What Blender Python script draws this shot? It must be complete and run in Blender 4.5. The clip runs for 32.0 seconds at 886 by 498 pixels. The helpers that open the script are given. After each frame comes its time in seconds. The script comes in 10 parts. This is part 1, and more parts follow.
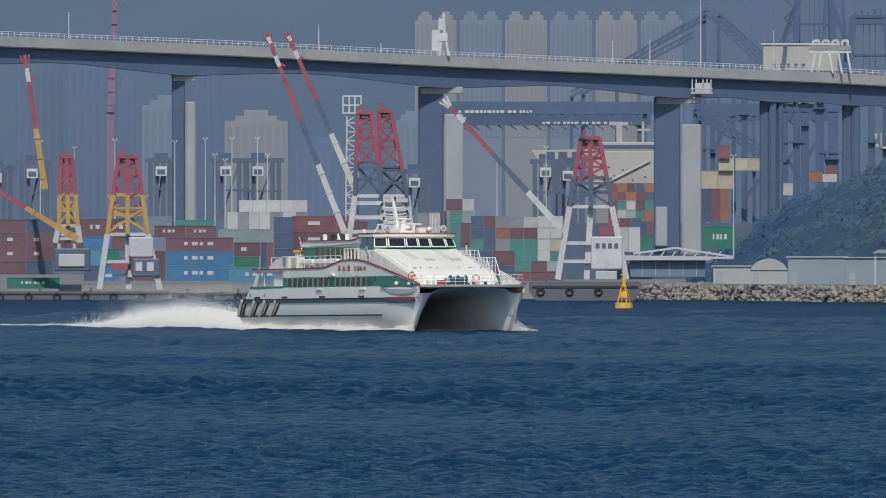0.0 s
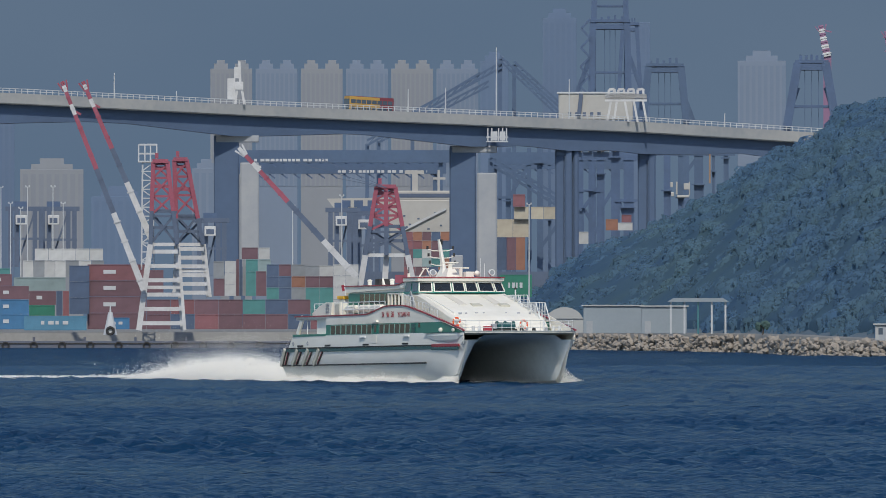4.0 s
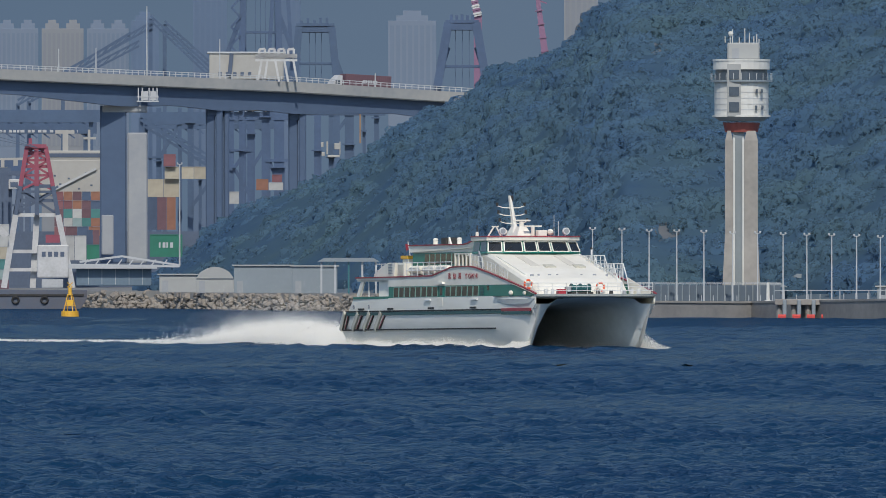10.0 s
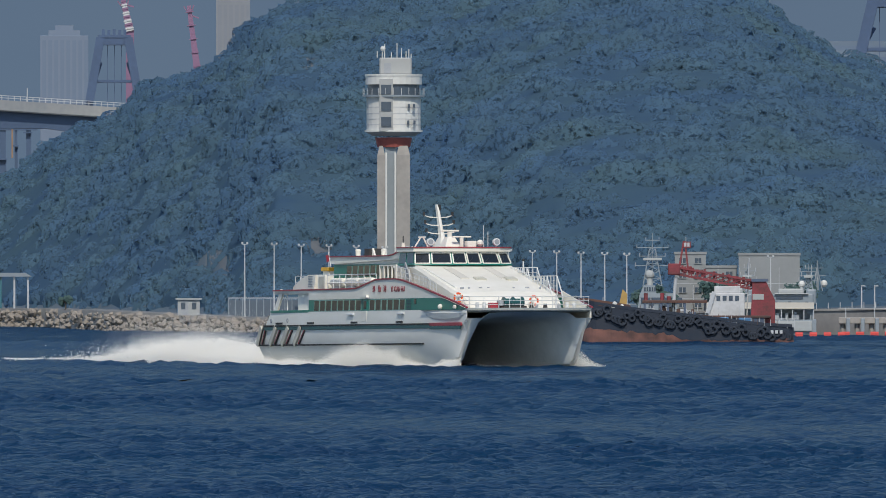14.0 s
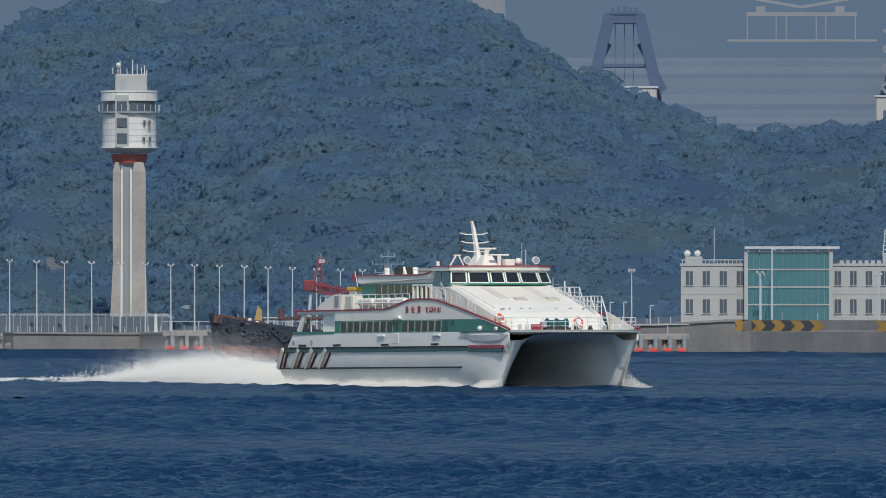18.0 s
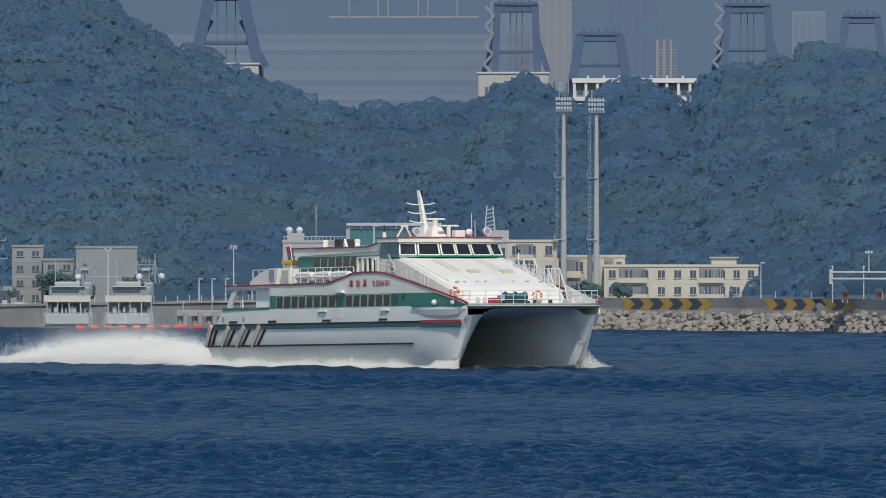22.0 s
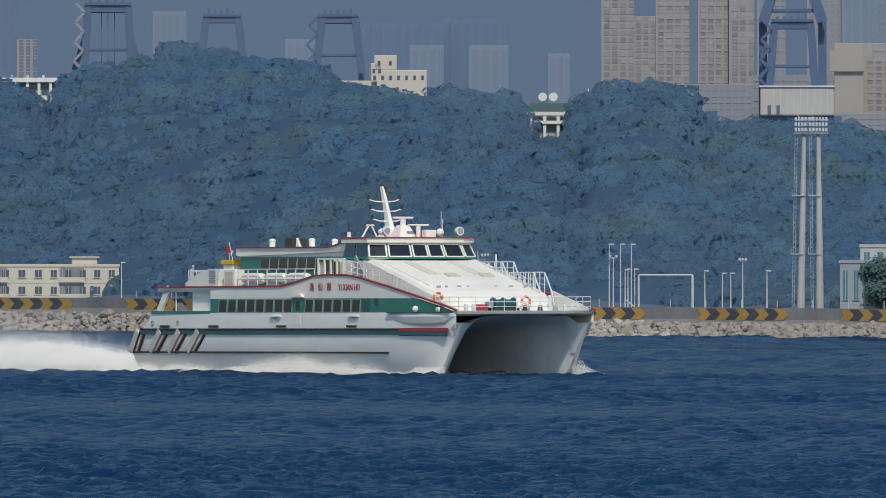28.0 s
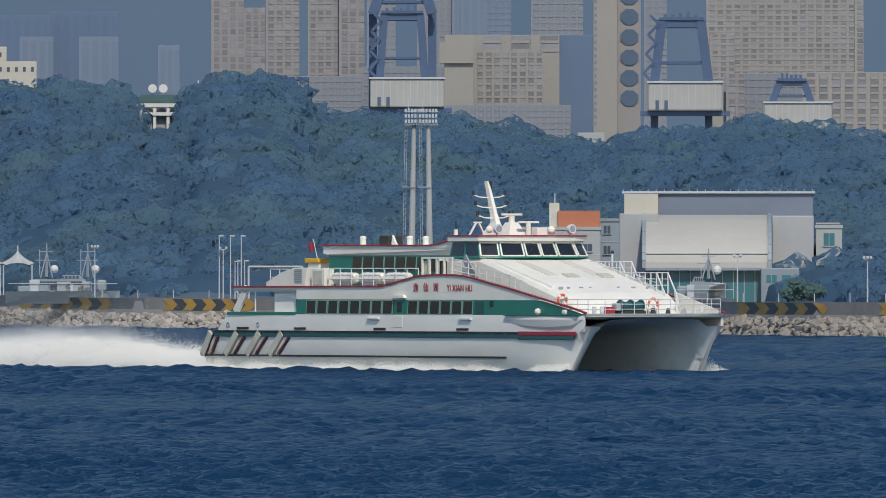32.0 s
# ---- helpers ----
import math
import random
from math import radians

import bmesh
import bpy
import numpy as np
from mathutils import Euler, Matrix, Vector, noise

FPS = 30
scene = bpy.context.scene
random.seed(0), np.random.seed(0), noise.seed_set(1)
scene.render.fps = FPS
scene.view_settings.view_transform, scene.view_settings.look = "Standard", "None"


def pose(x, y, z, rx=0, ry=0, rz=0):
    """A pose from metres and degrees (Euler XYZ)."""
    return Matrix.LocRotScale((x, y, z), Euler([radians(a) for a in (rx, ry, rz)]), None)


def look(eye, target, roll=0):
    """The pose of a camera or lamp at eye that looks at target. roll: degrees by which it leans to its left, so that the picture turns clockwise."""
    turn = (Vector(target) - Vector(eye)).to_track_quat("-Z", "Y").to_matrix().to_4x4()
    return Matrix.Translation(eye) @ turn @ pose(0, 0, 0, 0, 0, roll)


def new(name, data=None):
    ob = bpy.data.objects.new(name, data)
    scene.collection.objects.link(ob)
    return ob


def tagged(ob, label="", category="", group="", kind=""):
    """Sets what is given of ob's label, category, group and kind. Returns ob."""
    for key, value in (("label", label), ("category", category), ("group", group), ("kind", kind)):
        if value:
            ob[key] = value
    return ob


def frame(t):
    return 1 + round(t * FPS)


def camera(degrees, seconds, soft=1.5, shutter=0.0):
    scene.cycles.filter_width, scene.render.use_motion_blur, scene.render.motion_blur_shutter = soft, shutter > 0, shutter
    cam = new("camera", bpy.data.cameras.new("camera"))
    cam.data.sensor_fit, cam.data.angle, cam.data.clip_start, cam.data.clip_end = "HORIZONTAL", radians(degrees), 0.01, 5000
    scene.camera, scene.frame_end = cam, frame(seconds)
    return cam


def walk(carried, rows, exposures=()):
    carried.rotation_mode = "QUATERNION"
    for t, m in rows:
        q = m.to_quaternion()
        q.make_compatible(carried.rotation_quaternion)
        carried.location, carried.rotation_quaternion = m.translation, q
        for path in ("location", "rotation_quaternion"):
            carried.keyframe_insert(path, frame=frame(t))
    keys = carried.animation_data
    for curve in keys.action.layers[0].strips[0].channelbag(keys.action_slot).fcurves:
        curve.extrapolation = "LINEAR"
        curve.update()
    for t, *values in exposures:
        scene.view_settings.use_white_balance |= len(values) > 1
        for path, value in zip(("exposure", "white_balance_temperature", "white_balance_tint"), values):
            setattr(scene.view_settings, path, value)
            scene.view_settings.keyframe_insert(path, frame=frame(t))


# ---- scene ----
CAMERA_ROWS = [
    (0, -5.27121, 0.04584), (0.5, -5.21598, 0.06897), (1, -5.29677, 0.07930), (1.5, -5.27796, 0.14478), (2, -5.21391, 0.08776),
    (2.5, -5.09051, 0.05078), (3, -4.92399, 0.13272), (3.5, -4.75766, 0.17857), (4, -4.44258, 0.24266), (4.5, -4.31477, 0.32047),
    (6.5, -3.89710, 0.15120), (7, -3.72065, 0.14936), (7.5, -3.54839, 0.15391), (8, -3.37975, 0.15808), (8.5, -3.28991, 0.10575),
    (9, -3.21875, 0.04712), (9.5, -3.13199, 0.07180), (10, -3.02535, 0.07978), (10.5, -2.76324, 0.04327), (11, -2.56818, 0.12662),
    (11.5, -2.38301, 0.15810), (12, -2.22489, 0.18834), (12.5, -2.05659, 0.13159), (13, -1.85253, 0.12621), (13.5, -1.70503, 0.15131),
    (15.5, -1.13814, -0.00136), (16, -0.82293, -0.04871), (16.5, -0.74486, 0.07427), (17, -0.70381, 0.14863), (17.5, -0.65195, 0.18780),
    (18, -0.54278, 0.20675), (18.5, -0.34420, 0.22062), (19, -0.18443, 0.24230), (19.5, -0.07527, 0.16886), (20, 0.08099, 0.07754),
    (20.5, 0.23817, 0.05622), (21, 0.39302, 0.05973), (21.5, 0.76639, 0.11158), (22, 1.07146, 0.11179), (22.5, 1.20259, 0.12528),
    (23, 1.29737, 0.07312), (23.5, 1.63915, -0.02852), (24, 1.76424, 0.02688), (24.5, 1.87901, 0.08743), (26.5, 2.59306, 0.10959),
    (27, 2.83152, 0.06381), (27.5, 3.40001, 0.09744), (28, 3.66410, 0.11008), (28.5, 3.81025, 0.04738), (29, 3.92929, 0.02221),
    (29.5, 4.05440, 0.07405), (30, 4.19565, 0.10482), (30.5, 4.36705, 0.05589), (31, 4.59073, 0.04178), (31.5, 4.99481, 0.09397),
    (32, 5.24594, 0.07614),
]  # seconds, bearing and tilt in degrees
EYE = 6.9          # height of the eye over the water
STEP = 25000.0     # bearings and heights are pixels of the camera's view, 1/25000 rad each
MID = 2300.0       # the bearing of the world's y axis
cam = camera(3.592, 32.0, soft=0.9)
walk(cam, [(t, pose(0, 0, EYE, 90 + tilt, 0, -turn)) for t, turn, tilt in CAMERA_ROWS])

# ---- light ----
SUN_ELEV, SUN_TURN = 46.0, 175.0    # degrees; the turn is clockwise from the world's y axis
world = bpy.data.worlds.new("world")
scene.world = world
world.use_nodes = True
wn = world.node_tree.nodes
sky = wn.new("ShaderNodeTexSky")
sky.sky_type, sky.sun_disc = "NISHITA", False
sky.sun_elevation, sky.sun_rotation = radians(SUN_ELEV), radians(SUN_TURN)
sky.air_density, sky.dust_density, sky.ozone_density = 1.0, 0.6, 2.0
wn["Background"].inputs["Strength"].default_value = 0.142
world.node_tree.links.new(sky.outputs[0], wn["Background"].inputs["Color"])
lamp = bpy.data.lights.new("sun", "SUN")
lamp.energy, lamp.angle, lamp.color = 3.15, radians(0.6), (1.0, 0.93, 0.82)
sun = new("sun", lamp)
sx, sy = math.sin(radians(SUN_TURN)), math.cos(radians(SUN_TURN))
sz = math.tan(radians(SUN_ELEV))
sun.matrix_world = look((sx * 100, sy * 100, sz * 100), (0, 0, 0))
scene.view_settings.exposure = 0.0


# ---- materials ----
def mat(name, col, rough=0.6, metal=0.0, var=0.25, size=1.0, bump=0.0, col2=None, fine=None, stretch=(1, 1, 1), spec=0.5, each=0.0, island=0.0):
    """A node material: two scales of noise between the colour and a darker or second one, and relief."""
    m = bpy.data.materials.new(name)
    m.use_nodes = True
    n, l = m.node_tree.nodes, m.node_tree.links
    b = n["Principled BSDF"]
    b.inputs["Roughness"].default_value, b.inputs["Metallic"].default_value = rough, metal
    b.inputs["Specular IOR Level"].default_value = spec
    tc, mp = n.new("ShaderNodeTexCoord"), n.new("ShaderNodeMapping")
    mp.inputs["Scale"].default_value = stretch
    l.new(tc.outputs["Object"], mp.inputs["Vector"])
    big, small = n.new("ShaderNodeTexNoise"), n.new("ShaderNodeTexNoise")
    big.inputs["Scale"].default_value, big.inputs["Detail"].default_value = 1.0 / size, 4
    small.inputs["Scale"].default_value, small.inputs["Detail"].default_value = (fine or 8.0 / size), 3
    for tex in (big, small):
        l.new(mp.outputs[0], tex.inputs["Vector"])
    add = n.new("ShaderNodeMath")
    add.operation = "MULTIPLY_ADD"
    add.inputs[1].default_value = 0.45
    l.new(small.outputs["Fac"], add.inputs[0])
    l.new(big.outputs["Fac"], add.inputs[2])
    ramp = n.new("ShaderNodeMapRange")
    ramp.inputs["From Min"].default_value, ramp.inputs["From Max"].default_value = 0.45, 1.0
    l.new(add.outputs[0], ramp.inputs["Value"])
    mix = n.new("ShaderNodeMix")
    mix.data_type = "RGBA"
    second = col2 or tuple(c * (1 - var) for c in col)
    mix.inputs["A"].default_value, mix.inputs["B"].default_value = (*col, 1), (*second, 1)
    l.new(ramp.outputs[0], mix.inputs["Factor"])
    out = mix.outputs["Result"]
    if each or island:
        info, hsv, mr = n.new("ShaderNodeObjectInfo" if each else "ShaderNodeNewGeometry"), n.new("ShaderNodeHueSaturation"), n.new("ShaderNodeMapRange")
        mr.inputs["To Min"].default_value, mr.inputs["To Max"].default_value = 1 - (each or island), 1 + (each or island)
        l.new(info.outputs["Random" if each else "Random Per Island"], mr.inputs["Value"])
        l.new(mr.outputs[0], hsv.inputs["Value"])
        l.new(out, hsv.inputs["Color"])
        out = hsv.outputs[0]
    l.new(out, b.inputs["Base Color"])
    if bump:
        bp = n.new("ShaderNodeBump")
        bp.inputs["Strength"].default_value, bp.inputs["Distance"].default_value = 0.6, bump
        l.new(small.outputs["Fac"], bp.inputs["Height"])
        l.new(bp.outputs[0], b.inputs["Normal"])
    return m


WHITE = mat("white_paint", (0.76, 0.735, 0.66), 0.45, col2=(0.66, 0.63, 0.54), size=3.0, fine=1.2)
WORN_WHITE = mat("worn_white", (0.66, 0.63, 0.55), 0.6, var=0.2, size=1.5)
FRAME_GREEN = mat("pale_green_frame", (0.20, 0.34, 0.30), 0.5, var=0.15, size=1.0)
HULL_WHITE = mat("hull_white", (0.81, 0.795, 0.73), 0.45, col2=(0.68, 0.66, 0.59), size=4.0, fine=0.8, stretch=(0.4, 1, 1.6))
GREEN = mat("green_paint", (0.008, 0.165, 0.125), 0.35, var=0.2, size=3.0)
RED = mat("red_paint", (0.30, 0.02, 0.035), 0.4, var=0.25, size=2.0)
DARK = mat("dark_rubber", (0.03, 0.03, 0.03), 0.7, var=0.3, size=1.0)
STRIPE = mat("dark_green_stripe", (0.012, 0.085, 0.09), 0.4, var=0.3, size=2.0)
PANE = mat("tinted_pane", (0.012, 0.016, 0.02), 0.08, var=0.2, size=2.0, spec=0.6)
STEEL = mat("painted_steel", (0.66, 0.67, 0.66), 0.4, var=0.15, size=1.0)
BEIGE = mat("worn_beige", (0.56, 0.54, 0.45), 0.6, var=0.3, size=1.0)
ORANGE = mat("orange_plastic", (0.75, 0.10, 0.02), 0.45, var=0.15, size=1.0)
YELLOW = mat("yellow_paint", (0.72, 0.40, 0.03), 0.5, var=0.25, size=2.0)
GREY = mat("grey_paint", (0.30, 0.32, 0.34), 0.5, var=0.2, size=2.0)
TUNNEL = mat("tunnel_paint", (0.82, 0.85, 0.83), 0.5, col2=(0.66, 0.69, 0.66), size=5.0)
RIM_GREY = mat("rim_grey", (0.47, 0.50, 0.48), 0.5, col2=(0.38, 0.41, 0.40), size=2.0, fine=0.8)
FOAM = mat("foam", (0.93, 0.92, 0.87), 0.9, var=0.06, size=1.5, spec=0.1)
fn, fl = FOAM.node_tree.nodes, FOAM.node_tree.links
veil, both = fn.new("ShaderNodeBsdfTranslucent"), fn.new("ShaderNodeMixShader")
veil.inputs["Color"].default_value = (0.95, 0.94, 0.90, 1)
fl.new(fn["Principled BSDF"].outputs[0], both.inputs[1])
fl.new(veil.outputs[0], both.inputs[2])
fl.new(both.outputs[0], fn["Material Output"].inputs["Surface"])


# ---- mesh building ----
class Shape:
    """Vertices and faces of one mesh."""
    def __init__(self):
        self.v, self.f = [], []

    def add(self, verts, faces):
        k = len(self.v)
        self.v += [tuple(p) for p in verts]
        self.f += [tuple(i + k for i in face) for face in faces]
        return self

    def box(self, x0, x1, y0, y1, z0, z1, cut=0.0):
        if cut <= 0:
            return self.add([(x, y, z) for z in (z0, z1) for y in (y0, y1) for x in (x0, x1)],
                            [(0, 2, 3, 1), (4, 5, 7, 6), (0, 1, 5, 4), (2, 6, 7, 3), (0, 4, 6, 2), (1, 3, 7, 5)])
        c = min(cut, (x1 - x0) / 2.01, (y1 - y0) / 2.01, (z1 - z0) / 2.01)
        ring = lambda i, z: [(x0 + c + i, y0 + i, z), (x1 - c - i, y0 + i, z), (x1 - i, y0 + c + i, z), (x1 - i, y1 - c - i, z),
                             (x1 - c - i, y1 - i, z), (x0 + c + i, y1 - i, z), (x0 + i, y1 - c - i, z), (x0 + i, y0 + c + i, z)]
        e = c * 0.49
        vs = ring(e, z0) + ring(0, z0 + c) + ring(0, z1 - c) + ring(e, z1)
        fs = [tuple(range(7, -1, -1)), tuple(range(24, 32))]
        for a in range(3):
            fs += [(a * 8 + i, a * 8 + (i + 1) % 8, a * 8 + 8 + (i + 1) % 8, a * 8 + 8 + i) for i in range(8)]
        return self.add(vs, fs)

    def tube(self, a, b, r0, r1=None, n=8):
        r1 = r0 if r1 is None else r1
        a, b = Vector(a), Vector(b)
        q = (b - a).to_track_quat("Z", "Y")
        vs = []
        for p, r in ((a, r0), (b, r1)):
            vs += [p + q @ Vector((r * math.cos(2 * math.pi * (i + 0.5) / n), r * math.sin(2 * math.pi * (i + 0.5) / n), 0)) for i in range(n)]
        return self.add(vs, [tuple(range(n - 1, -1, -1)), tuple(range(n, 2 * n))] + [(i, (i + 1) % n, n + (i + 1) % n, n + i) for i in range(n)])

    def beam(self, a, b, w, h=None):
        h = h or w
        a, b = Vector(a), Vector(b)
        q = (b - a).to_track_quat("Z", "Y")
        vs = [p + q @ Vector((i * w / 2, j * h / 2, 0)) for p in (a, b) for i, j in ((-1, -1), (1, -1), (1, 1), (-1, 1))]
        return self.add(vs, [(3, 2, 1, 0), (4, 5, 6, 7)] + [(i, (i + 1) % 4, 4 + (i + 1) % 4, 4 + i) for i in range(4)])

    def prism(self, profile, y0, y1):
        """A profile of (x, z), counter-clockwise seen from -y, drawn out from y0 to y1."""
        n = len(profile)
        return self.add([(x, y0, z) for x, z in profile] + [(x, y1, z) for x, z in profile],
                        [tuple(range(n)), tuple(range(2 * n - 1, n - 1, -1))] + [(i, n + i, n + (i + 1) % n, (i + 1) % n) for i in range(n)])

    def plate(self, outline, z0, z1):
        """An outline of (x, y), counter-clockwise from above, from z0 to z1."""
        n = len(outline)
        return self.add([(x, y, z0) for x, y in outline] + [(x, y, z1) for x, y in outline],
                        [tuple(range(n - 1, -1, -1)), tuple(range(n, 2 * n))] + [(i, (i + 1) % n, n + (i + 1) % n, n + i) for i in range(n)])

    def loft(self, rings, closed=True, caps=True):
        n, k = len(rings[0]), len(rings)
        fs = []
        for a in range(k - 1):
            fs += [(a * n + i, a * n + (i + 1) % n, a * n + n + (i + 1) % n, a * n + n + i) for i in range(n if closed else n - 1)]
        if caps:
            fs += [tuple(range(n - 1, -1, -1)), tuple(range((k - 1) * n, k * n))]
        return self.add([p for r in rings for p in r], fs)

    def ball(self, c, r, n=8, squash=1.0):
        rings = []
        for j in range(n // 2 + 1):
            a = math.pi * j / (n // 2) - math.pi / 2
            rr = max(r * math.cos(a), 0.001)
            rings.append([(c[0] + rr * math.cos(2 * math.pi * i / n), c[1] + rr * math.sin(2 * math.pi * i / n), c[2] + r * squash * math.sin(a)) for i in range(n)])
        return self.loft(rings)

    def ring(self, c, r, tube, axis="x", n=16, m=6):
        rings = []
        for i in range(n + 1):
            a = 2 * math.pi * i / n
            row = []
            for j in range(m):
                b = 2 * math.pi * j / m
                rr, o = r + tube * math.cos(b), tube * math.sin(b)
                p = {"x": (o, rr * math.cos(a), rr * math.sin(a)), "y": (rr * math.cos(a), o, rr * math.sin(a)), "z": (rr * math.cos(a), rr * math.sin(a), o)}[axis]
                row.append((c[0] + p[0], c[1] + p[1], c[2] + p[2]))
            rings.append(row)
        return self.loft(rings, caps=False)

    def mesh(self, name, material, smooth=False):
        me = bpy.data.meshes.new(name)
        me.from_pydata(self.v, [], self.f)
        me.materials.append(material)
        if smooth:
            me.polygons.foreach_set("use_smooth", [True] * len(me.polygons))
        me.update()
        return me


def turned_out(me):
    bm = bmesh.new()
    bm.from_mesh(me)
    bmesh.ops.recalc_face_normals(bm, faces=bm.faces)
    bm.to_mesh(me)
    bm.free()
    return me


def part(name, shape, material, parent, label="", smooth=False):
    ob = new(name, turned_out(shape.mesh(name, material, smooth)))
    ob.parent = parent
    return tagged(ob, label)


def thing(name, m, label, category, group="", kind=""):
    ob = new(name)
    ob.matrix_basis = m
    return tagged(ob, label, category, group, kind)


def shared(name, me, parent, m):
    """One more piece on a mesh that alike pieces share."""
    ob = new(name, me)
    ob.parent = parent
    ob.matrix_basis = m
    return ob


def spot(u, d, z=0.0):
    """The place at bearing u, d metres away, at the height z."""
    a = (u - MID) / STEP
    return Vector((d * math.sin(a), d * math.cos(a), z))


def up(v, d):
    """The height over the water of what shows v steps above the eye's mark, d metres away."""
    return EYE + (v + 20.0) * d / STEP


def facing(u, d, z=0.0, turn=0.0):
    """A pose at that place whose -y looks back at the eye and whose x runs to the right."""
    p = spot(u, d, z)
    return pose(p.x, p.y, p.z, 0, 0, turn - math.degrees((u - MID) / STEP))


def along(x, table):
    """Straight steps between the rows (x, y) of a table."""
    return float(np.interp(x, [r[0] for r in table], [r[1] for r in table]))

# ---- sea, shore and hill ----
SHORE = [(-1000, 2550), (320, 2545), (400, 2480), (466, 2480), (700, 2350), (895, 2250), (1000, 2090), (1300, 1985), (1525, 2005), (1800, 1940),
         (2600, 1890), (3430, 1780), (4050, 1610), (4800, 1550), (5250, 1430), (5700, 1390)]
# crest heights, set to fit the skyline in the camera's view
RIDGE = [(440, -45), (512, 10), (612, 90), (752, 141), (852, 198), (942, 250), (1035, 288), (1085, 340), (1178, 357), (1250, 398), (1262, 436), (1330, 476),
         (1435, 498), (1585, 496), (1715, 506), (1935, 514), (2035, 504), (2125, 484), (2175, 452), (2225, 410), (2375, 348), (2445, 322), (2525, 284), (2565, 292),
         (2620, 258), (2675, 280), (2812, 270), (2912, 328), (2975, 296), (3005, 284), (3040, 292), (3075, 316), (3140, 312), (3165, 288), (3185, 272), (3225, 282), (3248, 326), (3445, 372), (3615, 350), (3895, 296), (4015, 280),
         (4035, 252), (4066, 222), (4090, 230), (4115, 216), (4135, 232), (4154, 285), (4205, 312), (4270, 315), (4310, 300), (4340, 262), (4355, 236), (4605, 240), (4675, 212), (4865, 182), (5135, 220), (5373, 190), (5700, 180)]


WALL_TOP = [(-1000, -60), (466, -56), (900, -60), (1250, -76), (1500, -78), (2450, -62), (2560, -55), (3000, -58), (3480, -60), (3950, -74), (4700, -80), (5200, -83), (5700, -85)]


def flat_z(u):
    """The height of the level ground behind the shore."""
    return up(along(u, WALL_TOP) - 4, along(u, SHORE))


def shore(u):
    return along(u, SHORE)


def foot(u):
    """How far off the slope begins; a smooth line behind the shore."""
    return 55 + (along(u, [(440, 2480), (700, 2350), (1300, 2000)]) if u < 1300 else along(u, [(1300, 2000), (1525, 2005)]) if u < 1525 else shore(u))


def ridge(u):
    """How far off the crest stands, and its height."""
    d = foot(u) + 75 + 280 * min(1.0, max(0.0, (u - 440) / 700.0))
    return d, up(along(u, RIDGE) - 26, d)


def land_z(u, d):
    """The height of the ground."""
    s = shore(u)
    flat = flat_z(u)
    if u < 440:
        return flat
    rd, rz = ridge(u)
    q = (d - foot(u)) / (rd - foot(u))
    if q <= 0:
        return flat
    if q <= 1:
        h = q ** 0.85 * (1.0 + 0.25 * math.sin(q * math.pi))
        return flat + max(0.0, rz - flat) * min(h, 1.06 - 0.06 * q)
    return flat + max(0.0, rz - flat) * max(0.0, 1.0 - (q - 1) * 0.75)


SEA = bpy.data.materials.new("sea_water")
SEA.use_nodes = True
n, l = SEA.node_tree.nodes, SEA.node_tree.links
n.remove(n["Principled BSDF"])
body, gloss, blend, fres, less = (n.new("ShaderNode" + k) for k in ("BsdfDiffuse", "BsdfGlossy", "MixShader", "Fresnel", "Math"))
gloss.inputs["Roughness"].default_value = 0.07
gloss.inputs["Color"].default_value = (0.80, 0.90, 1.0, 1)
fres.inputs["IOR"].default_value = 1.33
less.operation, less.inputs[1].default_value = "MULTIPLY", 0.20
l.new(fres.outputs[0], less.inputs[0])
l.new(less.outputs[0], blend.inputs[0])
l.new(body.outputs[0], blend.inputs[1])
l.new(gloss.outputs[0], blend.inputs[2])
l.new(blend.outputs[0], n["Material Output"].inputs["Surface"])
tc = n.new("ShaderNodeTexCoord")
prev = None
for scale, dist, stretch in ((2.2, 0.17, (0.8, 1, 1)), (6.0, 0.05, (0.8, 1, 1))):
    mp, tex, bp = n.new("ShaderNodeMapping"), n.new("ShaderNodeTexNoise"), n.new("ShaderNodeBump")
    mp.inputs["Scale"].default_value = stretch
    tex.inputs["Scale"].default_value, tex.inputs["Detail"].default_value = scale, 3
    bp.inputs["Strength"].default_value, bp.inputs["Distance"].default_value = 1.0, dist
    l.new(tc.outputs["Object"], mp.inputs[0])
    l.new(mp.outputs[0], tex.inputs["Vector"])
    l.new(tex.outputs["Fac"], bp.inputs["Height"])
    if prev:
        l.new(prev.outputs[0], bp.inputs["Normal"])
    prev = bp
for node in (body, gloss, fres):
    l.new(prev.outputs[0], node.inputs["Normal"])
tone, mixc = n.new("ShaderNodeTexNoise"), n.new("ShaderNodeMix")
tone.inputs["Scale"].default_value, tone.inputs["Detail"].default_value = 0.04, 4
mixc.data_type = "RGBA"
mixc.inputs["A"].default_value, mixc.inputs["B"].default_value = (0.003, 0.019, 0.057, 1), (0.006, 0.032, 0.069, 1)
l.new(tc.outputs["Object"], tone.inputs["Vector"])
l.new(tone.outputs["Fac"], mixc.inputs["Factor"])
l.new(mixc.outputs["Result"], body.inputs["Color"])


def grid_mesh(name, xyz, material, smooth=True):
    """A sheet from an array of rows x columns x 3."""
    r, c = xyz.shape[:2]
    i = np.arange(r * c).reshape(r, c)
    return quad_mesh(name, xyz.reshape(-1, 3), np.stack([i[:-1, :-1], i[:-1, 1:], i[1:, 1:], i[1:, :-1]], -1).reshape(-1, 4), material, smooth)


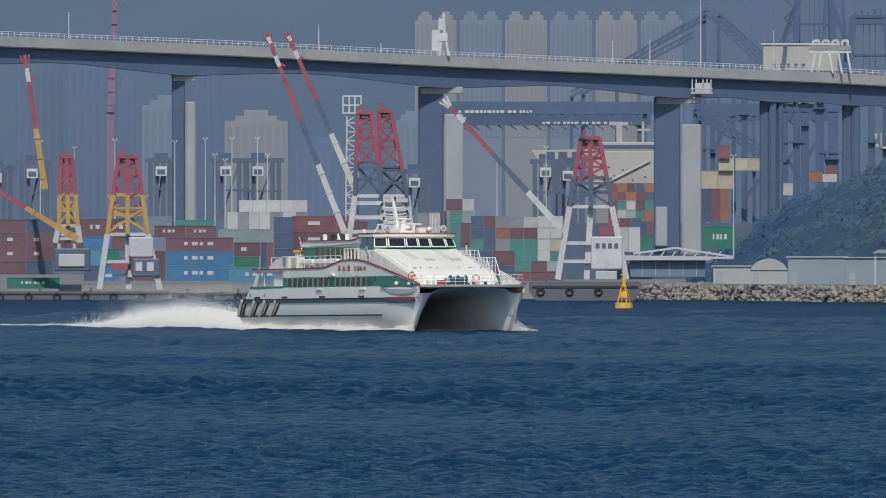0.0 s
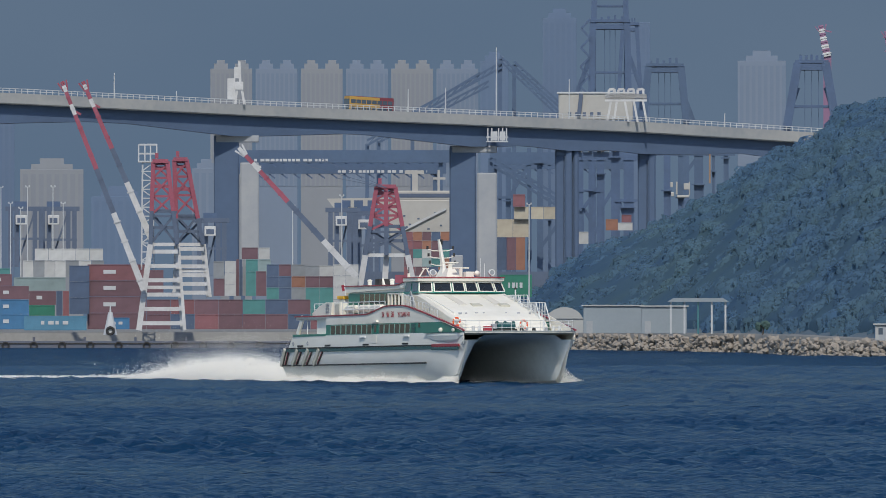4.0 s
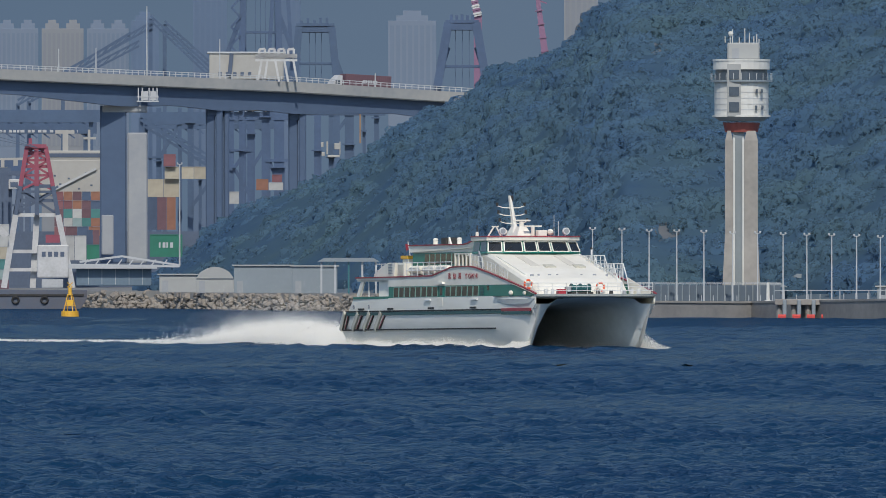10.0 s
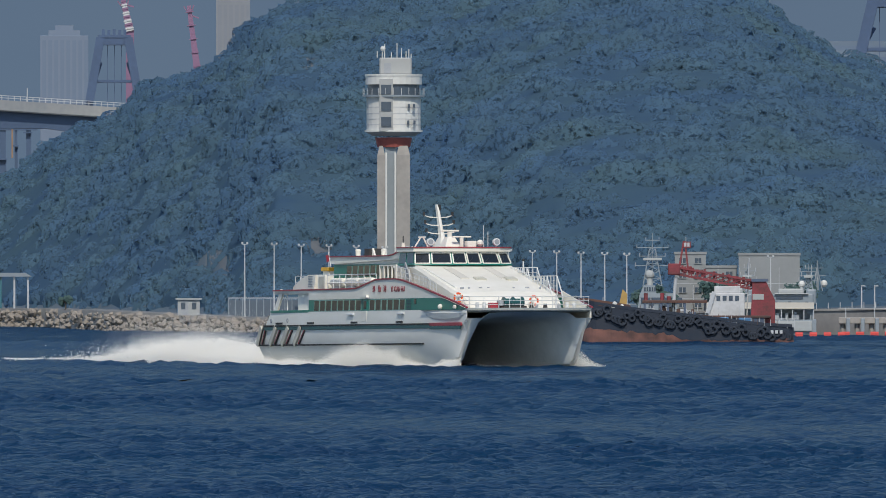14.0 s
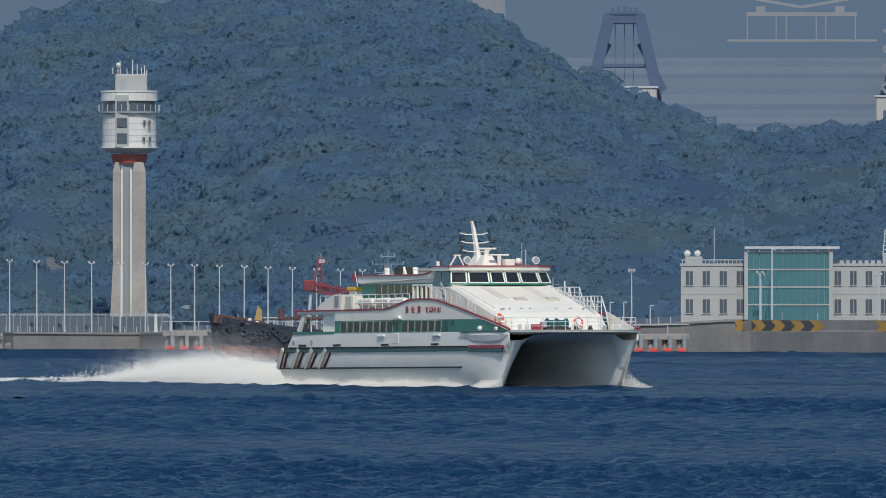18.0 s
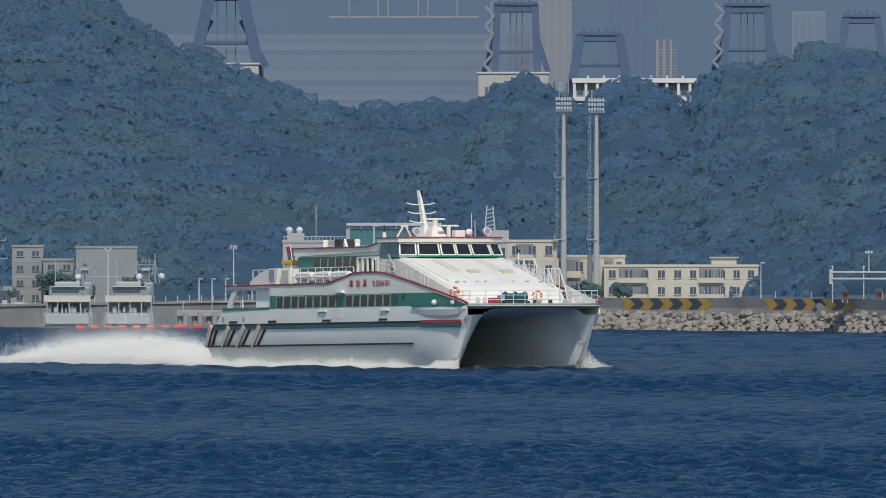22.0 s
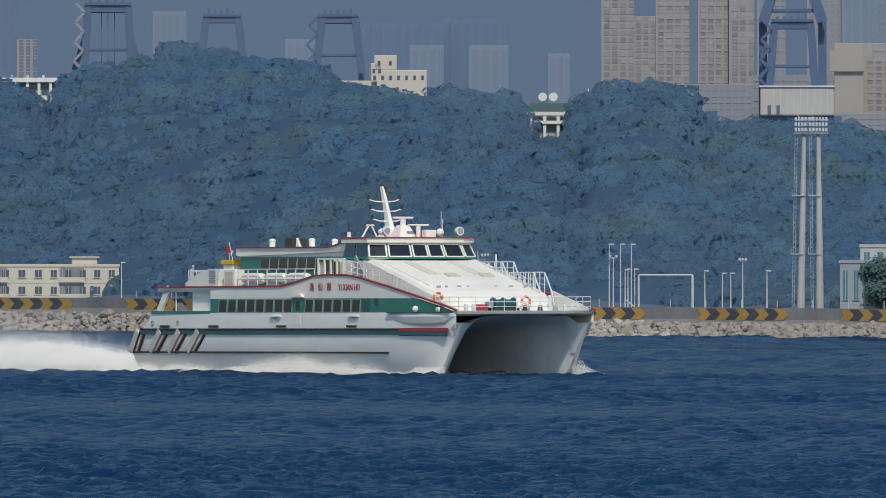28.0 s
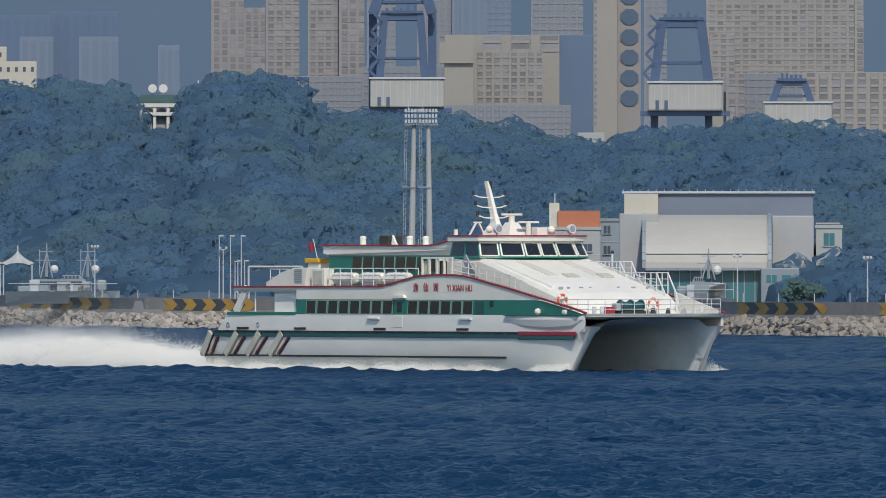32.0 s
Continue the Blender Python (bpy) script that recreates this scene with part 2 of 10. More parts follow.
def quad_mesh(name, verts, quads, material, smooth=True):
    me = bpy.data.meshes.new(name)
    me.vertices.add(len(verts))
    me.vertices.foreach_set("co", np.ascontiguousarray(verts, dtype=np.float32).reshape(-1))
    k = len(quads)
    quads = quads.reshape(-1)
    me.loops.add(len(quads))
    me.loops.foreach_set("vertex_index", quads.astype(np.int32))
    me.polygons.add(k)
    me.polygons.foreach_set("loop_start", np.arange(0, 4 * k, 4, dtype=np.int32))
    me.polygons.foreach_set("use_smooth", np.ones(k, dtype=bool) if smooth else np.zeros(k, dtype=bool))
    me.materials.append(material)
    me.update(calc_edges=True)
    return me


def wave_height(x, y, d, a):
    rng = np.random.RandomState(4)
    z = np.zeros_like(x)
    farther = np.clip((d - 540) / 160, 0, 1)       # longer waves raised far off to fit the camera's view of the coarser mesh
    for i in range(50):
        w = 0.75 * 1.076 ** i                      # wave lengths from 0.75 to 27 m
        turn = rng.normal(math.radians(250), 1.0)
        amp = 0.027 * w ** 0.5 * rng.uniform(0.5, 1.0) * (1.0 if w < 1.9 else 0.62 + 0.75 * farther if w < 5 else 0.25)
        kx, ky = 2 * math.pi / w * math.cos(turn), 2 * math.pi / w * math.sin(turn)
        ph = kx * x + ky * y + rng.uniform(0, 6.28)
        z += amp * (np.sin(ph) + 0.3 * np.sin(2 * ph + 1.6))
    gust = 0.75 + 0.35 * np.sin(x / 41 + 1) * np.sin(y / 67) + 0.25 * np.sin(x / 17 + y / 29)
    z *= np.clip((d - 250) / 60, 0, 1) * np.clip((2450 - d) / 800, 0.0, 1) * gust
    return z * np.clip((0.165 - a) / 0.008, 0, 1) * np.clip((a + 0.136) / 0.008, 0, 1)


def sea_sheet():
    """One sheet of patches, finer where the eye is nearer; each laps a little over the next."""
    side = [np.linspace(-math.pi, -0.14, 32), np.linspace(0.17, math.pi, 32)]
    fine, mid, wide = np.linspace(-0.135, 0.168, 560), np.linspace(-0.135, 0.168, 430), np.linspace(-0.135, 0.168, 260)
    patches = ((np.linspace(0.02, 352, 24), wide), (np.arange(350, 600.5, 0.42), fine), (np.arange(599.4, 1001, 0.75), mid), (np.concatenate([np.arange(999, 1700, 2.2), np.linspace(1702, 2700, 120), np.array([2900, 3300, 4000, 4990.0])]), wide))
    vs, quads, k = [], [], 0
    for far, near in patches:
        ang = np.concatenate([side[0], near, side[1]])
        d, a = np.meshgrid(far, ang, indexing="ij")
        x, y = d * np.sin(a), d * np.cos(a)
        vs.append(np.stack([x, y, wave_height(x, y, d, a) - 0.05], -1).reshape(-1, 3))
        i = np.arange(x.size).reshape(x.shape) + k
        quads.append(np.stack([i[:-1, :-1], i[:-1, 1:], i[1:, 1:], i[1:, :-1]], -1).reshape(-1, 4))
        k += x.size
    ob = new("water", quad_mesh("water", np.concatenate(vs), np.concatenate(quads), SEA))
    return tagged(ob, "dark blue choppy harbour water", "water", kind="structure")


water = sea_sheet()

# the far distance: a pale ridge of hills in blue air under the sky, a sheet glowing in haze blue
FAR_HAZE = bpy.data.materials.new("far_haze_glow")
FAR_HAZE.use_nodes = True
n, l = FAR_HAZE.node_tree.nodes, FAR_HAZE.node_tree.links
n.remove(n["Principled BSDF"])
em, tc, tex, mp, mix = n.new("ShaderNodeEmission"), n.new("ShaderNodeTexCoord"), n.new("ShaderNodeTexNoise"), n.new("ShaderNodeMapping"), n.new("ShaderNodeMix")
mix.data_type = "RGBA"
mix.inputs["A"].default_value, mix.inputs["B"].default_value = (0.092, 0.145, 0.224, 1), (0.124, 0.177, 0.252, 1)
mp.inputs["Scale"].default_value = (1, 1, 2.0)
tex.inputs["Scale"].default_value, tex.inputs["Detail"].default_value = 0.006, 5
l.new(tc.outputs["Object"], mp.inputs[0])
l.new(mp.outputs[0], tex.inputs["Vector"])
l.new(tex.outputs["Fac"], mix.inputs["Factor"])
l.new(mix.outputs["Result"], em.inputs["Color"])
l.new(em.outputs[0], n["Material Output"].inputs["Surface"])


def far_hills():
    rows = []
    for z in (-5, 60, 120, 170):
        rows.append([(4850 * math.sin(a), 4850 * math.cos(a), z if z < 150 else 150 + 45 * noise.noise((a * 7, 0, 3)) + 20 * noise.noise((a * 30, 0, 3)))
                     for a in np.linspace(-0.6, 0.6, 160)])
    ob = new("backdrop", grid_mesh("backdrop", np.array(rows), FAR_HAZE))
    return tagged(ob, "glowing sheet of hazy blue-grey mountains in the far distance", "backdrop", kind="structure")


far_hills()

# hill soil: blue haze is mixed into the colour
HAZE_SOIL = mat("hill_soil_haze_blue", (0.050, 0.085, 0.125), 0.9, col2=(0.080, 0.110, 0.130), size=30, fine=0.6, bump=0.3)
EARTH = mat("bare_earth", (0.125, 0.130, 0.135), 0.95, col2=(0.085, 0.105, 0.125), size=6, fine=0.8, bump=0.1)
SAND = mat("bare_sandy_earth", (0.36, 0.29, 0.21), 0.95, col2=(0.22, 0.18, 0.14), size=3, fine=0.8, bump=0.1)
LAND = mat("quay_ground", (0.20, 0.20, 0.19), 0.85, var=0.35, size=12, fine=1.5, bump=0.03)
ROCK = mat("shore_rock", (0.33, 0.295, 0.25), 0.9, col2=(0.22, 0.20, 0.18), size=1.5, bump=0.1, each=0.25)
CONCRETE = mat("old_concrete", (0.33, 0.31, 0.28), 0.85, col2=(0.20, 0.19, 0.18), size=5, fine=1.3, bump=0.02)
# hill foliage: green shifted to blue, the haze being part of the colour
HAZE_LEAF = mat("hill_leaves_haze_blue", (0.070, 0.139, 0.244), 0.9, col2=(0.095, 0.170, 0.246), size=12, fine=0.6, spec=0.04)
n, l = HAZE_LEAF.node_tree.nodes, HAZE_LEAF.node_tree.links
thin, both = n.new("ShaderNodeBsdfTranslucent"), n.new("ShaderNodeMixShader")
both.inputs[0].default_value = 0.5
place, before = n.new("ShaderNodeTexCoord"), None
for scale, relief in ((0.9, 0.10), (2.6, 0.03)):
    leafy, ruffle = n.new("ShaderNodeTexNoise"), n.new("ShaderNodeBump")
    leafy.inputs["Scale"].default_value, leafy.inputs["Detail"].default_value = scale, 4
    ruffle.inputs["Strength"].default_value, ruffle.inputs["Distance"].default_value = 0.4, relief
    l.new(place.outputs["Object"], leafy.inputs["Vector"])
    l.new(leafy.outputs["Fac"], ruffle.inputs["Height"])
    if before:
        l.new(before.outputs[0], ruffle.inputs["Normal"])
    before = ruffle
l.new(ruffle.outputs[0], n["Principled BSDF"].inputs["Normal"])
each, span, tint = n.new("ShaderNodeNewGeometry"), n.new("ShaderNodeMapRange"), n.new("ShaderNodeHueSaturation")
span.inputs["To Min"].default_value, span.inputs["To Max"].default_value = 0.92, 1.12
l.new(each.outputs["Random Per Island"], span.inputs["Value"])
l.new(span.outputs[0], tint.inputs["Value"])
patch, olive, edge = n.new("ShaderNodeTexNoise"), n.new("ShaderNodeMix"), n.new("ShaderNodeMapRange")
patch.inputs["Scale"].default_value, patch.inputs["Detail"].default_value = 0.035, 5
edge.inputs["From Min"].default_value, edge.inputs["From Max"].default_value = 0.42, 0.72
olive.data_type = "RGBA"
# lighter patches, blued by the same haze
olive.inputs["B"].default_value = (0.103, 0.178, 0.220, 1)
l.new(place.outputs["Object"], patch.inputs["Vector"])
l.new(patch.outputs["Fac"], edge.inputs["Value"])
l.new(edge.outputs[0], olive.inputs["Factor"])
l.new(n["Principled BSDF"].inputs["Base Color"].links[0].from_socket, olive.inputs["A"])
l.new(olive.outputs["Result"], tint.inputs["Color"])
l.new(tint.outputs[0], n["Principled BSDF"].inputs["Base Color"])
l.new(tint.outputs[0], thin.inputs["Color"])
l.new(n["Principled BSDF"].outputs[0], both.inputs[1])
l.new(thin.outputs[0], both.inputs[2])
l.new(both.outputs[0], n["Material Output"].inputs["Surface"])
# the crowns' outer foliage: the same leaves, with gaps between the sprays
CROWN_LEAF = HAZE_LEAF.copy()
CROWN_LEAF.name = "crown_leaves_haze_blue"
n, l = CROWN_LEAF.node_tree.nodes, CROWN_LEAF.node_tree.links
spot_tex, thick, place, gaps, loose = (n.new("ShaderNode" + k) for k in ("TexNoise", "MapRange", "TexCoord", "BsdfTransparent", "MixShader"))
spot_tex.inputs["Scale"].default_value, spot_tex.inputs["Detail"].default_value, spot_tex.inputs["Roughness"].default_value = 1.3, 4, 0.55
thick.inputs["From Min"].default_value, thick.inputs["From Max"].default_value = 0.47, 0.66
l.new(place.outputs["Object"], spot_tex.inputs["Vector"])
l.new(spot_tex.outputs["Fac"], thick.inputs["Value"])
l.new(thick.outputs[0], loose.inputs[0])
l.new(n["Material Output"].inputs["Surface"].links[0].from_socket, loose.inputs[1])
l.new(gaps.outputs[0], loose.inputs[2])
l.new(loose.outputs[0], n["Material Output"].inputs["Surface"])


BARE = [(2292, 0.93, 18, 0.08), (4640, 0.66, 60, 0.06), (1358, 0.58, 26, 0.045), (1190, 0.11, 34, 0.05), (1372, 0.13, 34, 0.03)]


def bare(u, q):
    """Whether the slope is open earth there."""
    return any(((u - a) / c) ** 2 + ((q - b) / e) ** 2 < 1 for a, b, c, e in BARE)


def land_sheet():
    us = np.concatenate([np.linspace(-9000, -1000, 12), np.arange(-950, 5750, 25), np.linspace(5800, 14000, 12)])
    rows = []
    for q in np.concatenate([[-14, -2, 4.6, 5.4], np.linspace(0.004, 0.32, 60), np.linspace(0.36, 1.0, 14)]):
        row = []
        for u in us:
            s = shore(u)
            edge = q < 0 or q > 2
            d = s + q if edge else s + q * (4950 - s)
            z = {-14: -3.0, -2: -1.6, 4.6: flat_z(u) - 1.9, 5.4: flat_z(u)}[q] if edge else land_z(u, d)
            if u > 440 and z > 4:
                p = spot(u, d)
                z += 1.6 * noise.noise((p.x / 22, p.y / 22, 1)) + 0.8 * noise.noise((p.x / 8, p.y / 8, 5))
            row.append(tuple(spot(u, d, z)))
        rows.append(row)
    me = grid_mesh("ground", np.array(rows), HAZE_SOIL)
    me.materials.append(LAND)
    zs = [me.vertices[p.vertices[0]].co.z for p in me.polygons]
    me.polygons.foreach_set("material_index", [1 if z < 5.0 else 0 for z in zs])
    me.materials.append(EARTH)
    me.materials.append(SAND)
    marks = []
    for p, z in zip(me.polygons, zs):
        c = me.vertices[p.vertices[0]].co
        d = math.hypot(c.x, c.y)
        u = MID + STEP * math.atan2(c.x, c.y)
        s = shore(u)
        top = max(me.vertices[i].co.z for i in p.vertices)
        marks.append(1 if top < flat_z(u) + 0.35 else (3 if 2200 < u < 2400 else 2) if u > 440 and bare(u, (d - foot(u)) / (ridge(u)[0] - foot(u))) else 0)
    me.polygons.foreach_set("material_index", marks)
    ob = new("ground", me)
    return tagged(ob, "wooded hill and flat quay ground by the water", "ground", kind="structure")


land_sheet()


def tri_mesh(name, verts, tris, material, normals=None):
    me = bpy.data.meshes.new(name)
    me.vertices.add(len(verts))
    me.vertices.foreach_set("co", np.ascontiguousarray(verts, dtype=np.float32).reshape(-1))
    me.loops.add(tris.size)
    me.loops.foreach_set("vertex_index", np.ascontiguousarray(tris, dtype=np.int32).reshape(-1))
    me.polygons.add(len(tris))
    me.polygons.foreach_set("loop_start", np.arange(0, 3 * len(tris), 3, dtype=np.int32))
    me.materials.append(material)
    me.update(calc_edges=True)
    if normals is not None:
        me.polygons.foreach_set("use_smooth", np.ones(len(tris), dtype=bool))
        me.normals_split_custom_set_from_vertices(np.ascontiguousarray(normals, dtype=np.float32))
    return me


def forest():
    """The wood on the hill: thousands of lumpy crowns over a low undergrowth."""
    rng = random.Random(8)
    us = np.arange(440, 5680, 8.0)
    qs = np.concatenate([np.linspace(0.0, 1.0, 130), np.linspace(1.02, 1.12, 4)])
    low = np.array([[land_z(u, foot(u) + q * (ridge(u)[0] - foot(u))) for u in us] for q in qs])
    f, rd = np.array([foot(u) for u in us]), np.array([ridge(u)[0] for u in us])
    d = f[None] + qs[:, None] * (rd - f)[None]
    a = (us - MID) / STEP
    x, y = d * np.sin(a)[None], d * np.cos(a)[None]
    shade = np.array([[noise.noise((px / 3, py / 3, 2.0)) for px, py in zip(rx, ry)] for rx, ry in zip(x, y)])
    open_ground = np.array([[bare(u, q) for u in us] for q in qs])
    under = low + np.where(open_ground, -0.6, 1.55 + 0.45 * shade)
    under[0] = low[0] - 0.6
    ob = new("woodland", grid_mesh("woodland", np.stack([x, y, under], -1), HAZE_LEAF))
    tagged(ob, "dense woodland covering the hill, its green painted over with haze blue", "woodland", kind="stuff")
    # crowns: front and upper shells of lumpy ellipsoids
    across_n, up_n = 11, 7
    az, el = np.radians(np.linspace(-108, 108, across_n)), np.radians(np.array([-8, -8, 12, 30, 48, 67, 88]))
    ball = np.stack([np.sin(az)[None] * np.cos(el)[:, None], -np.cos(az)[None] * np.cos(el)[:, None], np.repeat(np.sin(el)[:, None], across_n, 1)], -1).reshape(-1, 3)
    ball[:across_n, 2] -= 1.5      # the crown's skirt, hanging down to the undergrowth
    each_n = across_n * up_n
    kinds = []
    for k in range(24):
        swell = np.array([1 + 0.30 * noise.noise((v[0] * 1.5 + k * 9, v[1] * 1.5, v[2] * 1.5)) + 0.34 * noise.noise((v[0] * 3.4, v[1] * 3.4 + k * 7, v[2] * 3.4)) + 0.26 * noise.noise((v[0] * 7.5, v[1] * 7.5 + k * 5, v[2] * 7.5)) for v in ball])
        kinds.append(ball * swell[:, None])
    g = np.arange(each_n).reshape(up_n, across_n)
    quads = np.stack([g[:-1, :-1], g[:-1, 1:], g[1:, 1:], g[1:, :-1]], -1).reshape(-1, 4)
    verts, faces, hearts = [], [], []
    count = 0
    for i in range(15000):
        u = rng.uniform(450, 5670) if i < 11000 else rng.uniform(900, 2350)
        q = rng.random() ** 0.9 * 1.03
        if bare(u, q):
            continue
        dist = foot(u) + q * (ridge(u)[0] - foot(u))
        small = along(u, [(440, 0.6), (1500, 1.0), (6000, 1.0)])
        r = rng.choice((0.8, 1.0, 1.3, 1.7, 2.1, 2.7)) * rng.uniform(0.85, 1.15) * small
        if q > 0.9 and rng.random() < 0.12:
            r = rng.uniform(2.6, 3.8) * small
        if q > 0.8 and (4030 < u < 4152 or 2985 < u < 3042 or 3166 < u < 3236 or 3695 < u < 3885):
            r = min(r, 0.8)
        c = spot(u, dist, land_z(u, dist) + 0.6 * small + rng.uniform(-0.15, 0.35) * r)
        shape = kinds[i % 24] * np.array([r * rng.uniform(0.9, 1.25), r, r * rng.uniform(0.62, 0.9)]) + np.array(c)
        verts.append(shape)
        hearts.append(np.array(c))
        faces.append(quads + each_n * count)
        count += 1
    # the crowns' normals are bent towards the sun to even out shade; they follow the whole crown, not each facet
    light = np.array([sx, sy, sz]) / math.sqrt(sx * sx + sy * sy + sz * sz)

    def unit(v):
        return v / np.linalg.norm(v, axis=1)[:, None]
    pts, mids = np.concatenate(verts), np.repeat(np.array(hearts), each_n, axis=0)
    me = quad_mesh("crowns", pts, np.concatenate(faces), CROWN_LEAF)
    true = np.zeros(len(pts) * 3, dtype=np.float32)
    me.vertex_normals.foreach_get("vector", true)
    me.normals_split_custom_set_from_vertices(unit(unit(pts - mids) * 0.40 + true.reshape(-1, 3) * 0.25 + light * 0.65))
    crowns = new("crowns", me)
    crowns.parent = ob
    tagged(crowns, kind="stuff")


forest()

# ---- the ferry: x forward, y to port, z up from the water ----
def text_mesh(words, size):
    cu = bpy.data.curves.new("letters", "FONT")
    cu.body, cu.size, cu.extrude, cu.resolution_u = words, size, 0.01, 2
    ob = bpy.data.objects.new("letters", cu)
    scene.collection.objects.link(ob)
    me = bpy.data.meshes.new_from_object(ob.evaluated_get(bpy.context.evaluated_depsgraph_get()))
    bpy.data.objects.remove(ob)
    return me


def lettering(words, size, m, material, parent):
    """Each character a part of its own, set out from m along its x."""
    right = lambda me: max((v.co.x for v in me.vertices), default=0.0)
    left = lambda me: min((v.co.x for v in me.vertices), default=0.0)
    for i, ch in enumerate(words):
        if ch == " ":
            continue
        me = text_mesh(ch, size)
        x = right(text_mesh(words[:i + 1], size)) - right(me)
        me.materials.clear()
        me.materials.append(material)
        out = new("letter", me)
        out.parent, out.matrix_basis = parent, m @ Matrix.Translation((x, 0, 0))


def side_pair(make):
    for s in (-1, 1):
        make(s)


def rail(name, pts, height, parent, gap=1.6, bars=2, r=0.03):
    """A ship's rail along points: a top bar, with its lower bars and posts."""
    sh = Shape()
    for a, b in zip(pts[:-1], pts[1:]):
        o = Vector((0, 0, height))
        sh.tube(Vector(a) + o, Vector(b) + o, r, n=5)
    ob = part(name, sh, STEEL, parent, "white tubular rail")
    split = parent.parent is None
    for a, b in zip(pts[:-1], pts[1:]):
        a, b = Vector(a), Vector(b)
        k = max(1, round((b - a).length / gap))
        for i in range(k + 1):
            p = a.lerp(b, i / k)
            part("post", Shape().tube(p, p + Vector((0, 0, height)), r, n=5), STEEL, ob if split else parent)
        for j in range(1, bars):
            o = Vector((0, 0, height * j / bars))
            part("bar", Shape().tube(a + o, b + o, r, n=5), STEEL, ob if split else parent)
    return ob


SHEER = [(-16.6, 5.76), (-9.0, 5.77), (0.2, 5.80), (2.0, 6.08), (4.3, 6.48), (6.0, 6.54), (8.3, 6.53), (9.6, 6.43), (13.5, 5.80), (18.1, 4.98), (21.4, 4.37), (22.4, 4.14)]


def ferry_hull(ferry):
    # cross-sections of half the twin hull, outboard deck edge to tunnel crown
    def half(x, w, zk, wk, wi, zt):
        lean = lambda z: x - 2.9 * max(0.0, (z - 1.34) / 2.71) * -1 if x <= -19.9 else x
        pts = [(-w, 4.05), (-w - 0.01, 2.95), (-w + 0.05, 2.1), (-w + 0.12, 1.34), (-(w + wk) / 2 - 0.1, (zk + 1.3) * 0.45), (-wk, zk), (-(wk + wi) / 2, zk * 0.6 + 0.2), (-wi, 1.3), (-wi + 0.35, zt - 0.7), (-wi + 1.0, zt - 0.1), (-1.0, zt), (0.0, zt + 0.03)]
        return [(lean(z), y, z) for y, z in pts]
    stations = [(-20.0, 5.45, -0.7, 4.0, 2.5, 2.5), (-12, 5.5, -1.0, 4.0, 2.4, 2.5), (0, 5.5, -1.1, 4.0, 2.4, 2.6), (10, 5.5, -1.1, 4.2, 2.7, 2.9), (15, 5.5, -1.0, 4.5, 3.2, 3.1),
                (18, 5.47, -0.9, 4.8, 3.9, 3.4), (19.6, 5.43, -0.75, 4.95, 4.45, 3.5)]
    rings = []
    for st in stations:
        h = half(*st)
        rings.append(h + [(x, -y, z) for x, y, z in h[-2::-1]])
    n = len(rings[0])
    # the raked stems: every point below the deck runs back along the stem line
    def stem(f):
        h = []
        w = 5.43 - 0.06 * f
        for x, y, z in half(19.6, 5.43, -0.75, 4.95, 4.45, 3.5 + 0.36 * f ** 1.5):
            zmin = -0.75 + 4.1 * f
            zz = max(z, zmin) if y < -3.4 else z
            pull = 0.5 * min(1.0, max(0.0, (3.4 - zz) / 3.4)) * f
            yy = y + (-5.0 - y) * (1 - abs(zz - 4.05) / 5) * 0.0
            if y < -3.4 and z < 2.9:
                yy = -5.0 + (y + 5.0) * (1 - 0.92 * f)
            h.append((19.6 + 2.7 * f - pull * 0, yy, zz))
        return h + [(x, -y, z) for x, y, z in h[-2::-1]]
    for f in (0.25, 0.5, 0.75, 1.0):
        rings.append(stem(f))
    outer, inner = Shape(), Shape()
    k = 6
    for lo, hi, sh in ((0, k, outer), (n - 1 - k, n - 1, outer)):
        sh.loft([r[lo:hi + 1] for r in rings], closed=False, caps=False)
    inner.loft([r[k - 1:n - k + 1] for r in rings], closed=False, caps=False)
    hull = part("hull", outer, HULL_WHITE, ferry, "white twin hull with a knuckle rail", smooth=True)
    hull.data.set_sharp_from_angle(angle=math.radians(24))
    part("tunnel", inner, TUNNEL, ferry, "grey arched tunnel between the hulls", smooth=True)
    tr = Shape().add([(x + 0.01, y, z) for x, y, z in rings[0]], [tuple(range(n))])
    part("transom", tr, HULL_WHITE, hull)
    deck = Shape().plate([(-17.2, -5.44), (19.5, -5.42), (22.4, -5.35), (22.75, -3.0), (22.85, 0), (22.75, 3.0), (22.4, 5.35), (19.5, 5.42), (-17.2, 5.44)], 3.98, 4.12)
    part("deck", deck, WHITE, ferry, "pale grey painted deck")
    lip = Shape()
    rim = lambda z, o: [(19.4, -5.44, z), (22.45 - o, -5.4 + o * 0.3, z), (22.8 - o, -3.0, z), (22.9 - o, 0, z), (22.8 - o, 3.0, z), (22.45 - o, 5.4 - o * 0.3, z), (19.4, 5.44, z)]
    lip.loft([rim(4.16, 0), rim(4.05, 0.02), rim(3.95, 0.10), rim(3.88, 0.32), rim(3.85, 0.6), rim(3.80, 1.0)], closed=False, caps=False)
    part("bow_rim", lip, RIM_GREY, hull, "rounded grey bow rim over the tunnel", smooth=True)
    side_pair(lambda s: part("spray_rail", Shape().box(-20.1, 13.8, s * 5.42 - 0.09, s * 5.42 + 0.09, 1.30, 1.42, 0.03), DARK, hull, "dark rubbing rail"))
    side_pair(lambda s: part("stripe", Shape().box(-18.5, 15.2, s * 5.5 - 0.06, s * 5.5 + 0.06, 2.58, 2.86, 0.02), STRIPE, hull, "dark green and black stripe"))
